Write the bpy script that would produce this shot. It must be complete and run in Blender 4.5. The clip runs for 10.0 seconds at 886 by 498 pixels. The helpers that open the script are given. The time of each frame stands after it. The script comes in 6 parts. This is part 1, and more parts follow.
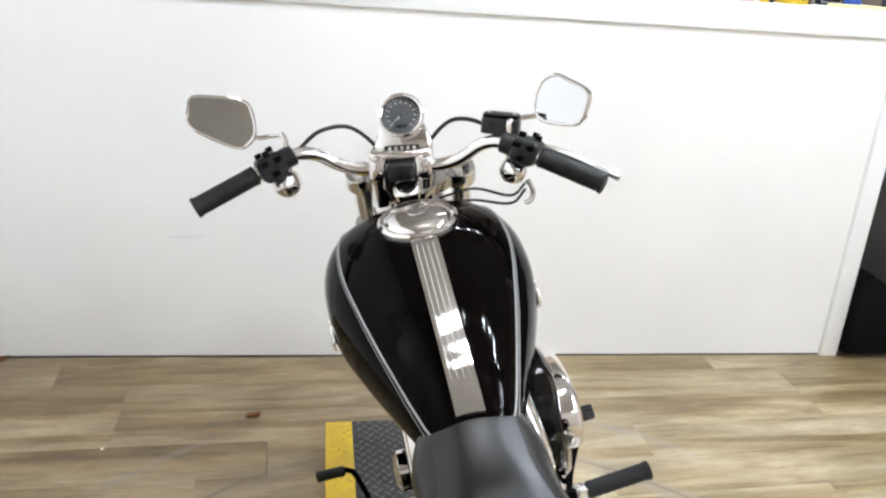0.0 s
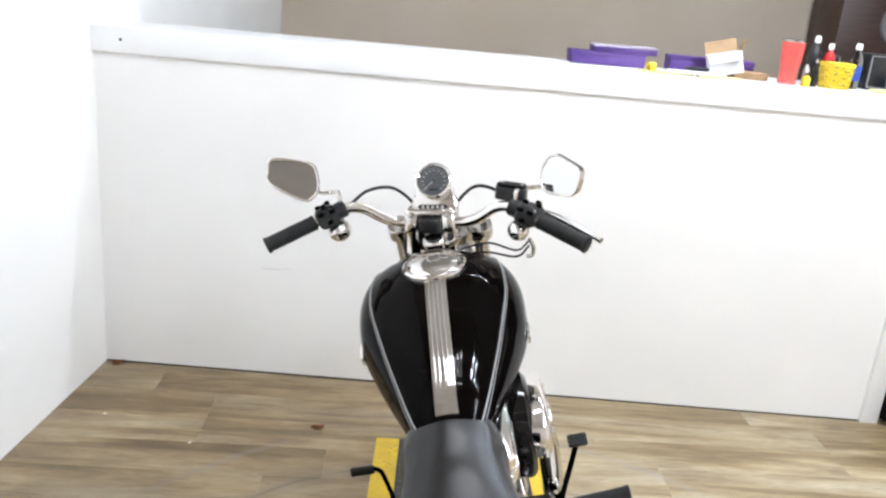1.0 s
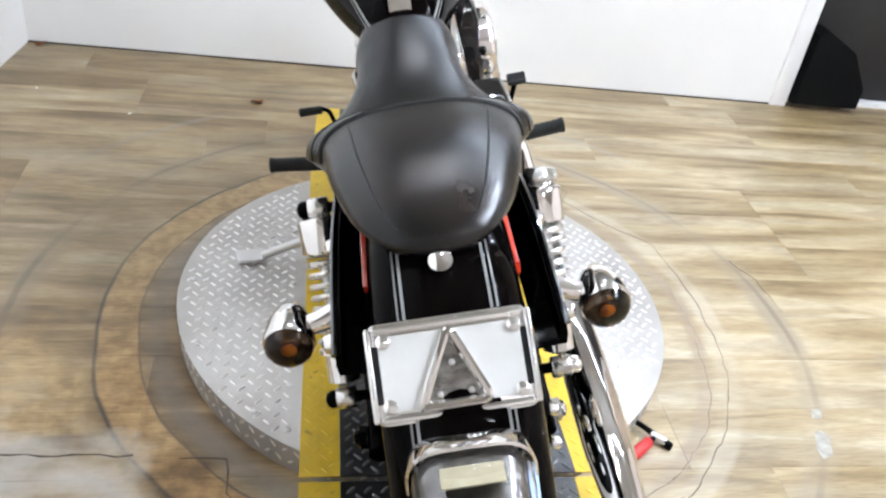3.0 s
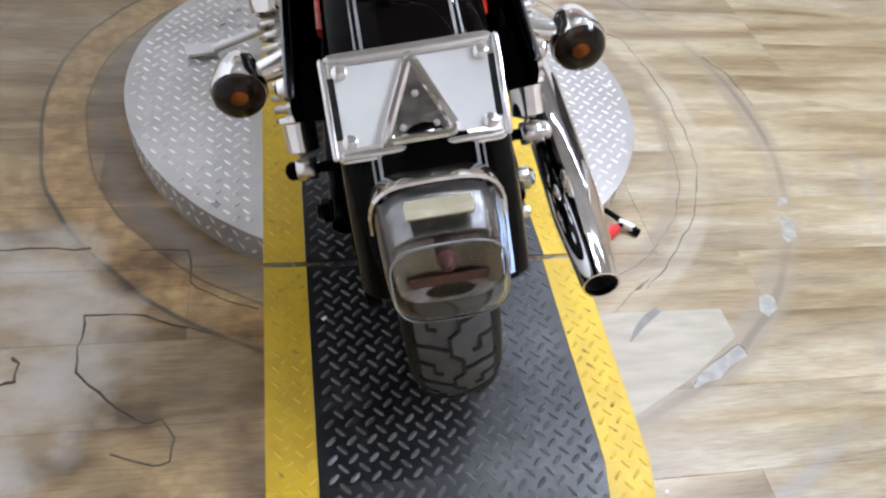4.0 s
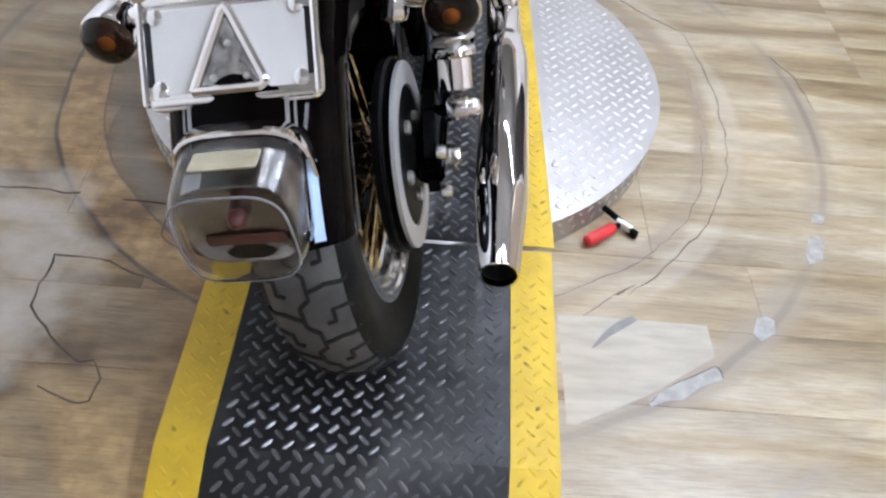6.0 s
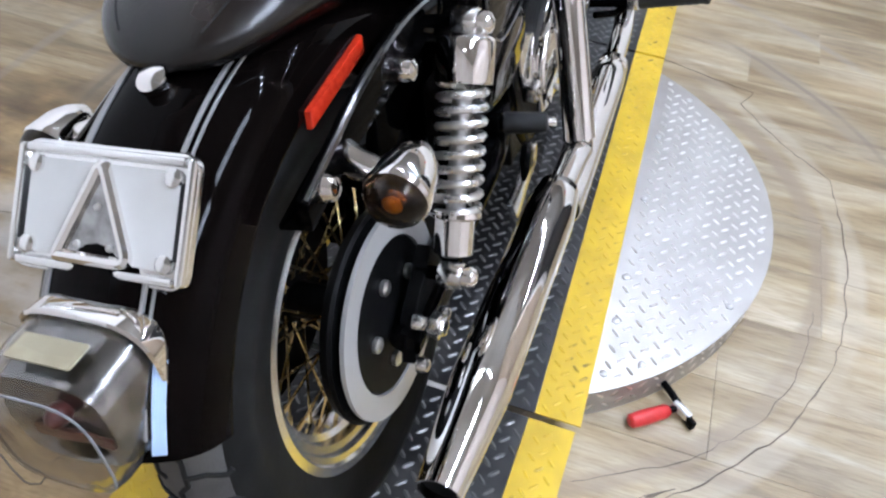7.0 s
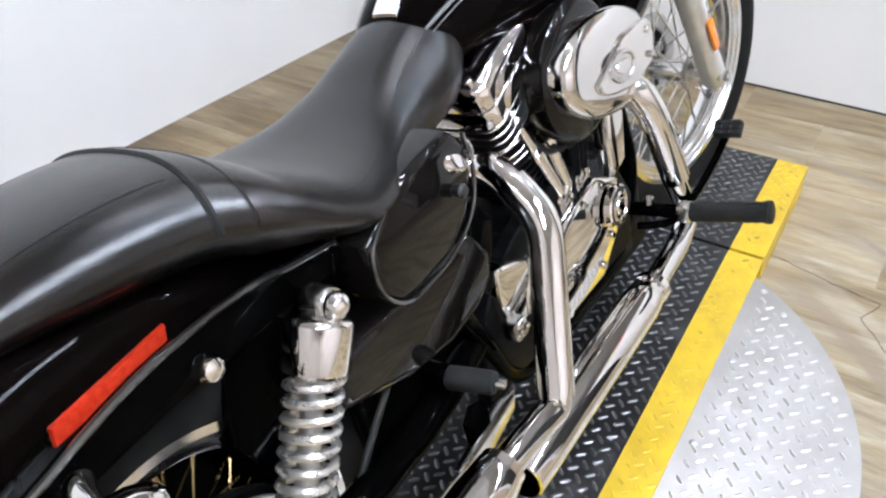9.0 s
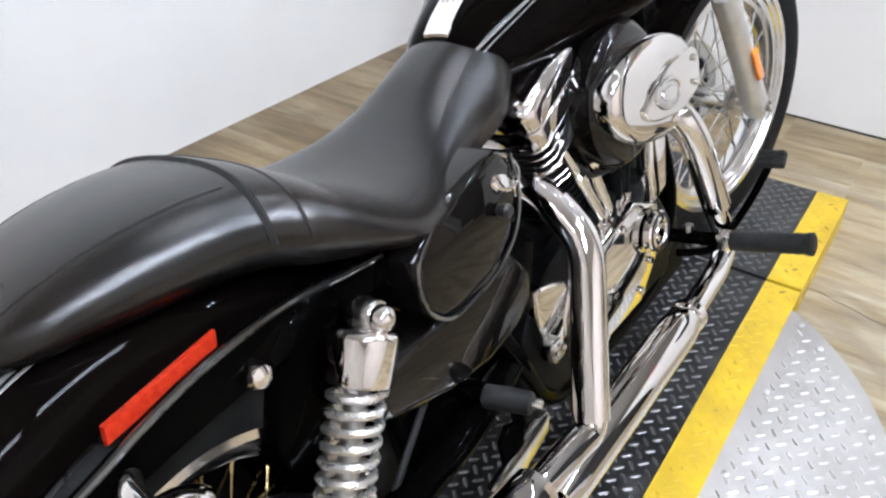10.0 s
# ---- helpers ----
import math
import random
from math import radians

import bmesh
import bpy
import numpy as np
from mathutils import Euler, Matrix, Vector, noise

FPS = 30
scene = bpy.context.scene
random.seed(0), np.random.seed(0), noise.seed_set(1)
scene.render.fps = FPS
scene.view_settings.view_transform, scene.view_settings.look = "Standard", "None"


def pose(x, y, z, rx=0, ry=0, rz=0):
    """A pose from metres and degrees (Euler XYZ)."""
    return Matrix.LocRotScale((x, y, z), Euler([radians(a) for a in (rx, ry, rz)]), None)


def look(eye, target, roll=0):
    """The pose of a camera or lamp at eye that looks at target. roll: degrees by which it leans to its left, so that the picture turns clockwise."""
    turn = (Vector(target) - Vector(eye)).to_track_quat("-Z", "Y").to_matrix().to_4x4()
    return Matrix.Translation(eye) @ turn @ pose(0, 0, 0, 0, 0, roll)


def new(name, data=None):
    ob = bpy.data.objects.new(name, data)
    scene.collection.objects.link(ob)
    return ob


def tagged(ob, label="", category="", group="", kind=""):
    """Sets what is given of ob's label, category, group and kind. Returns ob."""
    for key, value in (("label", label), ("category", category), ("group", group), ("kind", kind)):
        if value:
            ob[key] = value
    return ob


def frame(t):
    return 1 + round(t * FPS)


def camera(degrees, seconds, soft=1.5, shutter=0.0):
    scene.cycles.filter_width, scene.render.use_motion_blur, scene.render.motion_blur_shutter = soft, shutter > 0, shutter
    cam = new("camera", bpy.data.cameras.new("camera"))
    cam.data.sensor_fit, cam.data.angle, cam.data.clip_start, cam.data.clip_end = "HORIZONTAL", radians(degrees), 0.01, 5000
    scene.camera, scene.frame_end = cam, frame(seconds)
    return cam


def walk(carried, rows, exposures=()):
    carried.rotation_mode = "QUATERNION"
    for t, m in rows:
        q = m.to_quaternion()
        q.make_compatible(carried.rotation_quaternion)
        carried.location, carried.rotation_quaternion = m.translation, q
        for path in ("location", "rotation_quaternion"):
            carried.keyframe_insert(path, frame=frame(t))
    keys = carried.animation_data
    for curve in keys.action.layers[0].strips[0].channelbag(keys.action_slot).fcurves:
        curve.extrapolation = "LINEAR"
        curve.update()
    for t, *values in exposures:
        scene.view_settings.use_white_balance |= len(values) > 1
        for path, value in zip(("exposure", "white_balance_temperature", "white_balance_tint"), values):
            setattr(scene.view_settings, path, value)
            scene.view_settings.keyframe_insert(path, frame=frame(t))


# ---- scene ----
cam = camera(57.5, 10.0, 2.35)
PATH = [
    (0, (-0.411, -0.412, 1.473), (-0.024, 1.424, 0.780), 4.24),
    (0.5, (-0.391, -0.642, 1.567), (-0.167, 1.226, 0.887), 4.44),
    (1, (-0.271, -0.777, 1.602), (-0.149, 1.126, 0.999), 5.18),
    (1.5, (-0.294, -0.877, 1.570), (-0.124, 1.003, 0.911), 5.79),
    (2, (-0.332, -0.942, 1.514), (-0.046, 0.877, 0.734), 6.60),
    (2.5, (-0.336, -0.965, 1.436), (-0.012, 0.771, 0.497), 7.59),
    (3, (-0.322, -0.971, 1.367), (0.021, 0.647, 0.242), 8.50),
    (3.2, (-0.325, -0.966, 1.327), (0.042, 0.601, 0.141), 9.13),
    (4.3, (-0.290, -1.029, 1.211), (0.144, 0.271, -0.246), 11.05),
    (4.5, (-0.281, -1.046, 1.196), (0.159, 0.235, -0.276), 11.05),
    (5, (-0.289, -1.058, 1.203), (0.130, 0.198, -0.296), 10.24),
    (5.5, (-0.188, -1.056, 1.208), (0.101, 0.233, -0.293), 5.21),
    (5.7, (-0.085, -1.046, 1.211), (0.156, 0.294, -0.254), 5.71),
    (6.8, (0.243, -0.790, 1.248), (-0.106, 0.534, -0.210), 5.78),
    (7, (0.260, -0.709, 1.245), (-0.079, 0.646, -0.187), 5.90),
    (7.5, (0.347, -0.542, 1.233), (-0.150, 0.836, -0.129), 1.98),
    (8, (0.478, -0.383, 1.241), (-0.286, 0.894, -0.095), -1.18),
    (8.5, (0.507, -0.316, 1.269), (-0.357, 0.966, 0.001), -3.65),
    (9, (0.502, -0.308, 1.291), (-0.375, 0.998, 0.056), -2.96),
    (9.5, (0.504, -0.309, 1.307), (-0.387, 1.027, 0.115), -1.76),
    (10, (0.488, -0.327, 1.296), (-0.457, 0.969, 0.100), -1.98),
]
walk(cam, [(t, look(eye, target, roll)) for t, eye, target, roll in PATH],
     [(0.0, 0.56, 6300, 10), (0.5, 0.60, 6260, 11), (1.5, 0.75, 6240, 11), (2.3, 0.92, 6180, 11), (3.0, 0.84, 6010, 11), (4.2, 0.40, 5850, 15), (5.6, 0.36, 5830, 15), (6.8, 0.36, 5720, 14), (7.6, 0.68, 5680, 14), (8.2, 0.72, 5760, 14), (9.0, 0.60, 5960, 13), (10.0, 0.56, 6020, 13)])

# ---- light: a closed room, lit by rows of small bulbs under the ceiling ----
world = bpy.data.worlds.new("world")
scene.world = world
world.use_nodes = True
world.node_tree.nodes["Background"].inputs[0].default_value = (0.9, 0.95, 1.0, 1)
world.node_tree.nodes["Background"].inputs[1].default_value = 0.05
BULB = 860.0


# ---- materials ----
def material(name, colour, rough=0.5, metal=0.0, colour2=None, scale=20.0, stretch=(1, 1, 1), fine=0.0, bump=0.0,
             bump_scale=200.0, coat=0.0, rough_var=0.0, per_object=0.0, coords="Object", detail=6.0, contrast=(0.35, 0.65)):
    m = bpy.data.materials.new(name)
    m.use_nodes = True
    nt = m.node_tree
    n, ln = nt.nodes, nt.links
    b = n["Principled BSDF"]
    b.inputs["Base Color"].default_value = (*colour, 1)
    b.inputs["Roughness"].default_value = rough
    b.inputs["Metallic"].default_value = metal
    b.inputs["Coat Weight"].default_value = coat
    b.inputs["Coat Roughness"].default_value = 0.03
    tc = n.new("ShaderNodeTexCoord")
    mp = n.new("ShaderNodeMapping")
    mp.inputs["Scale"].default_value = stretch
    ln.new(tc.outputs[coords], mp.inputs[0])
    nz = n.new("ShaderNodeTexNoise")
    nz.inputs["Scale"].default_value = scale
    nz.inputs["Detail"].default_value = detail
    ln.new(mp.outputs[0], nz.inputs["Vector"])
    if colour2:
        ramp = n.new("ShaderNodeValToRGB")
        ramp.color_ramp.elements[0].position, ramp.color_ramp.elements[1].position = contrast
        ramp.color_ramp.elements[0].color = (*colour, 1)
        ramp.color_ramp.elements[1].color = (*colour2, 1)
        ln.new(nz.outputs["Fac"], ramp.inputs[0])
        out = ramp.outputs[0]
        if per_object:
            oi = n.new("ShaderNodeObjectInfo")
            mr = n.new("ShaderNodeMapRange")
            mr.inputs["To Min"].default_value, mr.inputs["To Max"].default_value = 1 - per_object, 1 + per_object
            ln.new(oi.outputs["Random"], mr.inputs[0])
            mx = n.new("ShaderNodeMix")
            mx.data_type, mx.blend_type = "RGBA", "MULTIPLY"
            mx.inputs[0].default_value = 1
            ln.new(out, mx.inputs[6])
            ln.new(mr.outputs[0], mx.inputs[7])
            out = mx.outputs[2]
        ln.new(out, b.inputs["Base Color"])
    if rough_var:
        mr = n.new("ShaderNodeMapRange")
        mr.inputs["To Min"].default_value, mr.inputs["To Max"].default_value = max(rough - rough_var, 0.0), rough + rough_var
        ln.new(nz.outputs["Fac"], mr.inputs[0])
        ln.new(mr.outputs[0], b.inputs["Roughness"])
    if bump:
        n2 = n.new("ShaderNodeTexNoise")
        n2.inputs["Scale"].default_value = bump_scale
        n2.inputs["Detail"].default_value = 3
        ln.new(mp.outputs[0], n2.inputs["Vector"])
        bp = n.new("ShaderNodeBump")
        bp.inputs["Strength"].default_value = bump
        bp.inputs["Distance"].default_value = 0.002
        ln.new(n2.outputs["Fac"], bp.inputs["Height"])
        ln.new(bp.outputs[0], b.inputs["Normal"])
    return m


def gloss(m, level):
    m.node_tree.nodes["Principled BSDF"].inputs["Specular IOR Level"].default_value = level
    return m


def glow(name, colour, strength):
    m = bpy.data.materials.new(name)
    m.use_nodes = True
    b = m.node_tree.nodes["Principled BSDF"]
    b.inputs["Base Color"].default_value = (*colour, 1)
    b.inputs["Emission Color"].default_value = (*colour, 1)
    b.inputs["Emission Strength"].default_value = strength
    return m


CLEAR = []


def clear(name, colour, rough=0.02, ior=1.35):
    m = material(name, colour, rough)
    CLEAR.append(m)
    m.node_tree.nodes["Principled BSDF"].inputs["Transmission Weight"].default_value = 1.0
    m.node_tree.nodes["Principled BSDF"].inputs["IOR"].default_value = ior
    return m


WHITE = material("white_wall_paint", (0.85, 0.84, 0.815), 0.6, colour2=(0.80, 0.79, 0.77), scale=1.3, bump=0.12, bump_scale=260, coords="Object")
TRIM = material("white_trim_paint", (0.85, 0.85, 0.84), 0.4, colour2=(0.8, 0.8, 0.8), scale=4, bump=0.05)
BEIGE = material("beige_wall_paint", (0.52, 0.44, 0.35), 0.75, colour2=(0.48, 0.40, 0.31), scale=1.5, bump=0.1)
SHADE = material("pale_tan_panelling", (0.50, 0.455, 0.41), 0.7, colour2=(0.44, 0.40, 0.36), scale=2)
TAN = material("pale_wall_paint", (0.70, 0.63, 0.575), 0.7, colour2=(0.64, 0.575, 0.52), scale=2)
LIP = material("polished_black_lip", (0.006, 0.006, 0.006), 0.14, coat=1.0)
CEIL = material("ceiling_paint", (0.36, 0.335, 0.305), 0.8, colour2=(0.31, 0.29, 0.265), scale=2)
DARK = material("dark_door_paint", (0.020, 0.019, 0.020), 0.5, colour2=(0.030, 0.029, 0.028), scale=3)
DOOR_SHADOW = material("door_shadow_black", (0.004, 0.004, 0.004), 0.9, bump=0.4, bump_scale=400)
CHROME = material("chrome", (0.82, 0.797, 0.775), 0.035, 1.0, rough_var=0.02, scale=30)
CHROME_DULL = material("polished_alloy", (0.62, 0.61, 0.59), 0.2, 1.0, rough_var=0.08, scale=40, colour2=(0.72, 0.71, 0.69))
RIM = material("brushed_rim_chrome", (0.70, 0.685, 0.67), 0.15, 1.0, rough_var=0.05, scale=40)
STEEL = material("zinc_steel", (0.68, 0.67, 0.65), 0.40, 1.0, rough_var=0.1, scale=60)
COIL = material("bright_zinc_spring", (0.72, 0.70, 0.67), 0.28, 0.9, rough_var=0.08, scale=60)
DISC_STEEL = material("ground_disc_steel", (0.46, 0.455, 0.44), 0.5, 0.55, rough_var=0.08, scale=60)
GOLD = material("gold_spoke_steel", (0.62, 0.47, 0.22), 0.25, 1.0, rough_var=0.1, scale=60)
PAINT = material("gloss_black_paint", (0.0014, 0.0010, 0.0009), 0.025, colour2=(0.0020, 0.0014, 0.0012), scale=8)
PIN = material("silver_pinstripe", (0.30, 0.295, 0.29), 0.4, 0.3, rough_var=0.1)
FRAME = material("black_frame_enamel", (0.0007, 0.0007, 0.0007), 0.045, rough_var=0.02, scale=25)
CAST = material("black_engine_cast", (0.0014, 0.0014, 0.0015), 0.34, colour2=(0.0035, 0.0035, 0.0035), scale=60, bump=0.3, bump_scale=500)
LEATHER = material("black_leather", (0.0040, 0.0037, 0.0036), 0.26, colour2=(0.016, 0.0105, 0.0080), scale=6, bump=0.20, bump_scale=420, rough_var=0.04, detail=5, contrast=(0.48, 0.72))
gloss(LEATHER, 0.44), gloss(DOOR_SHADOW, 0.05), gloss(DARK, 0.25), gloss(FRAME, 0.017), gloss(CAST, 0.04), gloss(PAINT, 0.034), gloss(LIP, 1.0)
SATIN = material("satin_fork_alloy", (0.62, 0.605, 0.57), 0.42, 0.65, colour2=(0.55, 0.535, 0.50), scale=30, rough_var=0.06)
GLOSS_TANK = gloss(material("deep_gloss_black", (0.003, 0.0026, 0.0023), 0.035, colour2=(0.006, 0.005, 0.0045), scale=12), 0.3)
RUBBER = material("black_rubber", (0.007, 0.007, 0.007), 0.55, colour2=(0.015, 0.015, 0.0145), scale=25, bump=0.2, bump_scale=300)
SIDEWALL = gloss(material("black_tyre_sidewall", (0.006, 0.006, 0.006), 0.5, colour2=(0.010, 0.010, 0.0097), scale=25, bump=0.15, bump_scale=250), 0.07)
TYRE = material("dusty_tyre_rubber", (0.040, 0.040, 0.041), 0.7, colour2=(0.080, 0.078, 0.075), scale=14, bump=0.25, bump_scale=250)
GROOVE = material("tyre_groove", (0.004, 0.004, 0.004), 0.9)
PLASTIC = material("black_plastic", (0.008, 0.008, 0.0085), 0.30, colour2=(0.02, 0.02, 0.02), scale=50, bump=0.15, bump_scale=600)
RED = material("red_reflector", (0.40, 0.020, 0.007), 0.16, coat=0.8, colour2=(0.52, 0.036, 0.012), scale=140)
AMBER = material("amber_reflector", (0.85, 0.22, 0.01), 0.25, coat=0.8, colour2=(0.95, 0.3, 0.02), scale=120)
SMOKE = clear("smoked_lens", (0.10, 0.075, 0.06), 0.03, 1.35)
LENS = clear("clear_lens", (0.80, 0.795, 0.79), 0.02, 1.30)
LENS.node_tree.nodes["Principled BSDF"].inputs["Transmission Weight"].default_value = 1.0
BOWL = material("silvered_reflector", (0.46, 0.455, 0.45), 0.18, 1.0, colour2=(0.24, 0.235, 0.23), scale=60, bump=0.7, bump_scale=45)
LENS_EDGE = material("moulded_lens_edge", (0.22, 0.225, 0.235), 0.15, colour2=(0.16, 0.165, 0.17), scale=80)
DIM_RED = material("dull_red_plastic", (0.10, 0.020, 0.016), 0.35, colour2=(0.06, 0.016, 0.014), scale=80)
CREAM = material("cream_sticker", (0.36, 0.32, 0.21), 0.6, colour2=(0.29, 0.25, 0.16), scale=40)
MIRROR = material("mirror_glass", (0.88, 0.89, 0.9), 0.01, 1.0)
DIAL = material("dial_face", (0.05, 0.05, 0.052), 0.5)
INK = material("dial_ink", (0.36, 0.36, 0.345), 0.6)
GLASS = clear("dial_glass", (1, 1, 1), 0.0, 1.05)
PLATE = material("plate_card", (0.66, 0.655, 0.63), 0.35, colour2=(0.60, 0.595, 0.57), scale=15)
PLATE_CHROME = material("plate_frame_chrome", (0.84, 0.835, 0.82), 0.16, 1.0, rough_var=0.05, scale=30)
MAT_BLACK = material("black_tread_plate", (0.011, 0.011, 0.0115), 0.33, colour2=(0.062, 0.060, 0.0575), scale=7, rough_var=0.1, contrast=(0.54, 0.78), detail=9)
TREAD_BLACK = material("worn_black_tread", (0.032, 0.032, 0.033), 0.34, colour2=(0.060, 0.059, 0.056), scale=9, rough_var=0.08, contrast=(0.4, 0.75))
YELLOW = material("yellow_safety_paint", (0.68, 0.46, 0.012), 0.45, colour2=(0.56, 0.37, 0.016), scale=18, rough_var=0.1, bump=0.1)
YELLOW_WORN = material("worn_yellow_tread", (0.64, 0.43, 0.018), 0.45, colour2=(0.20, 0.14, 0.02), scale=30, contrast=(0.54, 0.68))
ALU = material("tread_plate_aluminium", (0.55, 0.532, 0.505), 0.54, 0.9, colour2=(0.46, 0.437, 0.41), scale=6, rough_var=0.12, bump=0.05)
ALU_TREAD = material("tread_lozenge_aluminium", (0.88, 0.86, 0.83), 0.33, 1.0, rough_var=0.08, scale=50)
BLUE_GLINT = material("pale_blue_glint", (0.45, 0.6, 0.85), 0.4)
PURPLE = material("purple_box_card", (0.065, 0.025, 0.17), 0.5, colour2=(0.10, 0.045, 0.22), scale=9)
SILVERBOX = material("grey_box_print", (0.42, 0.38, 0.44), 0.5, colour2=(0.3, 0.26, 0.34), scale=12)
CARD = material("brown_cardboard", (0.36, 0.23, 0.12), 0.8, colour2=(0.42, 0.28, 0.15), scale=30)
WHITECARD = material("white_card", (0.78, 0.78, 0.77), 0.6, colour2=(0.72, 0.72, 0.72), scale=12)
CORAL = material("coral_red_enamel", (0.84, 0.12, 0.10), 0.35, colour2=(0.78, 0.10, 0.085), scale=30, coat=0.3)
YPLASTIC = material("yellow_basket_plastic", (0.80, 0.62, 0.02), 0.45, colour2=(0.7, 0.52, 0.02), scale=40)
PAPER = material("yellow_paper", (0.78, 0.70, 0.30), 0.7, colour2=(0.72, 0.66, 0.4), scale=25)
BLUEP = material("blue_label_plastic", (0.03, 0.08, 0.4), 0.4)
BOTTLE = clear("bottle_plastic", (0.85, 0.9, 0.95), 0.05, 1.2)
CABINET = material("dark_brown_cabinet", (0.035, 0.014, 0.010), 0.45, colour2=(0.055, 0.024, 0.016), scale=8, stretch=(1, 1, 8))
GREYM = material("grey_metal_shelf", (0.35, 0.35, 0.36), 0.4, 0.6)
REDP = material("red_tool_grip", (0.62, 0.03, 0.03), 0.4, colour2=(0.5, 0.02, 0.02), scale=40)
GROOVE_DARK = material("dark_gap", (0.03, 0.026, 0.022), 0.9)
SCUFF = material("grey_scuff", (0.72, 0.715, 0.70), 0.7, colour2=(0.80, 0.795, 0.78), scale=60)
LEAF = material("dry_brown_leaf", (0.30, 0.11, 0.03), 0.7, colour2=(0.2, 0.07, 0.02), scale=60)


def floor_material():
    """Vinyl planks with a long wood grain, and the scuffs that the turntable and the tyres have left round it."""
    m = bpy.data.materials.new("wood_look_vinyl")
    m.use_nodes = True
    nt = m.node_tree
    n, ln = nt.nodes, nt.links
    b = n["Principled BSDF"]
    geo = n.new("ShaderNodeNewGeometry")
    oi = n.new("ShaderNodeObjectInfo")
    add = n.new("ShaderNodeVectorMath")
    add.operation = "MULTIPLY_ADD"
    ln.new(oi.outputs["Random"], add.inputs[0])
    add.inputs[1].default_value = (17.0, 5.0, 9.0)
    ln.new(geo.outputs["Position"], add.inputs[2])

    def noise_of(scale, stretch, detail=6.0, vec=add.outputs[0], bend=0.0):
        mp = n.new("ShaderNodeMapping")
        mp.inputs["Scale"].default_value = stretch
        ln.new(vec, mp.inputs[0])
        z = n.new("ShaderNodeTexNoise")
        z.inputs["Scale"].default_value, z.inputs["Detail"].default_value = scale, detail
        z.inputs["Distortion"].default_value = bend
        ln.new(mp.outputs[0], z.inputs["Vector"])
        return z.outputs["Fac"]

    def ramp_of(fac, *stops):
        r = n.new("ShaderNodeValToRGB")
        while len(r.color_ramp.elements) < len(stops):
            r.color_ramp.elements.new(0.5)
        for e, (p, c) in zip(r.color_ramp.elements, stops):
            e.position, e.color = p, (*c, 1)
        ln.new(fac, r.inputs[0])
        return r.outputs[0]

    def mix(fac, a, c, mode="MIX"):
        x = n.new("ShaderNodeMix")
        x.data_type, x.blend_type = "RGBA", mode
        if isinstance(fac, float):
            x.inputs[0].default_value = fac
        else:
            ln.new(fac, x.inputs[0])
        for slot, v in ((6, a), (7, c)):
            if isinstance(v, tuple):
                x.inputs[slot].default_value = (*v, 1)
            else:
                ln.new(v, x.inputs[slot])
        return x.outputs[2]

    grain = ramp_of(noise_of(3.6, (0.8, 5.0, 1), 9, bend=0.9), (0.28, (0.235, 0.180, 0.112)), (0.41, (0.345, 0.278, 0.182)), (0.58, (0.425, 0.358, 0.250)), (0.74, (0.50, 0.44, 0.345)))
    blotch = ramp_of(noise_of(2.1, (1.0, 2.2, 1), 6, bend=0.5), (0.36, (0.78, 0.755, 0.71)), (0.62, (1.08, 1.065, 1.04)))
    col = mix(1.0, grain, blotch, "MULTIPLY")
    fibre = ramp_of(noise_of(26.0, (0.8, 9.0, 1), 6, bend=0.4), (0.34, (0.80, 0.775, 0.73)), (0.56, (1.03, 1.03, 1.01)))
    col = mix(1.0, col, fibre, "MULTIPLY")
    # broad bands along the planks, from honey brown to weathered grey
    band = ramp_of(noise_of(2.3, (0.30, 3.4, 1), 5, bend=0.35), (0.39, (0.58, 0.505, 0.375)), (0.46, (0.90, 0.845, 0.72)), (0.53, (1.0, 0.99, 0.96)), (0.63, (0.99, 1.01, 1.05)))
    col = mix(1.0, col, band, "MULTIPLY")
    # distance from the middle of the turntable
    dist = n.new("ShaderNodeVectorMath")
    dist.operation = "DISTANCE"
    dist.inputs[1].default_value = (0.005, 0.694, 0.0)
    ln.new(geo.outputs["Position"], dist.inputs[0])
    wob = n.new("ShaderNodeMath")
    wob.operation = "MULTIPLY_ADD"
    ln.new(noise_of(3.0, (1, 1, 1), 3, geo.outputs["Position"]), wob.inputs[0])
    wob.inputs[1].default_value = 0.04
    ln.new(dist.outputs["Value"], wob.inputs[2])
    patchy = noise_of(2.2, (1, 1, 1), 4, geo.outputs["Position"])

    def ring(inner, outer, soft, amount, least=0.0):
        a = n.new("ShaderNodeMapRange")
        a.inputs[1].default_value, a.inputs[2].default_value = inner, inner + soft
        ln.new(wob.outputs[0], a.inputs[0])
        c = n.new("ShaderNodeMapRange")
        c.inputs[1].default_value, c.inputs[2].default_value = outer - soft, outer
        c.inputs[3].default_value, c.inputs[4].default_value = 1, 0
        ln.new(wob.outputs[0], c.inputs[0])
        p = n.new("ShaderNodeMath")
        p.operation = "MULTIPLY"
        ln.new(a.outputs[0], p.inputs[0])
        ln.new(c.outputs[0], p.inputs[1])
        q = n.new("ShaderNodeMapRange")
        q.inputs[1].default_value, q.inputs[2].default_value = 0.38, 0.62
        q.inputs[3].default_value, q.inputs[4].default_value = least, amount
        ln.new(patchy, q.inputs[0])
        s = n.new("ShaderNodeMath")
        s.operation = "MULTIPLY"
        ln.new(p.outputs[0], s.inputs[0])
        ln.new(q.outputs[0], s.inputs[1])
        return s.outputs[0]

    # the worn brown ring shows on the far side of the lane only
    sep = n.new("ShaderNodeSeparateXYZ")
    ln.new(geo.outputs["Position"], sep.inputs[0])
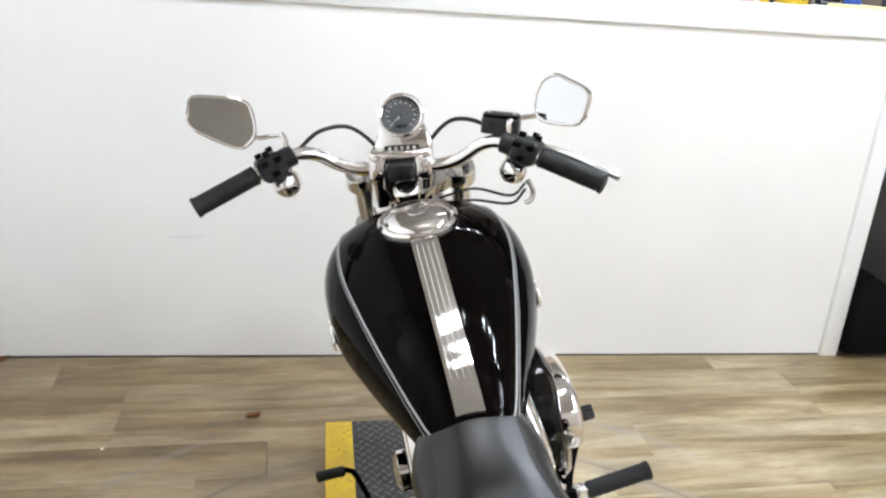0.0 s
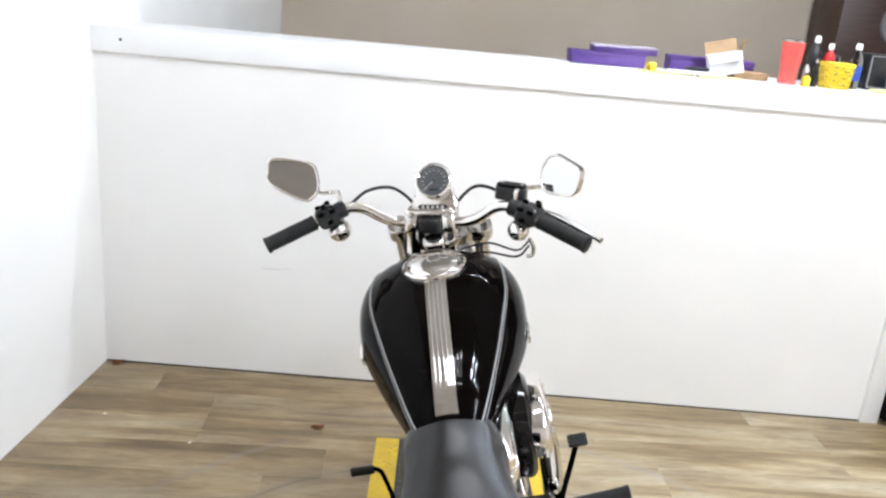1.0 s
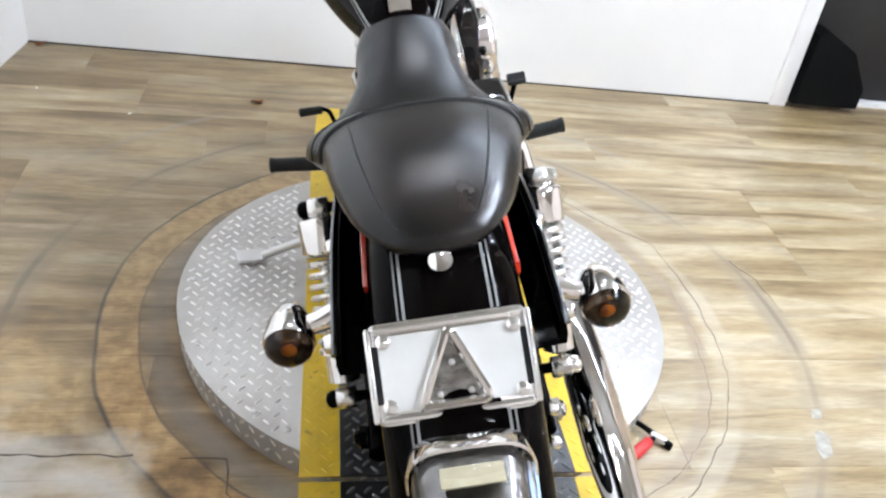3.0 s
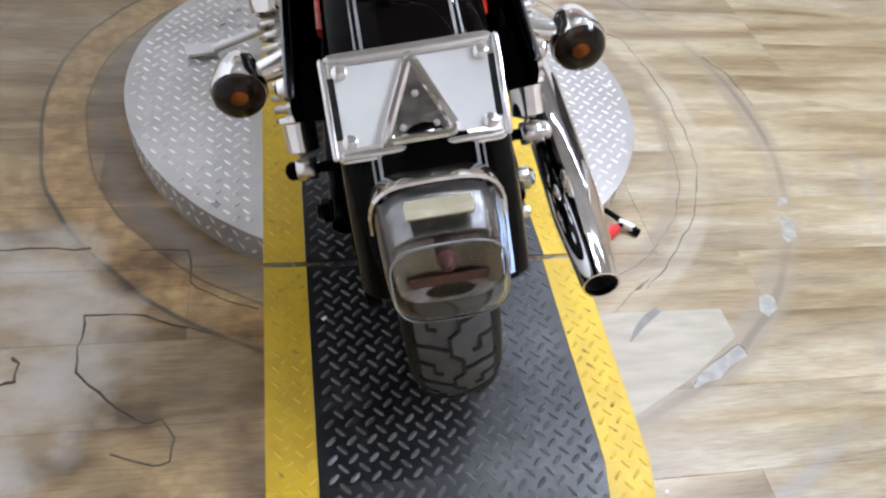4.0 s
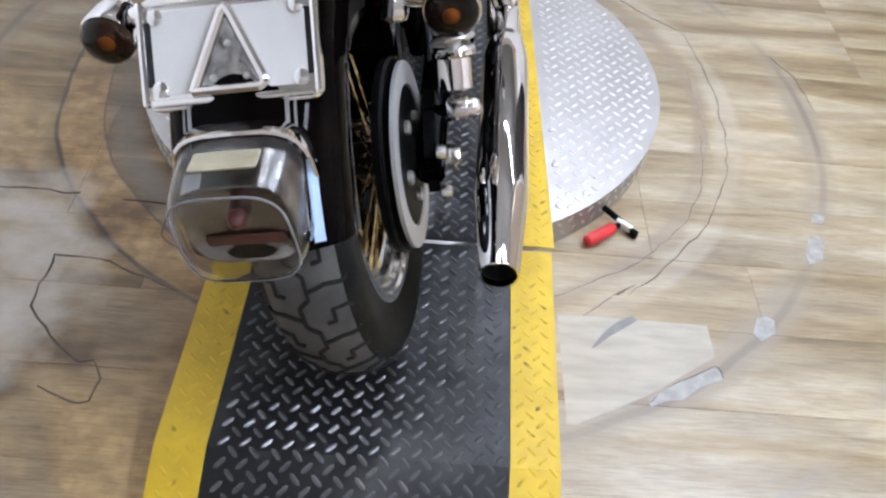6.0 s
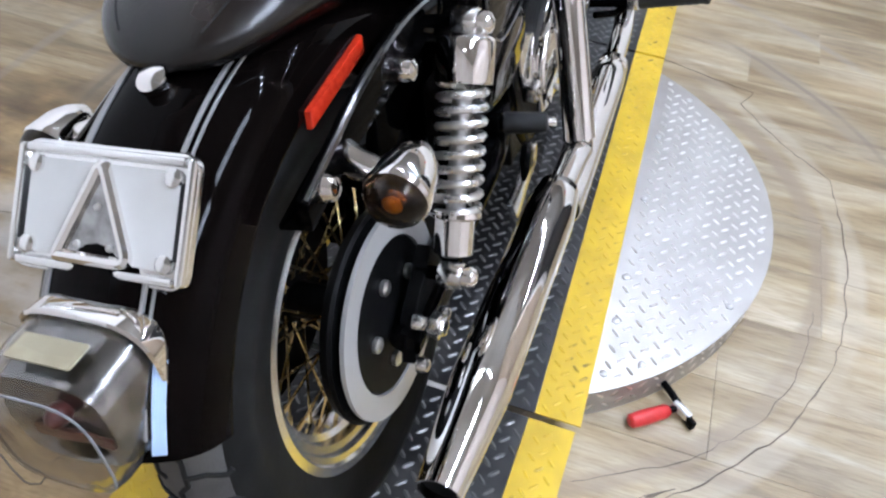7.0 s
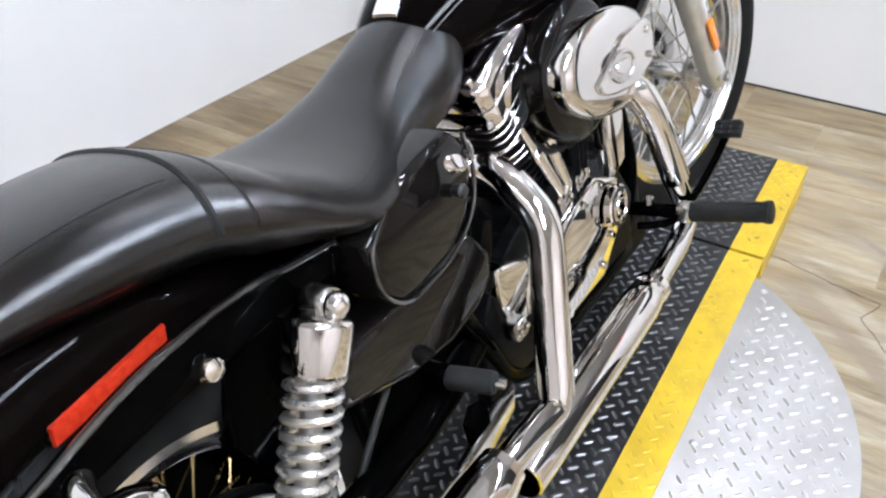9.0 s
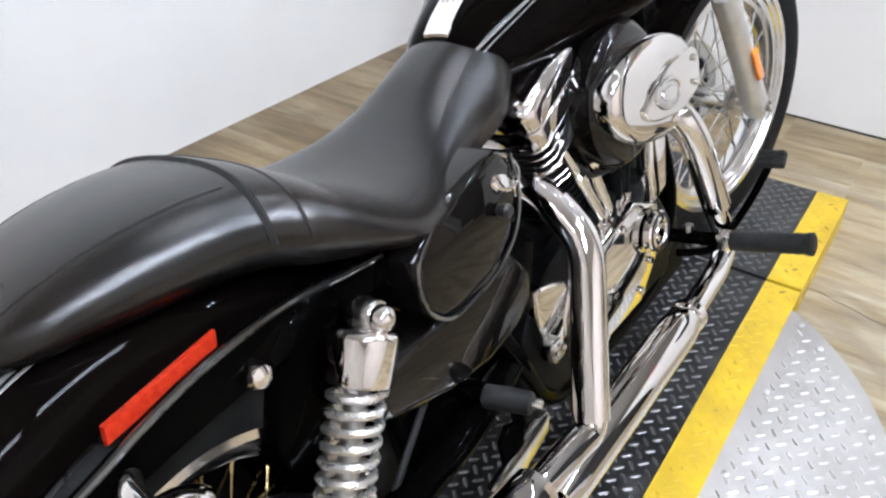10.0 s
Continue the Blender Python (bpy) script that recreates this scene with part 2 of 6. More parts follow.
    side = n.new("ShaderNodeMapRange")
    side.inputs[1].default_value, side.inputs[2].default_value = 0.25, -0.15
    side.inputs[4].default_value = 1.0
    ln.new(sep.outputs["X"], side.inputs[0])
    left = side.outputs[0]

    def times(a, c):
        x = n.new("ShaderNodeMath")
        x.operation = "MULTIPLY"
        for slot, v in enumerate((a, c)):
            if isinstance(v, float):
                x.inputs[slot].default_value = v
            else:
                ln.new(v, x.inputs[slot])
        return x.outputs[0]

    cross = ramp_of(noise_of(26.0, (1, 1, 1), 2, geo.outputs["Position"]), (0.4, (0.75, 0.7, 0.62)), (0.62, (1.08, 1.05, 1.0)))
    col = mix(times(ring(0.655, 0.745, 0.03, 0.8, 0.35), left), col, (0.22, 0.205, 0.19))
    col = mix(times(ring(0.745, 0.842, 0.008, 1.0, 0.75), left), col, mix(1.0, mix(1.0, (0.53, 0.40, 0.22), fibre, "MULTIPLY"), cross, "MULTIPLY"))
    col = mix(times(ring(0.838, 0.850, 0.004, 1.0, 0.45), left), col, (0.10, 0.08, 0.055))
    col = mix(times(ring(0.742, 0.750, 0.003, 1.0, 0.3), left), col, (0.15, 0.12, 0.09))
    right = n.new("ShaderNodeMath")
    right.operation = "SUBTRACT"
    right.inputs[0].default_value = 1.0
    ln.new(left, right.inputs[1])
    col = mix(times(ring(0.745, 0.80, 0.015, 0.85, 0.30), right.outputs[0]), col, (0.25, 0.19, 0.13))
    col = mix(times(ring(0.80, 0.875, 0.015, 0.45), right.outputs[0]), col, (0.50, 0.44, 0.35))
    col = mix(ring(1.00, 1.10, 0.025, 0.75), col, (0.27, 0.22, 0.155))
    col = mix(ring(1.045, 1.07, 0.008, 0.7), col, (0.16, 0.13, 0.095))
    col = mix(ring(1.28, 1.32, 0.012, 0.5), col, (0.27, 0.25, 0.235))
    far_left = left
    # grime patches, deepened to stand for the shade on this side
    grime_shade = ramp_of(noise_of(3.4, (1, 1.3, 1), 6, geo.outputs["Position"]), (0.43, (0.52, 0.45, 0.36)), (0.56, (1.0, 1.0, 1.0)))
    col = mix(times(far_left, 0.35), col, mix(1.0, col, grime_shade, "MULTIPLY"))
    worn = n.new("ShaderNodeVectorMath")
    worn.operation = "DISTANCE"
    worn.inputs[1].default_value = (-0.85, -0.25, 0.0)
    ln.new(geo.outputs["Position"], worn.inputs[0])
    wm = n.new("ShaderNodeMapRange")
    wm.inputs[1].default_value, wm.inputs[2].default_value = 1.05, 0.70
    ln.new(worn.outputs["Value"], wm.inputs[0])
    left = times(left, wm.outputs[0])
    stain = ramp_of(noise_of(4.6, (1, 1.4, 1), 9, geo.outputs["Position"]), (0.38, (0.50, 0.40, 0.27)), (0.46, (0.98, 0.86, 0.66)), (0.53, (1.16, 1.10, 1.00)), (0.62, (1.36, 1.34, 1.32)))
    col = mix(times(left, 0.9), col, mix(1.0, col, stain, "MULTIPLY"))
    # old amber varnish left in patches on the worn side
    amber = n.new("ShaderNodeMapRange")
    amber.inputs[1].default_value, amber.inputs[2].default_value = 0.44, 0.56
    ln.new(noise_of(3.1, (1, 1.7, 1), 8, geo.outputs["Position"], 0.6), amber.inputs[0])
    clear_of_ring = n.new("ShaderNodeMapRange")
    clear_of_ring.inputs[1].default_value, clear_of_ring.inputs[2].default_value = 0.85, 0.88
    ln.new(wob.outputs[0], clear_of_ring.inputs[0])
    col = mix(times(times(left, times(amber.outputs[0], clear_of_ring.outputs[0])), 0.75), col, mix(1.0, mix(1.0, (0.60, 0.45, 0.235), fibre, "MULTIPLY"), cross, "MULTIPLY"))
    # browner far side with bike shade painted in; grey filler skim in one place
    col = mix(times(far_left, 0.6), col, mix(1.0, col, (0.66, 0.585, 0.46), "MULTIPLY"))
    skim = n.new("ShaderNodeVectorMath")
    skim.operation = "DISTANCE"
    skim.inputs[1].default_value = (-0.90, -0.04, 0.0)
    ln.new(geo.outputs["Position"], skim.inputs[0])
    sk = n.new("ShaderNodeMath")
    sk.operation = "MULTIPLY_ADD"
    ln.new(noise_of(6.0, (1, 1, 1), 5, geo.outputs["Position"]), sk.inputs[0])
    sk.inputs[1].default_value = 0.30
    ln.new(skim.outputs["Value"], sk.inputs[2])
    skr = n.new("ShaderNodeMapRange")
    skr.inputs[1].default_value, skr.inputs[2].default_value = 0.53, 0.45
    skr.inputs[4].default_value = 0.70
    ln.new(sk.outputs[0], skr.inputs[0])
    # the skim's colour is also lightened for the glare on the floor
    skim_glare_tone = ramp_of(noise_of(7.0, (1, 1.6, 1), 7, geo.outputs["Position"]), (0.36, (0.40, 0.32, 0.21)), (0.48, (0.57, 0.51, 0.42)), (0.62, (0.68, 0.65, 0.60)))
    col = mix(skr.outputs[0], col, skim_glare_tone)
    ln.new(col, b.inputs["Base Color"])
    rr = n.new("ShaderNodeMapRange")
    rr.inputs["To Min"].default_value, rr.inputs["To Max"].default_value = 0.27, 0.44
    ln.new(patchy, rr.inputs[0])
    ln.new(rr.outputs[0], b.inputs["Roughness"])
    bp = n.new("ShaderNodeBump")
    bp.inputs["Strength"].default_value, bp.inputs["Distance"].default_value = 0.15, 0.002
    ln.new(noise_of(60.0, (0.3, 6.0, 1), 3), bp.inputs["Height"])
    ln.new(bp.outputs[0], b.inputs["Normal"])
    return m


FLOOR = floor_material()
gloss(RUBBER, 0.25), gloss(PLASTIC, 0.30)
gloss(FLOOR, 0.60), gloss(MAT_BLACK, 0.40), gloss(TREAD_BLACK, 0.85)


# ---- mesh tools ----
def finish(name, bm, mat, parent=None, label="", sharp=38.0):
    bmesh.ops.recalc_face_normals(bm, faces=bm.faces)
    me = bpy.data.meshes.new(name)
    bm.to_mesh(me)
    bm.free()
    me.materials.append(mat)
    me.polygons.foreach_set("use_smooth", [True] * len(me.polygons))
    me.set_sharp_from_angle(angle=radians(sharp))
    ob = new(name, me)
    if parent:
        ob.parent = parent
    if mat in CLEAR:
        ob.visible_shadow = False
    if label:
        ob["label"] = label
    return ob


def part(name, bm, mat, parent, label="", sharp=38.0):
    return finish(name, bm, mat, parent, label, sharp)


def thing(name, label, category, group="", kind="", m=None):
    e = new(name)
    e.empty_display_size = 0.05
    if m is not None:
        e.matrix_world = m
    return tagged(e, label, category, group, kind)


def box(centre, size, bevel=0.0, segs=2, turn=None, bm=None):
    bm = bm or bmesh.new()
    mat = Matrix.Translation(centre) @ (turn or Matrix.Identity(4)) @ Matrix.Diagonal((*size, 1))
    made = bmesh.ops.create_cube(bm, size=1, matrix=mat)
    if bevel:
        edges = {e for v in made["verts"] for e in v.link_edges}
        bmesh.ops.bevel(bm, geom=list(edges), offset=bevel, segments=segs, affect="EDGES", profile=0.5)
    return bm


def rings(bm, loops, closed=True, cap=True):
    """A skin over loops of points, each with as many points."""
    vs = [[bm.verts.new(p) for p in loop] for loop in loops]
    k = len(vs[0])
    for a, c in zip(vs, vs[1:]):
        for i in range(k if closed else k - 1):
            j = (i + 1) % k
            bm.faces.new((a[i], a[j], c[j], c[i]))
    if cap and closed:
        bm.faces.new(vs[0][::-1])
        bm.faces.new(vs[-1])
    return bm


def smooth_path(points, step=6):
    """A Catmull-Rom line through the points."""
    p = [Vector(q) for q in points]
    if len(p) < 3:
        return p
    e = [2 * p[0] - p[1], *p, 2 * p[-1] - p[-2]]
    out = []
    for i in range(1, len(e) - 2):
        a, b, c, d = e[i - 1:i + 3]
        for s in range(step):
            t = s / step
            out.append(0.5 * (2 * b + (c - a) * t + (2 * a - 5 * b + 4 * c - d) * t * t + (3 * b - a - 3 * c + d) * t ** 3))
    return out + [p[-1]]


def rounded(points, radius, step=5):
    """A line of straight runs whose corners are rounded off."""
    p = [Vector(q) for q in points]
    out = [p[0]]
    for a, b, c in zip(p, p[1:], p[2:]):
        u, w = (a - b), (c - b)
        r = min(radius, u.length * 0.48, w.length * 0.48)
        s, e = b + u.normalized() * r, b + w.normalized() * r
        for i in range(step + 1):
            t = i / step
            out.append(s * (1 - t) ** 2 + b * 2 * t * (1 - t) + e * t * t)
    return out + [p[-1]]


def tube(path, radius, seg=10, cap=True, bm=None):
    """A pipe along the path; radius may be a list."""
    bm = bm or bmesh.new()
    path = [Vector(p) for p in path]
    r = radius if isinstance(radius, (list, tuple)) else [radius] * len(path)
    tang = [(path[min(i + 1, len(path) - 1)] - path[max(i - 1, 0)]).normalized() for i in range(len(path))]
    side = tang[0].orthogonal().normalized()
    loops = []
    for p, t, q in zip(path, tang, r):
        side = (side - t * side.dot(t)).normalized()
        up = t.cross(side)
        loops.append([p + (side * math.cos(2 * math.pi * k / seg) + up * math.sin(2 * math.pi * k / seg)) * q for k in range(seg)])
    return rings(bm, loops, True, cap)


def lathe(profile, origin=(0, 0, 0), axis=(1, 0, 0), seg=24, cap=True, bm=None):
    """profile: (along the axis, radius)."""
    bm = bm or bmesh.new()
    a = Vector(axis).normalized()
    u = a.orthogonal().normalized()
    w = a.cross(u)
    o = Vector(origin)
    loops = [[o + a * d + (u * math.cos(2 * math.pi * k / seg) + w * math.sin(2 * math.pi * k / seg)) * max(r, 1e-4) for k in range(seg)]
             for d, r in profile]
    return rings(bm, loops, True, cap)


def hoop(profile, origin, axis=(1, 0, 0), seg=64, bm=None):
    """A closed ring: the closed profile (along the axis, radius) turned about the axis."""
    bm = bm or bmesh.new()
    a = Vector(axis).normalized()
    u = a.orthogonal().normalized()
    w = a.cross(u)
    o = Vector(origin)
    vs = [[bm.verts.new(o + a * d + (u * math.cos(2 * math.pi * k / seg) + w * math.sin(2 * math.pi * k / seg)) * r) for d, r in profile]
          for k in range(seg)]
    k = len(profile)
    for i in range(seg):
        for j in range(k):
            bm.faces.new((vs[i][j], vs[i][(j + 1) % k], vs[(i + 1) % seg][(j + 1) % k], vs[(i + 1) % seg][j]))
    return bm


def slab(outline, depth, to_world, bevel=0.0, bm=None, segs=2):
    """A flat outline (u, v) given a thickness along w, by the matrix to_world."""
    bm = bm or bmesh.new()
    a = [bm.verts.new(to_world @ Vector((u, v, 0))) for u, v in outline]
    f = bm.faces.new(a)
    ext = bmesh.ops.extrude_face_region(bm, geom=[f])
    nv = [g for g in ext["geom"] if isinstance(g, bmesh.types.BMVert)]
    d = to_world.to_3x3() @ Vector((0, 0, depth))
    for v in nv:
        v.co += d
    if bevel:
        top = [g for g in ext["geom"] if isinstance(g, bmesh.types.BMEdge)]
        bmesh.ops.bevel(bm, geom=top, offset=bevel, segments=segs, affect="EDGES", profile=0.5)
    return bm


def round_rect(w, h, r, k=5):
    out = []
    for cx, cy, a0 in ((w / 2 - r, h / 2 - r, 0), (-w / 2 + r, h / 2 - r, 90), (-w / 2 + r, -h / 2 + r, 180), (w / 2 - r, -h / 2 + r, 270)):
        for i in range(k + 1):
            a = radians(a0 + 90 * i / k)
            out.append((cx + r * math.cos(a), cy + r * math.sin(a)))
    return out


def basis(origin, u, v):
    """A frame with its axes along u and (about) v at origin."""
    u = Vector(u).normalized()
    w = u.cross(Vector(v)).normalized()
    v = w.cross(u)
    return Matrix(((u.x, v.x, w.x, origin[0]), (u.y, v.y, w.y, origin[1]), (u.z, v.z, w.z, origin[2]), (0, 0, 0, 1)))


def moved(bm, m):
    bmesh.ops.transform(bm, matrix=m, verts=bm.verts)
    return bm

# ---- the room ----
WALL_TURN = math.atan(-0.0431)                      # the walls stand a little askew to the turntable's lane
ROOM = pose(0, 2.327, 0, 0, 0, math.degrees(WALL_TURN))   # x along the front wall, y away from the lane behind it
X_LEFT, X_END, TOP, THICK, CEILING = -1.50, 1.845, 1.378, 0.16, 3.3


def structure(name, bm, mat, label="", m=ROOM, category=""):
    ob = finish(name, bm, mat, None, label)
    ob.matrix_world = m
    return tagged(ob, label, category or name.split("_")[0], kind="structure")


structure("wall_front", box(((X_LEFT + X_END) / 2, THICK / 2, (TOP - 0.04) / 2), (X_END - X_LEFT, THICK, TOP - 0.04)), WHITE, "white painted half-height partition wall with a capped top")
structure("trim", box(((X_LEFT + X_END) / 2, 0.193, TOP - 0.0475), (X_END - X_LEFT + 0.02, 0.42, 0.095), 0.004), TRIM, "white painted ledge capping the half wall", category="trim")
structure("trim_1", box((X_END - 0.028, -0.008, (TOP - 0.095) / 2), (0.075, 0.022, TOP - 0.097), 0.004), TRIM, "white painted casing board at the wall's end", category="trim")
structure("wall_left", box((-0.10, -1.3, CEILING / 2), (0.20, 8.9, CEILING)), WHITE, "white painted full-height side wall", pose(-1.447, 2.40, 0, 0, 0, -5.5))
structure("wall_back", box((1.0, 2.9, CEILING / 2), (5.4, 0.15, CEILING)), BEIGE, "beige painted wall of the room behind the partition")
structure("wall_right", box((4.4, -1.0, CEILING / 2), (0.15, 9.0, CEILING)), TAN, "pale painted side wall of the workshop")
structure("wall_south", box((1.05, -5.5, CEILING / 2), (6.9, 0.15, CEILING)), SHADE, "pale tan rear wall of the workshop")
structure("ceiling", box((1.2, -1.2, CEILING + 0.06), (7.4, 9.4, 0.12)), CEIL, "warm beige painted ceiling")
structure("ceiling_beam", box((1.2, -3.50, CEILING - 0.045), (6.0, 0.08, 0.09), 0.01), GREYM, "grey steel rail under the ceiling", category="beam")
structure("subfloor", box((1.2, -1.2, -0.07), (7.4, 9.4, 0.12)), DARK, "dark floor base under the vinyl planks", category="floor")
structure("baseboard", box(((X_LEFT + X_END) / 2, -0.001, 0.003), (X_END - X_LEFT - 0.08, 0.004, 0.006)), GROOVE_DARK, "thin dark gap line under the partition wall", category="baseboard")
# the dark door in the opening past the partition's end
door = thing("door_1", "dark grey door in the opening beyond the partition", "door", kind="structure", m=ROOM)
part("panel", box((X_END + 0.50, 0.115, 1.02), (0.98, 0.04, 2.02), 0.004), DARK, door)
part("threshold", box((X_END + 0.50, 0.07, 0.012), (0.99, 0.05, 0.024), 0.004), TRIM, door, "white painted threshold strip")
part("jamb", box((X_END + 1.03, 0.08, 1.03), (0.06, 0.14, 2.06), 0.004), TRIM, door, "white painted jamb")
structure("wall_door", box((X_END + 1.86, 0.08, CEILING / 2), (1.58, 0.16, CEILING)), BEIGE, "beige painted wall past the dark door")
# the bag slab stands in for the black shadow at the door's foot
bag = slab([(-0.16, 0), (0.16, 0), (0.155, 0.10), (0.05, 0.26), (-0.12, 0.35), (-0.16, 0.33)], 0.10, basis((X_END + 0.18, 0.06, 0.026), (1, 0, 0), (0, 0, 1)), 0.02)
bag = finish("bag", bag, DOOR_SHADOW)
bag.matrix_world = ROOM @ pose(0, -0.02, 0)
tagged(bag, "black slab standing in for the shadow low on the dark door", "bag")


for x, z, w_, h_ in ((-0.76, 0.47, 0.085, 0.008), (-0.70, 0.476, 0.03, 0.006), (0.02, 0.43, 0.03, 0.04)):
    sc = finish("wall_scuff", slab(round_rect(w_, h_, h_ * 0.45), 0.0008, basis((x, 0.0, z), (1, 0, 0), (0, 0, 1)), 0.0), SCUFF)
    sc.matrix_world = ROOM
    tagged(sc, "faint grey scuff on the white wall", "scuff", "wall scuffs", kind="structure")
nail = finish("nail_head", lathe([(0, 0.006), (0.002, 0.005), (0.003, 0.002)], (-1.34, -0.018, TOP - 0.045), (0, -1, 0), 10), GROOVE_DARK)
nail.matrix_world = ROOM
tagged(nail, "small dark nail head in the ledge's edge", "nail", kind="structure")


# ---- vinyl planks ----
def plank_floor():
    top = new("floor")
    tagged(top, "worn wood-look vinyl plank floor with scuff rings", "floor", kind="structure")
    pw, pl, gap = 0.182, 1.22, 0.0004
    meshes = {}
    rng = random.Random(3)

    def piece(w):
        key = round(w, 3)
        if key not in meshes:
            bm = box((0, 0, -0.004), (w - gap, pw - gap, 0.008))
            top_edges = [e for e in bm.edges if all(v.co.z > -0.001 for v in e.verts)]
            bmesh.ops.bevel(bm, geom=top_edges, offset=0.0006, segments=1, affect="EDGES")
            me = bpy.data.meshes.new("plank")
            bm.to_mesh(me)
            bm.free()
            me.materials.append(FLOOR)
            meshes[key] = me
        return meshes[key]

    y = -2.85
    while y < 2.75:
        x = -2.05 - rng.choice((0.1, 0.35, 0.6, 0.85, 1.05))
        while x < 3.34:
            a, b = max(x, -2.0), min(x + pl, 3.348)
            if b - a > 0.02:
                ob = new("plank", piece(b - a))
                ob.parent = top
                ob.location = ((a + b) / 2, y, 0)
            x += pl
        y += pw


plank_floor()
rest = box((1.05, -3.15, -0.004), (6.3, 0.40, 0.008))
tagged(finish("floor_rear", rest, FLOOR), "wood-look vinyl floor at the rear of the workshop", "floor", kind="structure")
rest = box((3.9, 0.0, -0.004), (1.1, 5.88, 0.008))
tagged(finish("floor_side", rest, FLOOR), "wood-look vinyl floor at the side of the workshop", "floor", kind="structure")


# ---- lamps: bars of small bulbs under the ceiling ----
def light_bar(at, turn, mat=None, count=7, pitch=0.12):
    m = pose(*at, 0, 0, turn)
    bar = thing("ceiling_light", "white bar of small round bulbs under the ceiling", "ceiling light", "ceiling lights", m=m)
    length = count * pitch
    part("housing", box((0, 0, 0.035), (length + 0.06, 0.09, 0.03), 0.006), TRIM, bar)
    for s in (-1, 1):
        part("hanger", tube([(s * length * 0.4, 0, 0.045), (s * length * 0.4, 0, CEILING - at[2] + 0.002)], 0.006, 6), STEEL, bar)
    bulb = None
    for i in range(count):
        if bulb is None:
            bm = bmesh.new()
            bmesh.ops.create_icosphere(bm, subdivisions=2, radius=0.018)
            bulb = part("bulb", bm, mat or GLOW, bar)
            bulb.location = ((i - (count - 1) / 2) * pitch, 0, 0)
        else:
            ob = new("bulb", bulb.data)
            ob.parent = bar
            ob.location = ((i - (count - 1) / 2) * pitch, 0, 0)
    return bar


GLOW = glow("lit_bulb", (0.88, 0.955, 1.04), BULB)
GLOW_LOW = glow("low_lit_bulb", (0.95, 0.96, 0.98), BULB * 0.27)
for dy in (0.94, 1.10):
    light_bar((-0.28, dy, 2.95), 2, GLOW_LOW, 4, 0.16)
light_bar((1.1, 1.15, 2.95), 2, GLOW, 4, 0.28)
light_bar((1.5, 2.62, 2.95), -2, GLOW, 9, 0.30)
# unseen bar added at the rear as fill light
light_bar((0.6, -2.4, 2.95), 0, GLOW_LOW, 4)


def tube_lamp(at, turn, length=1.16):
    """Three bare tubes side by side under a white tray."""
    lamp = thing("tube_light", "white ceiling tray with three bare lit tubes", "ceiling light", "tube lights", m=pose(*at, 0, 0, turn))
    part("tray", box((0, 0, 0.050), (length + 0.08, 0.40, 0.05), 0.01), TRIM, lamp)
    for s in (-1, 1):
        part("hanger", tube([(s * length * 0.4, 0, 0.07), (s * length * 0.4, 0, CEILING - at[2] + 0.002)], 0.006, 6), STEEL, lamp)
    for y in (-0.13, 0.0, 0.13):
        part("lit_tube", tube([(-length / 2, y, 0), (length / 2, y, 0)], 0.013, 10), GLOW_TUBE, lamp)
        for s in (-1, 1):
            part("socket", box((s * (length / 2 + 0.008), y, 0.010), (0.016, 0.03, 0.05), 0.004, 1), TRIM, lamp)
    return lamp


GLOW_TUBE = glow("lit_tube", (0.90, 0.96, 1.03), BULB * 0.155)
tube_lamp((1.60, 0.25, 2.95), 85)
tube_lamp((1.80, -1.15, 2.95), 85)


# ---- turntable and lane ----
LANE, STRIPE, RAMP_Z, DISC_Z, DISC_Y, DISC_R = 0.324, 0.080, 0.080, 0.076, 0.694, 0.627


def lozenges(name, spots, mat, parent, length=0.026, width=0.0085, height=0.0022, label=""):
    """Raised treads of chequer plate, joined. spots: (x, y, z, angle, slope)."""
    verts, faces = [], []
    prof = ((-0.5, 0, 0), (-0.28, 0.5, 0), (0.28, 0.5, 0), (0.5, 0, 0), (0.28, -0.5, 0), (-0.28, -0.5, 0), (-0.30, 0, 1), (0.30, 0, 1))
    for x, y, z, a, slope in spots:
        k = len(verts)
        c, s = math.cos(a), math.sin(a)
        for u, v, w in prof:
            u, v = u * length, v * width
            dy = u * s + v * c
            verts.append((x + u * c - v * s, y + dy, z + w * height + dy * slope))
        for f in ((0, 1, 6), (1, 2, 7, 6), (2, 3, 7), (3, 4, 7), (4, 5, 6, 7), (5, 0, 6)):
            faces.append([k + i for i in f])
    me = bpy.data.meshes.new(name)
    me.from_pydata(verts, [], faces)
    me.materials.append(mat)
    ob = new(name, me)
    ob.parent = parent
    tagged(ob, label, kind="stuff")
    return ob


def tread_grid(x0, x1, y0, y1, pitch, keep=lambda x, y: True, z=lambda y: 0.0, slope=lambda y: 0.0):
    """Treads of chequer plate: each points at the flank of the next, on a lattice turned by 45 degrees."""
    out = []
    d = pitch / math.sqrt(2)
    i0, i1 = int(x0 / d) - 1, int(x1 / d) + 1
    j0, j1 = int(y0 / d) - 1, int(y1 / d) + 1
    for p in range(i0, i1 + 1):
        for q in range(j0, j1 + 1):
            if (p + q) % 2:
                continue
            x, y = p * d, q * d
            if x0 + 0.009 < x < x1 - 0.009 and y0 + 0.010 < y < y1 - 0.010 and keep(x, y):
                out.append((x, y, z(y), radians(45 if p % 2 else -45), slope(y)))
    return out


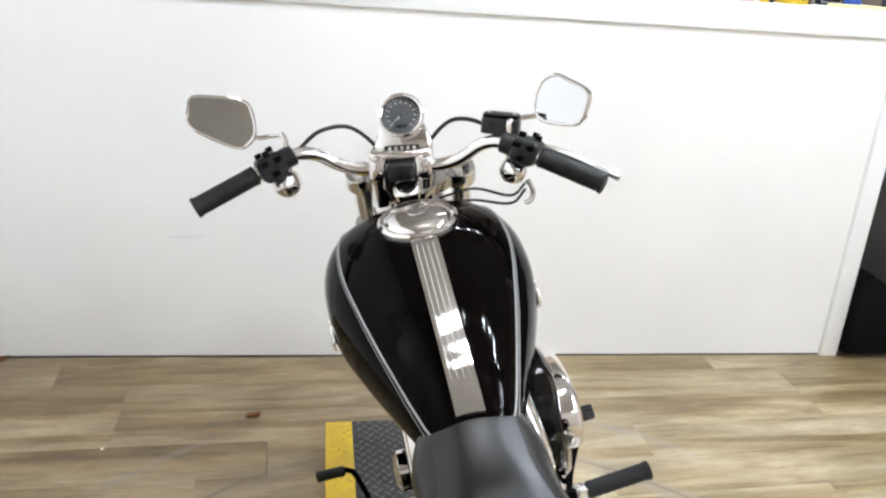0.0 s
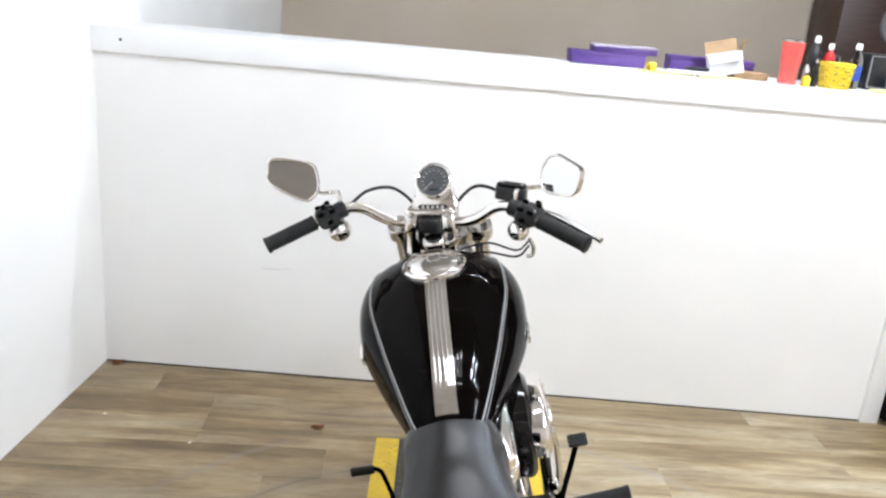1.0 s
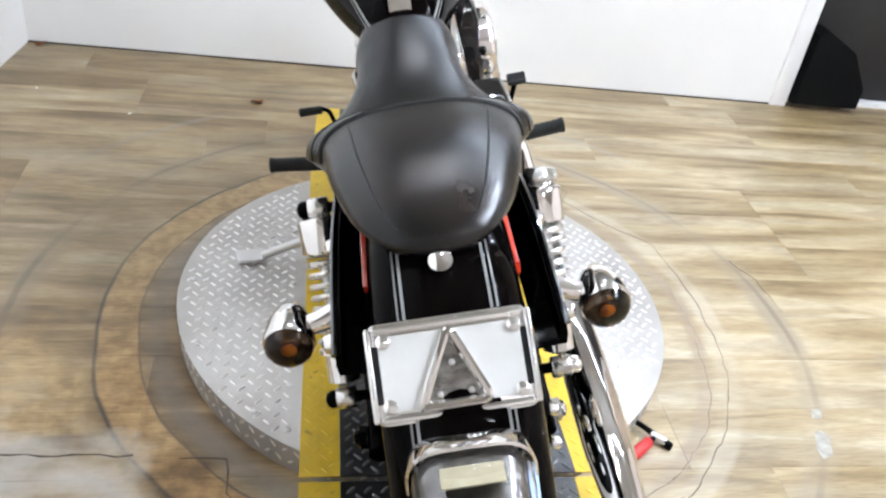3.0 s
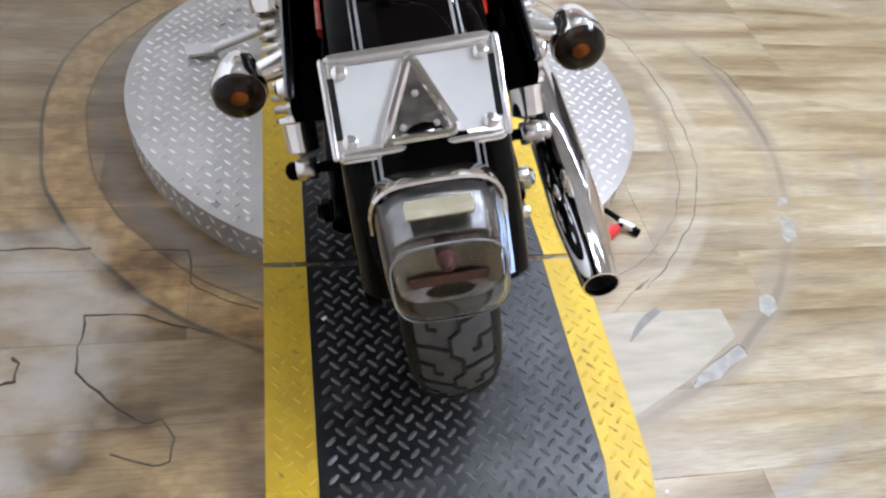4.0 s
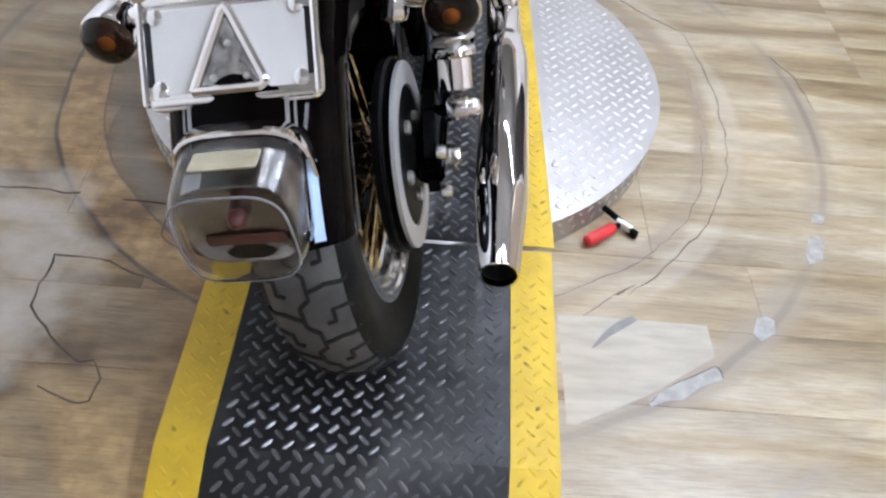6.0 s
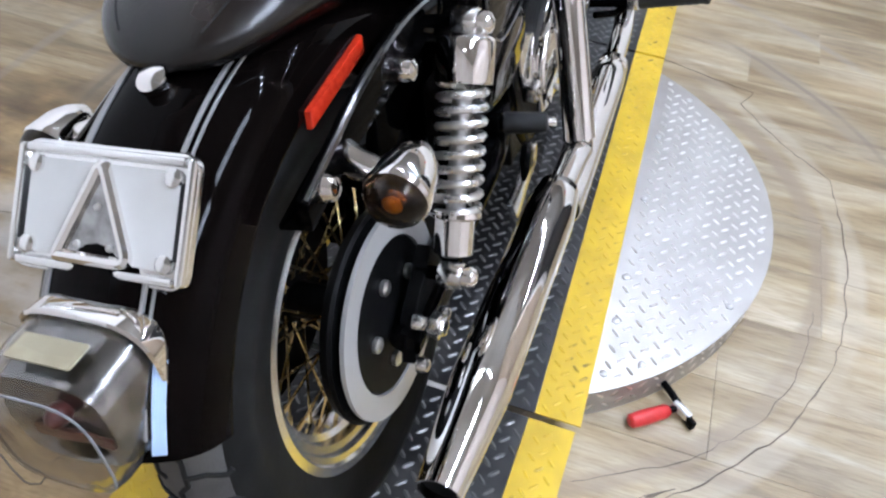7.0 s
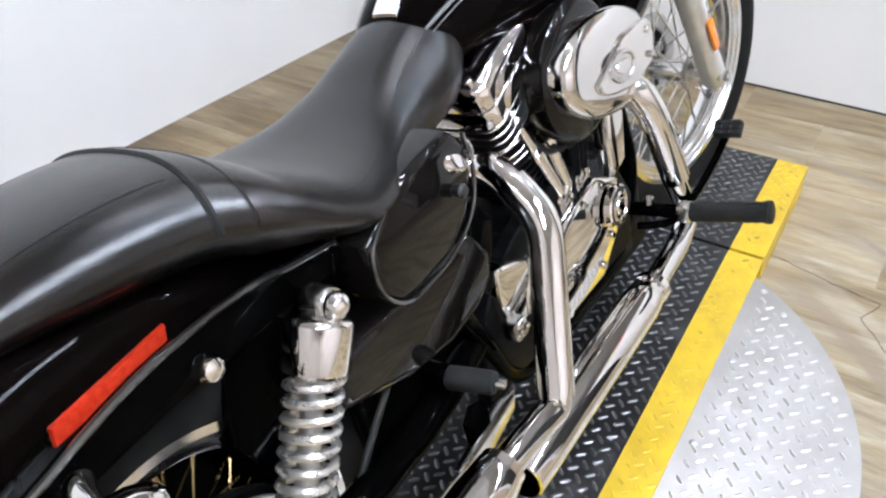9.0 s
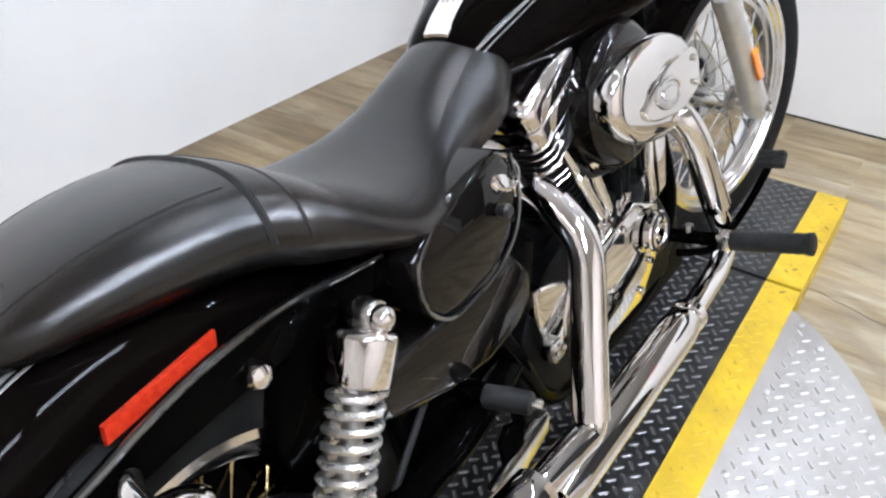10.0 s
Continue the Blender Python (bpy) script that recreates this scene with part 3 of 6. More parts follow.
turntable = thing("turntable", "round aluminium tread-plate turntable on the floor", "turntable", m=pose(0.003, DISC_Y, 0))
part("plate", lathe([(0.0, DISC_R - 0.004), (DISC_Z - 0.006, DISC_R - 0.004), (DISC_Z - 0.004, DISC_R), (DISC_Z - 0.001, DISC_R), (DISC_Z, DISC_R - 0.002)], axis=(0, 0, 1), seg=128), ALU, turntable)
lozenges("tread", [(x, y - DISC_Y, z, a, s) for x, y, z, a, s in
                   tread_grid(-0.64, 0.64, 0.05, 1.33, 0.0275, lambda x, y: math.hypot(x, y - DISC_Y) < DISC_R - 0.02 and abs(x) > LANE + 0.012, lambda y: DISC_Z)],
         ALU_TREAD, turntable, 0.0225, 0.0062, 0.0016)


def rim_treads():
    verts, faces = [], []
    for row in range(2):
        z = 0.024 + 0.030 * row
        for k in range(132):
            a = 2 * math.pi * (k + 0.5 * row) / 132
            d = 1 if (k + row) % 2 else -1
            c = Vector((math.cos(a), math.sin(a), 0))
            t = Vector((-math.sin(a), math.cos(a), 0))
            u, v = (t + Vector((0, 0, d))).normalized(), (t - Vector((0, 0, d))).normalized()
            o = c * (DISC_R - 0.0042) + Vector((0, 0, z))
            i = len(verts)
            verts += [tuple(o + u * p * 0.024 + v * q * 0.008 + c * h * 0.0022) for p, q, h in
                      ((-0.5, 0, 0), (0, 0.5, 0), (0.5, 0, 0), (0, -0.5, 0), (-0.25, 0, 1), (0.25, 0, 1))]
            faces += [(i, i + 1, i + 5, i + 4), (i + 1, i + 2, i + 5), (i + 2, i + 3, i + 4, i + 5), (i + 3, i, i + 4)]
    me = bpy.data.meshes.new("rim_tread")
    me.from_pydata(verts, [], faces)
    me.materials.append(ALU_TREAD)
    ob = new("rim_tread", me)
    ob.parent = turntable
    tagged(ob, kind="stuff")


rim_treads()
screw_mesh = part("screw", lathe([(0, 0.0075), (0.002, 0.0075), (0.0035, 0.004), (0.0036, 0.001)], (0, 0, 0), (0, 0, 1), 10), STEEL, turntable)
spots = [(0.598 * math.cos(radians(a)), 0.598 * math.sin(radians(a))) for a in (48, 25, 1, -23, -47, 133, 154, 177.5, 201.5, 226)]
spots += [(s * 0.345, y) for s in (-1, 1) for y in (-0.483, -0.353, -0.232, 0.018, 0.258, 0.500)]
screw_mesh.location = (*spots[0], DISC_Z)
for x, y in spots[1:]:
    ob = new("screw", screw_mesh.data)
    ob.parent, ob.location = turntable, (x, y, DISC_Z)


def lane(name, y0, y1, edges, label, slope_to=None):
    """A length of the lane: black tread plate between two yellow stripes. edges: left and right at its rear end, then at its front end."""
    t = thing(name, label, "ramp", m=pose(0, 0, 0))
    lo = DISC_Z + 0.001 if name == "turntable_strip" else 0.0
    yy = y0 if slope_to is None else slope_to
    (l0, r0), (l1, r1) = edges

    def left(y):
        return l0 + (l1 - l0) * (y - yy) / (y1 - yy)

    def right(y):
        return r0 + (r1 - r0) * (y - yy) / (y1 - yy)

    def strip(nm, x0, x1, mat):
        prof = [(y0, RAMP_Z), (y1, RAMP_Z)] if slope_to is None else [(slope_to, 0.012), (y0, RAMP_Z), (y1, RAMP_Z)]
        bm = bmesh.new()
        rings(bm, [[(x(y), y, z) for y, z in prof] + [(x(y1), y1, lo), (x(yy), yy, lo)] for x in (x0, x1)])
        return part(nm, bm, mat, t, sharp=5)

    strip("yellow_edge", left, lambda y: left(y) + STRIPE, YELLOW)
    strip("yellow_edge", lambda y: right(y) - STRIPE, right, YELLOW)
    strip("tread_plate", lambda y: left(y) + STRIPE + 0.0008, lambda y: right(y) - STRIPE - 0.0008, MAT_BLACK)
    g = 0.0235
    dz = 0.0 if slope_to is None else (RAMP_Z - 0.012) / (y0 - slope_to)
    z = (lambda y: RAMP_Z) if slope_to is None else (lambda y: RAMP_Z + min(0.0, (y - y0) * dz))
    sl = (lambda y: 0.0) if slope_to is None else (lambda y: dz if y < y0 else 0.0)
    grid = tread_grid(-0.36, 0.36, yy, y1, g, z=z, slope=sl)
    lozenges("tread", [q for q in grid if left(q[1]) + STRIPE + 0.009 < q[0] < right(q[1]) - STRIPE - 0.009], TREAD_BLACK, t, 0.0240, 0.0074, 0.0022)
    lozenges("yellow_tread", [q for q in grid if left(q[1]) + 0.009 < q[0] < left(q[1]) + STRIPE - 0.009], YELLOW_WORN, t, 0.0205, 0.0062, 0.0016)
    lozenges("yellow_tread", [q for q in grid if right(q[1]) - STRIPE + 0.009 < q[0] < right(q[1]) - 0.009], YELLOW_WORN, t, 0.0205, 0.0062, 0.0016)
    return t


lane("turntable_strip", 0.085, 1.300, ((-0.316, 0.331), (-0.303, 0.317)), "black tread-plate strip with yellow edges across the turntable")
lane("front_ramp", 1.311, 1.758, ((-0.303, 0.317), (-0.283, 0.315)), "black tread-plate block with yellow edges under the front wheel")
lane("rear_ramp", -0.395, 0.072, ((-0.322, 0.306), (-0.316, 0.324)), "black tread-plate ramp with yellow edges behind the turntable", slope_to=-0.570)

# ---- the motorcycle: x to its right, y ahead, z up from where the rear tyre stands ----
BIKE = pose(0.018, -0.012, RAMP_Z - 0.013, 0, -13, -1.5)
bike = thing("motorcycle", "black cruiser motorcycle with chrome trim, leaning on its side stand", "motorcycle", m=BIKE)
AXLE_R, AXLE_F = Vector((0, -0.05, 0.333)), Vector((0, 1.474, 0.360))
RAKE = radians(27)
HEAD = Vector((0, 1.075, 0.975))                     # on the steering axis, at the upper fork clamp
STEER = Matrix.Translation(HEAD) @ Matrix.Rotation(radians(-11), 4, Vector((0, -math.sin(RAKE), math.cos(RAKE)))) @ Matrix.Translation(-HEAD)


def bolt(at, axis, r=0.009, h=0.009, mat=CHROME, parent=None, dome=True, name="bolt", seg=12):
    prof = [(0, r), (h * 0.5, r), (h * 0.85, r * 0.8), (h, r * 0.35)] if dome else [(0, r), (h * 0.85, r), (h, r * 0.85)]
    return part(name, lathe(prof, at, axis, seg), mat, parent or bike)


# ---- wheels ----
def wheel(name, axle, radius, width, rim_r, m, spokes, spoke_mat, disc_r, disc_x, label):
    """tyre, rim, hub, spokes and brake disc about an axle along x; m: the turn of the whole."""
    w = thing(name, label, "wheel")
    w.parent = bike
    w["category"] = ""
    del w["category"]
    h = width / 2
    prof = []
    for k in range(21):
        a = math.pi * k / 20
        tuck = 0.70 + 0.30 * min(1.0, math.sin(a) / 0.55)
        prof.append((h * tuck * math.copysign(abs(math.cos(a)) ** 0.85, math.cos(a)), rim_r + 0.006 + (radius - rim_r - 0.006) * math.sin(a) ** 0.72))
    prof += [(-h * 0.62, rim_r - 0.004), (h * 0.62, rim_r - 0.004)]
    part("tyre", moved(hoop(prof, axle, seg=96), m), SIDEWALL, w, "black rubber tyre with a moulded tread")
    crown = [(x, r + 0.0006) for x, r in prof[:21] if abs(x) < h * 0.74 and r > rim_r + (radius - rim_r) * 0.70]
    crown += [(x, r - 0.004) for x, r in crown[::-1]]
    part("tread_band", moved(hoop(crown, axle, seg=96), m), TYRE, w, "dusty grey tread face")
    q = h * 0.66
    rim = [(q, rim_r + 0.012), (q + 0.004, rim_r + 0.010), (q + 0.004, rim_r - 0.002), (q - 0.001, rim_r - 0.005), (q - 0.003, rim_r - 0.013), (q * 0.78, rim_r - 0.016), (q * 0.74, rim_r - 0.026), (q * 0.50, rim_r - 0.029), (q * 0.42, rim_r - 0.038), (0, rim_r - 0.041),
           (-q * 0.42, rim_r - 0.038), (-q * 0.50, rim_r - 0.029), (-q * 0.74, rim_r - 0.026), (-q * 0.78, rim_r - 0.016), (-q + 0.003, rim_r - 0.013), (-q + 0.001, rim_r - 0.005), (-q - 0.004, rim_r - 0.002), (-q - 0.004, rim_r + 0.010), (-q, rim_r + 0.012), (0, rim_r - 0.020)]
    part("rim", moved(hoop(rim, axle, seg=80), m), RIM, w, "chromed laced rim with stepped flanges", 25)
    hub = lathe([(-0.062, 0.016), (-0.060, 0.038), (-0.05, 0.040), (-0.046, 0.026), (0.046, 0.026), (0.05, 0.040), (0.060, 0.038), (0.062, 0.016)], axle, seg=24)
    part("hub", moved(hub, m), CAST if disc_r > 0.14 else CHROME_DULL, w)
    for k in range(spokes):
        s = 1 if k % 2 else -1
        a = 2 * math.pi * k / spokes
        tilt = radians(34) * (1 if (k // 2) % 2 else -1)
        d0, d1 = Vector((0, math.cos(a + tilt), math.sin(a + tilt))), Vector((0, math.cos(a), math.sin(a)))
        p0 = axle + d0 * 0.034 + Vector((s * 0.046, 0, 0))
        p1 = axle + d1 * (rim_r - 0.038) + Vector((s * 0.012, 0, 0))
        bm = tube([p0, p1 + (p0 - p1).normalized() * 0.016], 0.0020, 6)
        tube([p1 + (p0 - p1).normalized() * 0.018, p1], 0.0034, 6, bm=bm)
        part("spoke", moved(bm, m), spoke_mat, w)
    if disc_r:
        x = disc_x
        ring = hoop([(x - 0.003, disc_r), (x + 0.003, disc_r), (x + 0.003, disc_r - 0.034), (x - 0.003, disc_r - 0.034)], axle, seg=64)
        d = part("brake_disc", moved(ring, m), DISC_STEEL, w, "bare steel brake disc")
        carrier = lathe([(x - 0.012, 0.05), (x - 0.004, disc_r - 0.035), (x + 0.001, disc_r - 0.037), (x + 0.003, 0.055), (x + 0.010, 0.035), (x + 0.012, 0.012)], axle, seg=40)
        part("disc_carrier", moved(carrier, m), CAST, w)
        for k in range(5):
            a = 2 * math.pi * k / 5 + 0.5
            at = axle + Vector((x + 0.003, 0.062 * math.cos(a), 0.062 * math.sin(a)))
            part("bolt", moved(lathe([(0, 0.011), (0.006, 0.011), (0.008, 0.008)], at, (1, 0, 0), 10), m), STEEL, w)
    return w


rear = wheel("rear_wheel", AXLE_R, 0.325, 0.158, 0.213, Matrix.Identity(4), 40, GOLD, 0.142, 0.100, "")
part("disc_backing", lathe([(0.070, 0.05), (0.072, 0.146), (0.084, 0.150), (0.088, 0.146), (0.089, 0.05)], AXLE_R, (1, 0, 0), 48), CAST, rear, "black backing behind the brake disc")
front = wheel("front_wheel", AXLE_F, 0.355, 0.104, 0.262, STEER, 40, CHROME_DULL, 0.125, -0.068, "")


def tread_grooves(axle, radius, width, m, w, count=21):
    """A stepped centre groove with long and hooked side grooves, as shallow dark channels on the crown."""
    def at(u, a):
        x = u * width / 2 * 0.9
        c = min(1.0, abs(x) / (width / 2))
        q = max(0.0, 1 - c ** (2 / 0.85)) ** 0.5
        r = 0.219 + (radius - 0.219) * q ** 0.72 + 0.0010
        return axle + Vector((x, -math.cos(a) * r, math.sin(a) * r))

    def line(bm, knots, a0, pitch):
        pts = []
        for (u0, v0), (u1, v1) in zip(knots, knots[1:]):
            for i in range(4):
                pts.append(at(u0 + (u1 - u0) * i / 4, a0 + (v0 + (v1 - v0) * i / 4) * pitch))
        pts.append(at(knots[-1][0], a0 + knots[-1][1] * pitch))
        tube(pts, 0.0034, 4, bm=bm)

    pitch = 2 * math.pi / count
    centre = bmesh.new()
    for k in range(count):
        line(centre, [(-0.10, 0.0), (-0.10, 0.36), (0.10, 0.50), (0.10, 0.86), (-0.10, 1.0)], pitch * k, pitch)
    tagged(part("tread_groove", moved(centre, m), GROOVE, w), kind="stuff")
    for side in (-1, 1):
        bm = bmesh.new()
        for k in range(count):
            a0 = pitch * (k + (0.62 if side > 0 else 0.12))
            line(bm, [(side * 0.10, 0.0), (side * 0.45, 0.10), (side * 0.70, 0.06), (side * 0.78, 0.12)], a0, pitch)
            line(bm, [(side * 0.30, 0.42), (side * 0.46, 0.44), (side * 0.46, 0.66), (side * 0.70, 0.66), (side * 0.78, 0.58)], a0, pitch)
        tagged(part("tread_groove", moved(bm, m), GROOVE, w), kind="stuff")


tread_grooves(AXLE_R, 0.325, 0.158, Matrix.Identity(4), rear)


# ---- rear fender, strut, plate and tail lamp ----
def fender_point(a, s, r=0.425, half=0.098, drop=0.055):
    """On the rear fender: angle a from the front over the top, s from -1 to 1 across."""
    c = abs(s)
    phi = math.pi / 2 * min(1.0, c / 0.84)
    x = half * math.copysign(math.sin(phi) ** 0.92, s)
    rr = r - 0.070 * (1 - max(0.0, math.cos(phi)) ** 0.9) - (drop - 0.040) * max(0.0, (c - 0.84) / 0.16)
    return Vector((x, AXLE_R.y + rr * math.cos(a), AXLE_R.z + rr * math.sin(a)))


def fender_r(a):
    return 0.425 + 0.012 * math.cos(a - radians(120))


def fender(name, a0, a1):
    bm = bmesh.new()
    loops = []
    for i in range(41):
        a = radians(a0 + (a1 - a0) * i / 40)
        outer = [fender_point(a, -1 + 2 * k / 36, fender_r(a)) for k in range(37)]
        inner = [fender_point(a, 1 - 2 * k / 36, fender_r(a) - 0.004, 0.0955) for k in range(37)]
        loops.append(outer + inner)
    rings(bm, loops)
    return part(name, bm, PAINT, bike, "gloss black rear fender with silver pinstripes")


rear_fender = fender("rear_fender", 52, 153)
for s in (-1, 1):
    for off in (0.0, 0.05):
        path = [fender_point(radians(a), s * (0.285 + off), fender_r(radians(a)) + 0.0008) for a in range(60, 152, 3)]
        part("pinstripe", tube(path, 0.0016 if off else 0.0024, 4), PIN, rear_fender)
    # side reflector on the fender skirt
    m = basis((s * 0.0985, -0.044, 0.682), (0, s, 0.11 * s), (0, -0.11, 1))
    part("side_reflector", slab([(-0.070, -0.0075), (0.062, -0.0095), (0.070, 0.0095), (-0.064, 0.0105)], 0.008, m, 0.003), RED, bike, "long red side reflector")
    # strut that carries the fender
    path = rounded([(s * 0.128, 0.225, 0.655), (s * 0.130, 0.10, 0.672), (s * 0.134, -0.06, 0.672), (s * 0.136, -0.215, 0.642)], 0.1)
    bm = bmesh.new()
    loops = []
    for i, p in enumerate(path):
        u = i / (len(path) - 1)
        hh = 0.020 + 0.010 * math.sin(math.pi * u)
        loops.append([p + Vector((s * a, 0, b)) for a, b in ((-0.027, -hh), (0.010, -hh + 0.004), (0.012, 0), (0.010, hh - 0.004), (0.002, hh), (0.0, -hh + 0.008), (-0.027, -hh + 0.006))])
    rings(bm, loops)
    strut = part("fender_strut", bm, FRAME, bike)
    part("strut_lip", tube([p + Vector((s * 0.011, 0, 0.018 + 0.010 * math.sin(math.pi * i / (len(path) - 1)))) for i, p in enumerate(path)], 0.0045, 8), LIP, strut)
    for y, z in ((0.022, 0.660), (-0.182, 0.652)):
        bolt((s * 0.142, y, z), (s, 0, 0), 0.0145, 0.022, CHROME, bike, name="strut_bolt")
part("seat_bolt", lathe([(0, 0.015), (0.006, 0.016), (0.011, 0.015), (0.014, 0.008), (0.015, 0.002)], (0, -0.180, 0.752), (0, -0.45, 0.9), 20), CHROME, bike)

# plate holder
PL = basis((-0.004, -0.290, 0.688), (1, 0, 0), (0, 0.68, 0.733))
holder = part("plate_holder", slab(round_rect(0.190, 0.118, 0.015), 0.010, PL, 0.004), PLATE_CHROME, bike, "chrome licence plate frame with a plain dealer card")
card = slab(round_rect(0.164, 0.085, 0.004), 0.0016, PL @ pose(0, 0, 0.0102))
part("plate_card", card, PLATE, holder, "plain grey licence plate card")
for w_, h_, x, y in ((0.176, 0.008, 0, 0.051), (0.176, 0.008, 0, -0.051), (0.008, 0.108, 0.0925, 0), (0.008, 0.108, -0.0925, 0)):
    part("frame_rail", slab(round_rect(w_, h_, 0.004), 0.006, PL @ pose(x, y, 0.0095), 0.0025), PLATE_CHROME, holder)
for x in (-0.0755, 0.0755):
    for y in (-0.0365, 0.0365):
        part("screw", lathe([(0, 0.0085), (0.003, 0.0085), (0.005, 0.005), (0.0052, 0.001)], PL @ Vector((x, y, 0.0118)), PL.to_3x3() @ Vector((0, 0, 1)), 12), PLATE_CHROME, holder)
    part("slot", slab(round_rect(0.013, 0.066, 0.004), 0.0012, PL @ pose(math.copysign(0.0845, x), 0, 0.0102)), PLASTIC, holder)
tri = rounded([(-0.040, -0.042, 0), (0, 0.045, 0), (0.040, -0.042, 0), (-0.040, -0.042, 0)], 0.012)
tri = [PL @ (p + Vector((0, 0, 0.014))) for p in tri]
part("triangle_badge", tube(tri, 0.0058, 8), CHROME, holder, "open chrome triangle emblem")
part("badge_face", slab([(-0.033, -0.038), (0.033, -0.038), (0, 0.036)], 0.002, PL @ pose(0, 0, 0.0118)), BOWL, holder, "darker metal inside the emblem")
for x, y in ((-0.018, -0.030), (0.018, -0.030), (0, 0.004)):
    part("rivet", lathe([(0, 0.004), (0.002, 0.003), (0.0024, 0.001)], PL @ Vector((x, y, 0.0138)), PL.to_3x3() @ Vector((0, 0, 1)), 8), STEEL, holder)
part("plate_bracket", box((-0.004, -0.300, 0.612), (0.05, 0.012, 0.05), 0.003, turn=Matrix.Rotation(radians(-38), 4, "X")), FRAME, holder)

# tail lamp
TL = basis((0, -0.350, 0.575), (1, 0, 0), (0, 0.06, 1))       # its axis w runs back


def squircle(w, h, k=28, p=0.55):
    return [(w / 2 * math.copysign(abs(math.cos(2 * math.pi * i / k)) ** p, math.cos(2 * math.pi * i / k)),
             h / 2 * math.copysign(abs(math.sin(2 * math.pi * i / k)) ** p, math.sin(2 * math.pi * i / k))) for i in range(k)]


def stack(levels, m, p=0.55, cap=True):
    bm = bmesh.new()
    return rings(bm, [[m @ Vector((x, y + dy, d)) for x, y in squircle(w, h, p=p)] for d, w, h, dy in levels], True, cap)


tail = part("tail_light", stack([(-0.06, 0.11, 0.10, 0), (-0.02, 0.135, 0.125, 0), (0.012, 0.150, 0.140, 0), (0.030, 0.152, 0.142, 0), (0.032, 0.146, 0.136, 0), (0.022, 0.130, 0.118, 0), (0.006, 0.11, 0.10, 0)], TL), CHROME, bike,
            "chrome tail light with a clear lens over red inside")
out_l = [(0.026, 0.141, 0.131, 0), (0.060, 0.139, 0.128, 0.0), (0.094, 0.131, 0.121, -0.005), (0.104, 0.125, 0.114, -0.007), (0.110, 0.114, 0.102, -0.008), (0.112, 0.09, 0.08, -0.008), (0.113, 0.03, 0.02, -0.008)]
in_l = [(d - 0.0025 * (d > 0.1), w - 0.005, h - 0.005, o) for d, w, h, o in out_l]
lens_bm = stack(out_l, TL, cap=False)
rings(lens_bm, [[TL @ Vector((x, y + o, d)) for x, y in squircle(w, h)] for d, w, h, o in in_l], True, False)
lens_bm.verts.ensure_lookup_table()
k_ = 28
for i in range(k_):
    j = (i + 1) % k_
    n_ = len(out_l) * k_
    lens_bm.faces.new((lens_bm.verts[i], lens_bm.verts[j], lens_bm.verts[n_ + j], lens_bm.verts[n_ + i]))
    e_ = n_ - k_
lens_bm.faces.new([lens_bm.verts[e_ + i] for i in range(k_)])
lens_bm.faces.new([lens_bm.verts[n_ + e_ + i] for i in reversed(range(k_))])
part("lens", lens_bm, LENS, tail, "clear plastic lens with a grey tint")
part("lens_edge", tube([TL @ Vector((x, y - 0.007, 0.106)) for x, y in squircle(0.122, 0.111)] + [TL @ Vector((0.061, -0.007, 0.106))], 0.0013, 6), LENS_EDGE, tail, "bright moulded edge of the lens")
part("reflector_bowl", stack([(0.024, 0.128, 0.118, 0), (0.086, 0.116, 0.100, -0.004), (0.0865, 0.112, 0.096, -0.004), (0.080, 0.100, 0.084, -0.004), (0.0765, 0.06, 0.05, -0.004), (0.076, 0.02, 0.015, -0.004)], TL), BOWL, tail, "silvered reflector bowl")
part("red_bulb", lathe([(0, 0.008), (0.010, 0.011), (0.018, 0.008), (0.022, 0.003)], TL @ Vector((0, 0.004, 0.074)), TL.to_3x3() @ Vector((0, 0, 1)), 14), DIM_RED, tail, "dull red bulb behind the lens")
part("red_strip", slab(round_rect(0.085, 0.012, 0.003), 0.003, TL @ pose(0, -0.026, 0.0795)), DIM_RED, tail, "dull red reflector strip")
part("cream_label", slab(round_rect(0.070, 0.028, 0.003), 0.002, TL @ pose(0, 0.0600, 0.064, -90, 0, 0)), CREAM, tail, "small cream sticker")
# the tape strip is colour for a bluish reflection in the gloss paint
loops = []
for a in range(140, 153, 2):
    r = fender_r(radians(a))
    loops.append([fender_point(radians(a), q, r + d) for q, d in ((0.37, 0.001), (0.41, 0.001), (0.45, 0.001), (0.45, -0.002), (0.37, -0.002))])
part("tape", rings(bmesh.new(), loops), BLUE_GLINT, bike, "pale blue strip painted for a reflection on the fender")


# ---- turn signals ----
def turn_signal(at, stalk_from, back, r=0.034, lens=SMOKE):
    at, back = Vector(at), Vector(back).normalized()
    body = part("turn_signal", lathe([(-0.062, 0.004), (-0.056, r * 0.42), (-0.040, r * 0.72), (-0.020, r * 0.92), (0.0, r), (0.010, r * 1.03), (0.014, r * 0.98)], at, back, 24), CHROME, bike, "chrome bullet turn signal with a smoked amber lens")
    part("lens", lathe([(0.0145, r * 0.95), (0.022, r * 0.90), (0.030, r * 0.70), (0.035, r * 0.35), (0.036, 0.002)], at, back, 24), lens, body, "smoked lens")
    part("amber_bulb", lathe([(0.0146, 0.007), (0.018, 0.009), (0.021, 0.006), (0.022, 0.001)], at, back, 12), AMBER, body, "amber bulb")
    if stalk_from is not None:
        a = Vector(stalk_from)
        part("stalk", tube([a, a.lerp(at, 0.3), at - back * 0.01], [0.017, 0.016, 0.012], 14), CHROME, body)
    return body


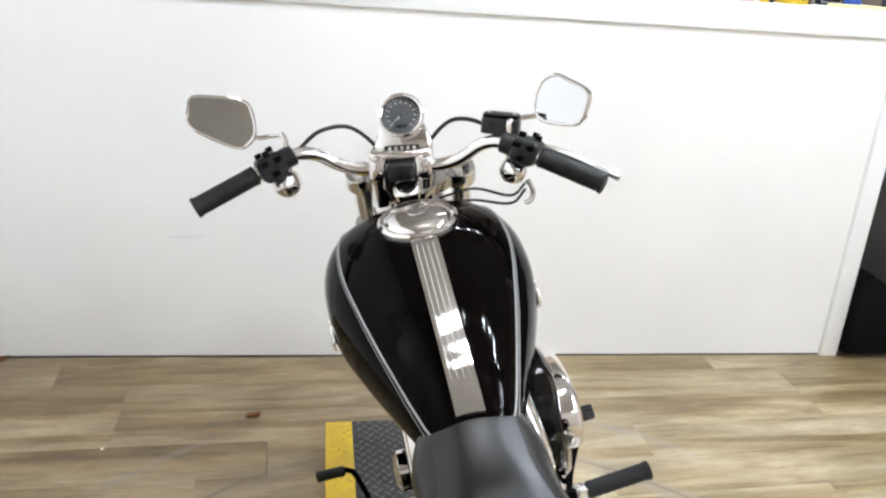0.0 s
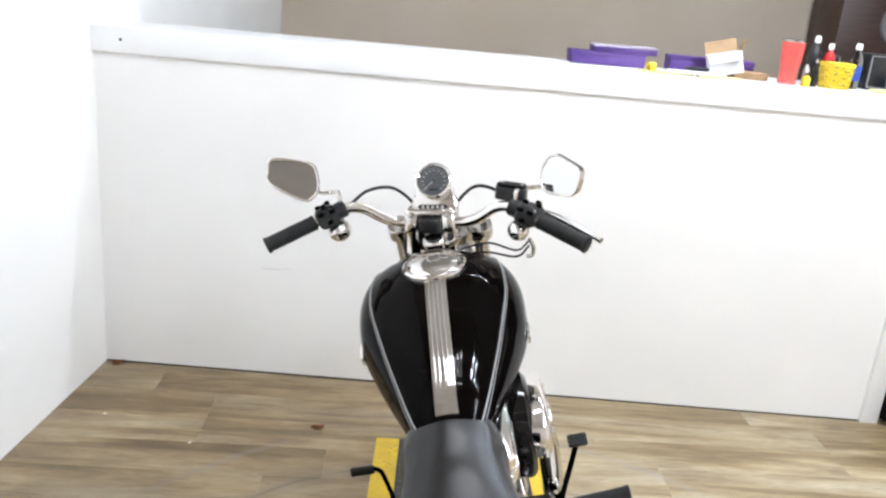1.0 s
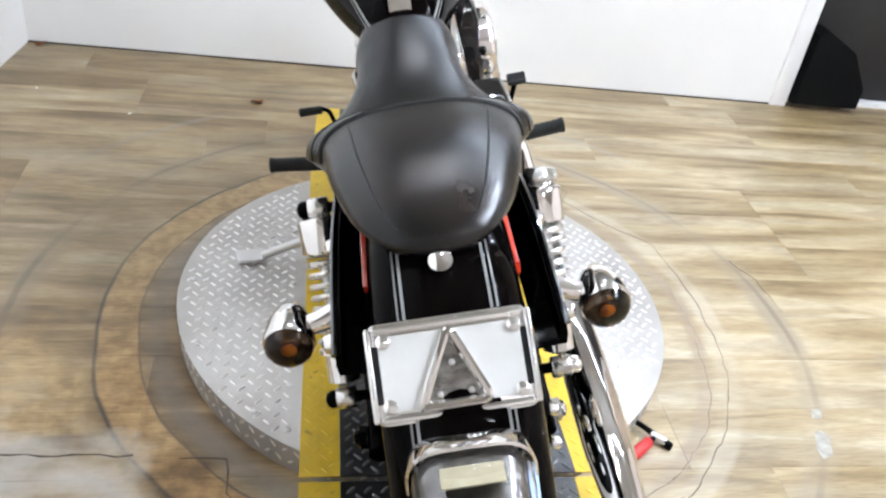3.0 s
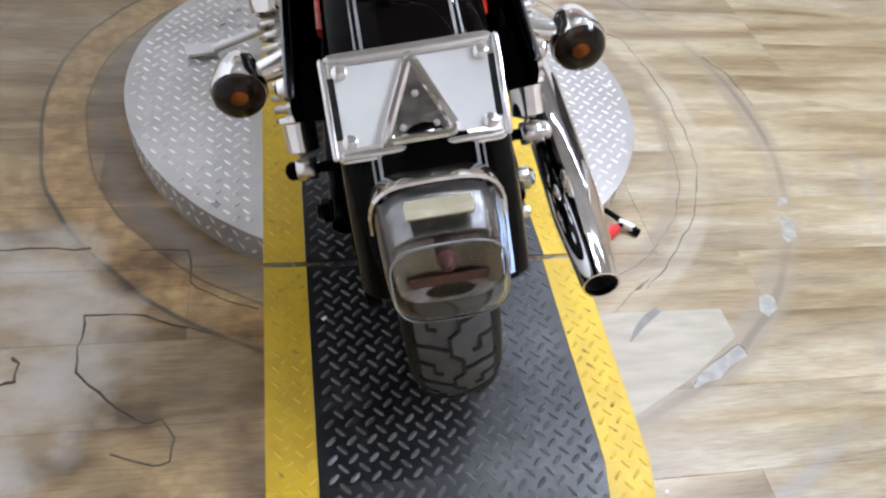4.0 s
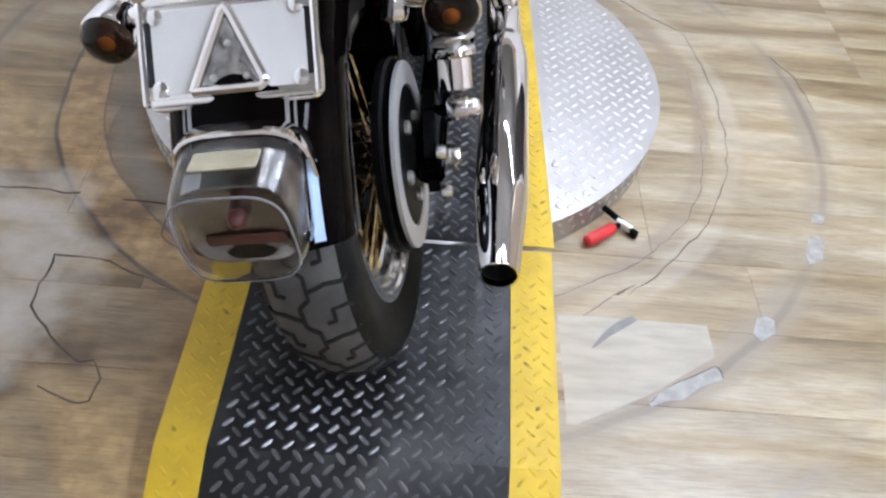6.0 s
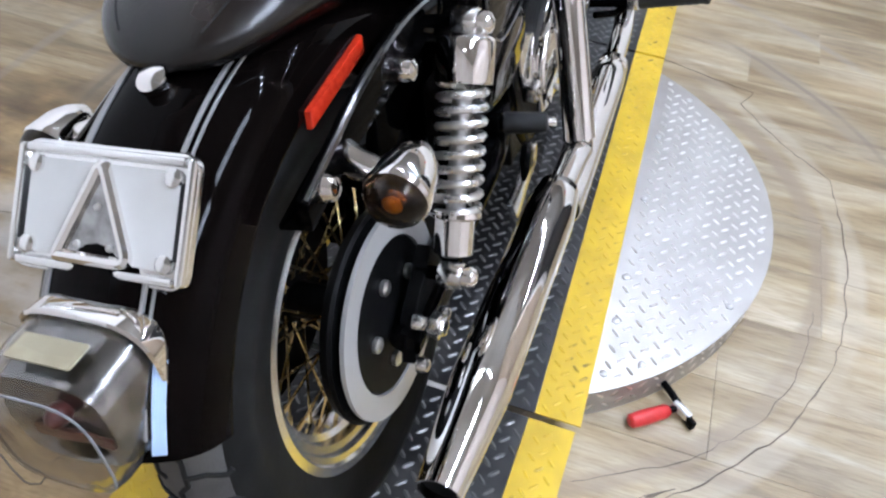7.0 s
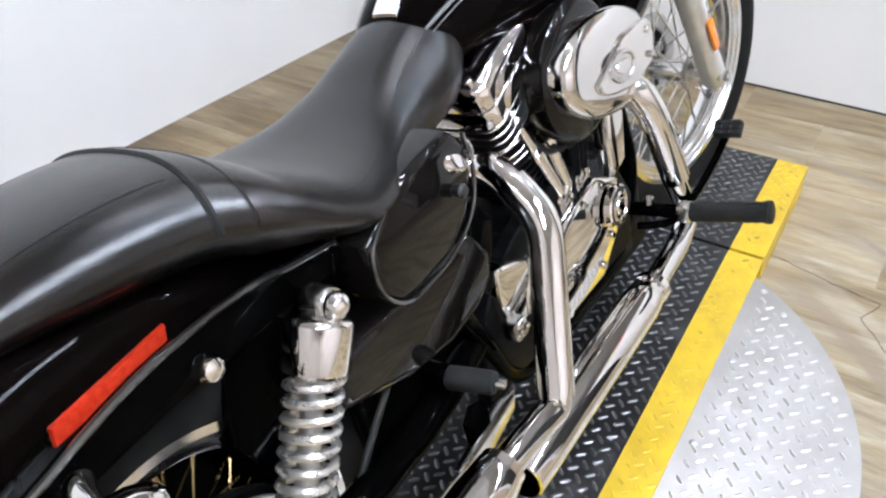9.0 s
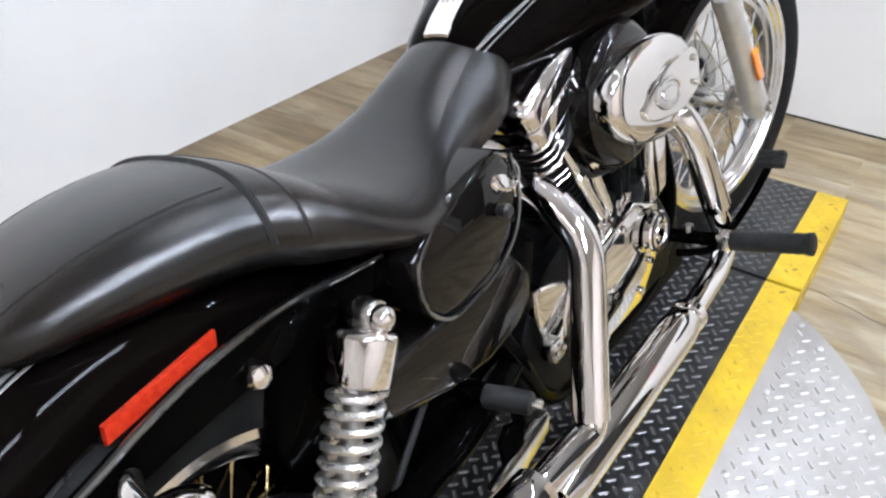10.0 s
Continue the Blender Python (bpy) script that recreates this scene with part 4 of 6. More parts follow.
for s in (-1, 1):
    turn_signal((s * 0.210, -0.150, 0.634 if s > 0 else 0.644), (s * 0.140, -0.125, 0.650 if s > 0 else 0.658), (0, -1, -0.10))


# ---- shocks ----
def shock(s):
    top, low = Vector((s * 0.178, 0.150, 0.652)), Vector((s * 0.178, -0.012, 0.384))
    ax = (low - top).normalized()
    L_ = (low - top).length
    sh = part("shock_absorber", lathe([(0.012, 0.016), (0.015, 0.033), (0.0185, 0.0362), (0.022, 0.0370), (0.068, 0.0370), (0.0715, 0.0362), (0.073, 0.030)], top, ax, 36), CHROME, bike, "chrome shock absorber with an exposed coil spring")
    coil = []
    turns = 9
    u = ax.orthogonal().normalized()
    w = ax.cross(u)
    a0, a1 = 0.070, L_ - 0.082
    for i in range(turns * 16 + 1):
        t = i / (turns * 16)
        a = 2 * math.pi * turns * t
        coil.append(top + ax * (a0 + (a1 - a0) * t) + (u * math.cos(a) + w * math.sin(a)) * 0.0285)
    part("coil_spring", tube(coil, 0.0054, 7), COIL, sh)
    part("damper_rod", tube([top + ax * 0.09, low - ax * 0.05], 0.0125, 14), STEEL, sh)
    part("lower_cup", lathe([(L_ - 0.085, 0.033), (L_ - 0.078, 0.034), (L_ - 0.074, 0.0255), (L_ - 0.030, 0.0255), (L_ - 0.024, 0.014)], top, ax, 24), CHROME, sh)
    for p in (top, low):
        eye = part("eye", lathe([(-0.016, 0.017), (-0.014, 0.0185), (0.014, 0.0185), (0.016, 0.017)], p, (1, 0, 0), 20), CHROME_DULL, sh)
        part("cap_nut", lathe([(0.016, 0.015), (0.026, 0.015), (0.032, 0.011), (0.035, 0.004)], p, (s, 0, 0), 16), CHROME if s > 0 else FRAME, sh)
        part("stud", tube([p - Vector((s * 0.05, 0, 0)), p], 0.009, 10), FRAME, sh)
    return sh


for s in (-1, 1):
    shock(s)

# ---- swing arm, frame, belt guard ----
for s in (-1, 1):
    path = rounded([(s * 0.10, 0.44, 0.345), (s * 0.128, 0.30, 0.345), (s * 0.132, 0.06, 0.34), (s * 0.132, -0.09, 0.325)], 0.06)
    part("swing_arm", tube(path, [0.026] * (len(path) - 4) + [0.025, 0.024, 0.023, 0.022], 12), FRAME, bike)
    part("axle_nut", lathe([(0, 0.019), (0.012, 0.019), (0.015, 0.014), (0.020, 0.012), (0.022, 0.006)], (s * 0.155, -0.05, 0.325), (s, 0, 0), 6), CHROME_DULL if s > 0 else FRAME, bike)
    path = rounded([(s * 0.115, 0.225, 0.655), (s * 0.12, 0.30, 0.55), (s * 0.12, 0.40, 0.46), (s * 0.11, 0.46, 0.34), (s * 0.10, 0.52, 0.20), (s * 0.09, 0.95, 0.175), (s * 0.075, 1.09, 0.30), (s * 0.05, 1.06, 0.62), (s * 0.035, 1.08, 0.80)], 0.07)
    part("frame_tube", tube(path, 0.0165, 12), FRAME, bike)
    path = rounded([(s * 0.115, 0.18, 0.672), (s * 0.115, 0.30, 0.700), (s * 0.08, 0.48, 0.715), (s * 0.05, 0.62, 0.74)], 0.08)
    part("seat_rail", tube(path, 0.015, 12), FRAME, bike)
part("backbone", tube([(0, 0.55, 0.735), (0, 1.05, 0.86)], 0.026, 12), FRAME, bike)
part("steering_neck", tube([(0, 1.155, 0.815), (0, 1.088, 0.950)], 0.032, 16), FRAME, bike)
part("axle_bracket", slab([(-0.05, -0.03), (0.045, -0.03), (0.09, 0.02), (0.055, 0.085), (0.02, 0.06), (-0.03, 0.03)], 0.02, basis((0.125, -0.045, 0.325), (0, 1, 0), (0, 0, 1)), 0.004), CAST, bike)
for y, z in ((-0.075, 0.355), (-0.005, 0.300), (-0.090, 0.290)):
    bolt((0.145, y, z), (1, 0, 0), 0.011, 0.016, CHROME_DULL, bike)
part("caliper", box((0.102, 0.065, 0.275), (0.055, 0.085, 0.06), 0.014, 3), CAST, bike)
for s in (-1, 1):
    part("swing_arm_web", box((s * 0.092, 0.275, 0.405), (0.030, 0.15, 0.13), 0.012, 3), FRAME, bike, "black web between the swing arm and the frame")
part("belt_guard", slab([(-0.02, 0.0), (0.46, 0.02), (0.47, 0.05), (0.30, 0.075), (0.06, 0.085), (-0.06, 0.02)], 0.03, basis((-0.135, -0.03, 0.36), (0, 1, 0), (0, 0, 1)), 0.006), FRAME, bike)
part("rear_pulley", lathe([(-0.118, 0.05), (-0.116, 0.172), (-0.094, 0.172), (-0.092, 0.05)], AXLE_R, (1, 0, 0), 48), CAST, bike, "black belt pulley")
part("brake_hose", tube(smooth_path([(0.115, 0.10, 0.30), (0.12, 0.20, 0.40), (0.10, 0.34, 0.47), (0.08, 0.45, 0.44)]), 0.005, 8), RUBBER, bike)
path = smooth_path([(0.060, -0.02, 0.655), (0.095, 0.06, 0.63), (0.08, 0.14, 0.61), (0.05, 0.22, 0.60)])
part("wiring_loom", tube(path, 0.006, 8), RUBBER, bike)
part("inner_fender", slab([(0.10, 0.30), (0.20, 0.42), (0.235, 0.55), (0.24, 0.68), (0.10, 0.70), (0.05, 0.5)], 0.15, basis((-0.075, 0, 0), (0, 1, 0), (0, 0, 1)), 0.01), FRAME, bike)


# ---- seat ----
SEAT = [  # y, half width, top, underside
    (0.64, 0.018, 0.782, 0.765), (0.634, 0.046, 0.797, 0.742), (0.618, 0.070, 0.809, 0.722), (0.59, 0.090, 0.815, 0.702), (0.55, 0.101, 0.808, 0.686), (0.49, 0.101, 0.784, 0.672),
    (0.44, 0.112, 0.759, 0.662), (0.38, 0.136, 0.738, 0.66), (0.32, 0.168, 0.729, 0.663), (0.26, 0.188, 0.735, 0.672), (0.215, 0.188, 0.76, 0.688),
    (0.175, 0.182, 0.796, 0.704), (0.14, 0.174, 0.819, 0.716), (0.118, 0.164, 0.827, 0.724), (0.095, 0.151, 0.832, 0.735), (0.04, 0.140, 0.838, 0.747), (-0.02, 0.129, 0.838, 0.754),
    (-0.07, 0.115, 0.831, 0.758), (-0.115, 0.098, 0.817, 0.76), (-0.145, 0.076, 0.8, 0.76), (-0.165, 0.048, 0.783, 0.76), (-0.172, 0.021, 0.772, 0.762)]


def table(rows, y):
    """Values between the rows, which are in order of falling or rising y, by a smooth curve."""
    r = rows if rows[0][0] < rows[-1][0] else rows[::-1]
    ys = [q[0] for q in r]
    y = min(max(y, ys[0]), ys[-1])
    i = max(j for j in range(len(ys) - 1) if ys[j] <= y)
    t = (y - ys[i]) / (ys[i + 1] - ys[i])
    out = []
    for c in range(1, len(r[0])):
        def sl(j):
            a, b = max(j - 1, 0), min(j + 1, len(r) - 1)
            return (r[b][c] - r[a][c]) / (ys[b] - ys[a])
        h = ys[i + 1] - ys[i]
        p0, p1, m0, m1 = r[i][c], r[i + 1][c], sl(i) * h, sl(i + 1) * h
        out.append((2 * t ** 3 - 3 * t * t + 1) * p0 + (t ** 3 - 2 * t * t + t) * m0 + (-2 * t ** 3 + 3 * t * t) * p1 + (t ** 3 - t * t) * m1)
    return out


def seat_point(y, a, lift=0.0):
    """a: 0 at the right edge, pi at the left, over the top."""
    w, top, low = table(SEAT, y)
    mid = low + (top - low) * 0.30
    c, s = math.cos(a), math.sin(a)
    soft = 0.20 * min(1.0, max(0.0, (y - 0.36) / 0.16))         # the nose is rounder than the rest
    x = (w + lift) * math.copysign(abs(c) ** (0.78 + soft), c)
    z = mid + (top - mid + lift) * max(s, 0.0) ** (0.80 + soft)
    return Vector((x, y, z))


def seat_mesh(y0, y1, n, lift=0.0, tuck=0.86):
    bm = bmesh.new()
    loops = []
    for i in range(n + 1):
        y = y0 + (y1 - y0) * i / n
        w, top, low = table(SEAT, y)
        upper = [seat_point(y, math.pi * k / 36, lift) for k in range(37)]
        under = [Vector((-w * tuck, y, low)), Vector((-w * 0.4, y, low - 0.002)), Vector((0, y, low - 0.002)), Vector((w * 0.4, y, low - 0.002)), Vector((w * tuck, y, low))]
        loops.append(upper + under)
    rings(bm, loops)
    return bm


seat = part("seat", seat_mesh(0.640, -0.172, 120), LEATHER, bike, "black leather two-up seat, stepped, with a piped seam", 60)


def seam_y(a, y0=0.165, sweep=0.085):
    return y0 - sweep * abs(math.cos(a)) ** 1.3


for y0, r in ((0.118, 0.0042), (0.150, 0.0020)):
    path = [seat_point(seam_y(math.pi * k / 40, y0, 0.026), math.pi * k / 40, -0.0005) for k in range(41)]
    part("piping", tube(path, r, 6), LEATHER if r < 0.003 else RUBBER, seat)
for a in (radians(52), radians(128)):
    path = [seat_point(y / 1000, a, -0.0008) for y in range(88, -155, -10)]
    part("stitching", tube(path, 0.0018, 4), RUBBER, seat)
for a in (radians(35), radians(145)):
    path = [seat_point(y / 1000, a + (0.25 if a < 1 else -0.25) * (y - 200) / 300, -0.0008) for y in range(200, 560, 12)]
    part("stitching", tube(path, 0.0010, 4), RUBBER, seat)


# ---- fuel tank ----
TANK = [  # y, half width, top, underside
    (0.540, 0.039, 0.792, 0.750), (0.555, 0.065, 0.812, 0.735), (0.59, 0.083, 0.838, 0.724), (0.65, 0.106, 0.868, 0.716), (0.72, 0.133, 0.902, 0.712), (0.80, 0.163, 0.940, 0.714),
    (0.87, 0.186, 0.966, 0.718), (0.93, 0.195, 0.979, 0.724), (0.99, 0.196, 0.982, 0.732), (1.04, 0.186, 0.976, 0.744), (1.08, 0.165, 0.958, 0.762), (1.105, 0.137, 0.932, 0.782), (1.120, 0.093, 0.895, 0.805), (1.124, 0.049, 0.87, 0.825)]


def tank_point(y, a, lift=0.0):
    """a: 0 at the right flank, pi/2 on top, pi at the left."""
    w, top, low = table(TANK, y)
    w *= 0.978
    mid = low + (top - low) * 0.42
    c, s = math.cos(a), math.sin(a)
    x = (w + lift) * math.copysign(abs(c) ** 0.84, c)
    z = mid + ((top - mid + lift) * s ** 0.84 if s >= 0 else -(mid - low + lift) * (-s) ** 0.62)
    return Vector((x, y, z))


bm = bmesh.new()
loops = []
for i in range(71):
    t = i / 70
    y = 0.540 + 0.584 * (t - 0.045 * math.sin(4 * math.pi * t) / 2)
    loops.append([tank_point(y, 2 * math.pi * k / 72) for k in range(72)])
rings(bm, loops)
tank = part("fuel_tank", bm, PAINT, bike, "gloss black teardrop fuel tank with a chrome centre strip", 60)


def tank_at(y, x, lift=0.0):
    """The point over (x, y) on the tank's upper side."""
    w = table(TANK, y)[0] * 0.978
    c = max(-1.0, min(1.0, abs(x) / w)) ** (1 / 0.84)
    a = math.acos(c)
    return tank_point(y, a if x >= 0 else math.pi - a, lift)


# chrome strip down the middle, with ribs
bm = bmesh.new()
loops = []
for i in range(49):
    y = 0.556 + (0.915 - 0.556) * i / 48
    hw = 0.0215 + 0.0025 * i / 48
    loops.append([tank_at(y, -hw, 0.0005)] + [tank_at(y, x * hw, 0.004) for x in (-0.95, -0.5, 0, 0.5, 0.95)] + [tank_at(y, hw, 0.0005)] + [tank_at(y, x * hw, -0.003) for x in (0.9, 0, -0.9)])
rings(bm, loops)
strip = part("centre_strip", bm, CHROME, tank, "ribbed chrome strip")
for x in (-0.0135, -0.0045, 0.0045, 0.0135):
    path = [tank_at(0.60 + 0.262 * k / 24, x, 0.0042) for k in range(25)]
    part("rib", tube(path, [0.0006] + [0.0017] * 23 + [0.0006], 5), CHROME, strip)
CAP_Y = 0.937
cap_o = tank_at(CAP_Y, 0, 0.0)
cap_n = Vector((0, -0.13, 1)).normalized()
cap = part("filler_cap", lathe([(-0.012, 0.073), (0.003, 0.072), (0.007, 0.067), (0.006, 0.060), (0.010, 0.057), (0.013, 0.052), (0.016, 0.034), (0.018, 0.015), (0.0182, 0.001)], cap_o, cap_n, 48), CHROME, tank, "round chrome filler cap")
part("cap_badge", lathe([(0.0182, 0.017), (0.020, 0.0165), (0.0208, 0.012)], cap_o, cap_n, 24), CHROME_DULL, cap)
for s in (-1, 1):
    for k, dx in enumerate((0.0, 0.006)):
        path = []
        for i in range(45):
            y = 0.560 + (1.075 - 0.560) * i / 44
            w = table(TANK, y)[0]
            f = 0.90 - 0.18 * i / 44
            path.append(tank_at(y, s * (w * f + dx * 0.6), 0.0006))
        part("pinstripe", tube(path, 0.0022 if k == 0 else 0.0010, 4), PIN, tank)
    # oval badge on the flank
    m = basis(tank_point(0.93, -0.12 if s > 0 else math.pi + 0.12) - Vector((s * 0.004, 0, 0)), (0, s, 0), (0, 0, 1))
    badge = slab([(0.055 * math.cos(2 * math.pi * k / 28), 0.030 * math.sin(2 * math.pi * k / 28)) for k in range(28)], 0.006, m, 0.003)
    part("badge", badge, CHROME, tank, "plain oval chrome badge")


# ---- front fork, clamps and bars: built straight ahead, then turned by STEER ----
def sfork(name, bm, mat, parent=bike, label="", sharp=38.0):
    return part(name, moved(bm, STEER), mat, parent, label, sharp)


FDIR = Vector((0, math.sin(RAKE), -math.cos(RAKE)))               # down the fork
for s in (-1, 1):
    low = AXLE_F + Vector((s * 0.100, 0.012, 0))
    top = low - FDIR * 0.735
    leg = sfork("fork_leg", lathe([(0, 0.0195), (0.44, 0.0195)], top, FDIR, 20), CHROME_DULL, label="fork tube with an alloy slider")
    sl = lathe([(0.40, 0.024), (0.402, 0.029), (0.425, 0.030), (0.45, 0.0285), (0.66, 0.0275), (0.70, 0.030), (0.745, 0.030), (0.765, 0.022), (0.768, 0.012)], top, FDIR, 20)
    sfork("slider", sl, SATIN, leg, "satin alloy fork slider")
    sfork("fork_cap", lathe([(-0.014, 0.014), (-0.012, 0.019), (0.0, 0.019)], top, FDIR, 6), CHROME, leg)
    out = low - FDIR * 0.135 + Vector((s * 0.031, 0.0, 0))
    rm = basis(out, FDIR * s, Vector((0, math.cos(RAKE), math.sin(RAKE))))
    sfork("fork_reflector", slab(round_rect(0.085, 0.020, 0.003), 0.006, rm, 0.002), AMBER, leg, "amber side reflector")
    sfork("axle_pinch_bolt", lathe([(0, 0.012), (0.012, 0.012), (0.015, 0.008)], low + Vector((s * 0.030, 0, 0)), (s, 0, 0), 8), CHROME_DULL, leg)
    for d, nm in ((0.020, "upper_clamp_arm"), (0.165, "lower_clamp_arm")):
        c = top + FDIR * d
        sfork(nm, lathe([(-0.018, 0.030), (-0.015, 0.032), (0.015, 0.032), (0.018, 0.030)], c, FDIR, 20), CHROME_DULL, leg)
sfork("front_axle", tube([AXLE_F - Vector((0.13, 0, 0)), AXLE_F + Vector((0.13, 0, 0))], 0.010, 12), STEEL)
top_mid = AXLE_F + Vector((0, 0.012, 0)) - FDIR * 0.735
for d, mat in ((0.020, CHROME_DULL), (0.165, FRAME)):
    c = top_mid + FDIR * d
    m = basis(c - FDIR * 0.014, (1, 0, 0), Vector((0, -math.cos(RAKE), -math.sin(RAKE))))
    out = [(-0.095, -0.016), (0.095, -0.016), (0.10, 0.016), (0.055, 0.045), (0.03, 0.068), (-0.03, 0.068), (-0.055, 0.045), (-0.10, 0.016)]
    sfork("fork_clamp", slab(out, 0.030, m, 0.005), mat, label="cast fork clamp")
stem = top_mid + FDIR * 0.012 + Vector((-0.004, -0.056, -0.026))
nut = sfork("stem_nut", lathe([(0, 0.028), (0.014, 0.028), (0.020, 0.025), (0.022, 0.021), (0.018, 0.019)], stem, -FDIR, 28), CHROME, label="chrome ring nut on the steering stem")
sfork("stem_recess", lathe([(0.0165, 0.0195), (0.0190, 0.017), (0.0205, 0.010)], stem, -FDIR, 20), GLOSS_TANK, nut, "dark plug")
# headlamp beyond the clamps
sfork("headlamp", lathe([(-0.10, 0.02), (-0.085, 0.06), (-0.05, 0.078), (0.0, 0.086), (0.02, 0.088), (0.022, 0.080), (0.028, 0.04), (0.030, 0.005)], (0, 1.275, 0.86), (0, 1, -0.03), 28), CHROME, label="round chrome headlamp")
# front fender
bm = bmesh.new()
loops = []
for i in range(25):
    a = radians(35 + 105 * i / 24)
    o = []
    for k in range(13):
        u = -1 + 2 * k / 12
        r = 0.368 - 0.020 * abs(u) ** 2.5 - (0.02 if abs(u) > 0.95 else 0)
        o.append(AXLE_F + Vector((0.062 * u, r * math.cos(a), r * math.sin(a))))
    for k in range(13):
        u = 1 - 2 * k / 12
        r = 0.365 - 0.020 * abs(u) ** 2.5 - (0.02 if abs(u) > 0.95 else 0)
        o.append(AXLE_F + Vector((0.060 * u, r * math.cos(a), r * math.sin(a))))
    loops.append(o)
rings(bm, loops)
sfork("front_fender", bm, PAINT, label="gloss black front fender")
# brake caliper and hose on the left leg
sfork("front_caliper", box(AXLE_F + Vector((-0.085, -0.10, 0.06)), (0.05, 0.06, 0.09), 0.012, 3), CAST)

# risers, bar
BAR_C = top_mid + Vector((-0.014, -0.030, 0.012))
for s in (-1, 1):
    sfork("riser", lathe([(0, 0.020), (0.04, 0.017), (0.062, 0.021)], BAR_C + Vector((s * 0.045, 0.004, -0.075)), (0, -0.1, 1), 16), CHROME)
    sfork("riser_clamp", box(BAR_C + Vector((s * 0.045, 0, 0)), (0.034, 0.052, 0.046), 0.010, 3), CHROME)
    for dy in (-0.016, 0.016):
        sfork("clamp_bolt", lathe([(0, 0.0065), (0.006, 0.0065), (0.0075, 0.004)], BAR_C + Vector((s * 0.045, dy, 0.022)), (0, 0, 1), 8), CHROME)
half = [(0.0, 0, 0), (0.085, 0, 0), (0.120, -0.004, 0.012), (0.160, -0.016, 0.042), (0.195, -0.034, 0.050), (0.235, -0.058, 0.036), (0.375, -0.128, -0.018)]
pts = [BAR_C + Vector((-x, y, z)) for x, y, z in half[::-1]] + [BAR_C + Vector((x, y, z)) for x, y, z in half[1:]]
bar_path = rounded(pts, 0.05, 6)
sfork("handlebar", tube(bar_path, 0.0127, 14), CHROME, label="chrome pull-back handlebar")
end_d = (Vector(half[-1]) - Vector(half[-2])).normalized()
for s in (-1, 1):
    d = Vector((end_d.x * s, end_d.y, end_d.z))
    e = BAR_C + Vector((s * half[-1][0], half[-1][1], half[-1][2]))
    L_ = 0.128
    prof = [(-L_, 0.0175), (-L_ + 0.004, 0.0200)]
    n = 26
    for k in range(n):
        u = -L_ + 0.006 + (L_ - 0.012) * k / (n - 1)
        prof.append((u, 0.0190 if k % 2 else 0.0178))
    prof += [(-0.004, 0.0205), (0.0, 0.0205), (0.002, 0.017)]
    sfork("grip", lathe(prof, e, d, 20), RUBBER, label="ribbed black rubber grip")
    c = e - d * 0.158
    fr = basis(c, d, (0, 0.2, 1))
    sw = sfork("switch_housing", slab(round_rect(0.052, 0.050, 0.014), 0.050, fr @ pose(0, 0, -0.026), 0.010, segs=3), PLASTIC, label="black switch housing with buttons")
    for i, (u, v) in enumerate(((-0.014, 0.010), (0.012, 0.012), (0.0, -0.012))):
        sfork("button", slab(round_rect(0.015, 0.012, 0.003), 0.010, fr @ pose(u, v, 0.020 if s > 0 else -0.034), 0.003), CAST, sw)
        sfork("button", slab(round_rect(0.013, 0.010, 0.003), 0.012, fr @ pose(u, 0.022, 0.010 - 0.02 * i) @ pose(0, 0, 0, -90, 0, 0), 0.002), CAST, sw)
    perch = c - d * 0.036
    sfork("lever_perch", lathe([(-0.014, 0.019), (-0.012, 0.021), (0.012, 0.021), (0.014, 0.019)], perch, d, 16), PLASTIC)
    piv = perch + Vector((s * 0.004, 0.036, -0.006))
    rise, reach = (0.022, 0.036) if s > 0 else (0.0, 0.010)
    path = smooth_path([piv, piv + d * 0.05 + Vector((0, 0.022, -0.004 + rise * 0.5)), piv + d * 0.12 + Vector((0, 0.016, -0.004 + rise)), e + Vector((0, 0.034, -0.006 + rise)) + d * reach])
    sfork("lever", tube(path, [0.008] * (len(path) - 3) + [0.0065, 0.006, 0.007], 10), CHROME_DULL, label="polished brake or clutch lever")
    # mirror
    mc = BAR_C + (Vector((-0.335, -0.010, 0.113)) if s < 0 else Vector((0.314, -0.010, 0.112)))
    mm = basis(mc, (0.963, 0.25, 0.0), (0, 0.50, 1)) if s < 0 else basis(mc, (0.84, -0.54, 0.0), (0, 0.22, 1))
    if s < 0:
        outline = [(-0.065, 0.020), (-0.060, 0.045), (-0.015, 0.049), (0.040, 0.0435), (0.056, 0.0206), (0.063, -0.016), (0.052, -0.039), (0.031, -0.048), (-0.0215, -0.030), (-0.060, -0.009)]
    else:
        outline = [(-0.0546, 0.0066), (-0.046, 0.037), (-0.024, 0.0524), (0.002, 0.048), (0.046, 0.0328), (0.0524, -0.0066), (0.046, -0.037), (0.0153, -0.048), (-0.0284, -0.050), (-0.05, -0.0284)]
    ca, sa = math.cos(radians(-10)), math.sin(radians(-10))
    outline = [((x * ca - y * sa) * (1.0 if s < 0 else 1.0), (x * sa + y * ca) * (1.0 if s < 0 else 0.86)) for x, y in outline]
    sp = smooth_path([(x, y, 0) for x, y in outline] + [(outline[0][0], outline[0][1], 0)], 4)[:-1]
    ol = [(p.x, p.y) for p in sp]
    mir = sfork("mirror", slab(ol, 0.016, mm @ pose(0, 0, -0.0165), 0.0), CHROME, label="chrome-backed rear-view mirror")
    rim_path = [mm @ Vector((x, y, 0.0)) for x, y in ol + [ol[0]]]
    sfork("mirror_rim", tube(rim_path, 0.0036, 8), CHROME, mir)
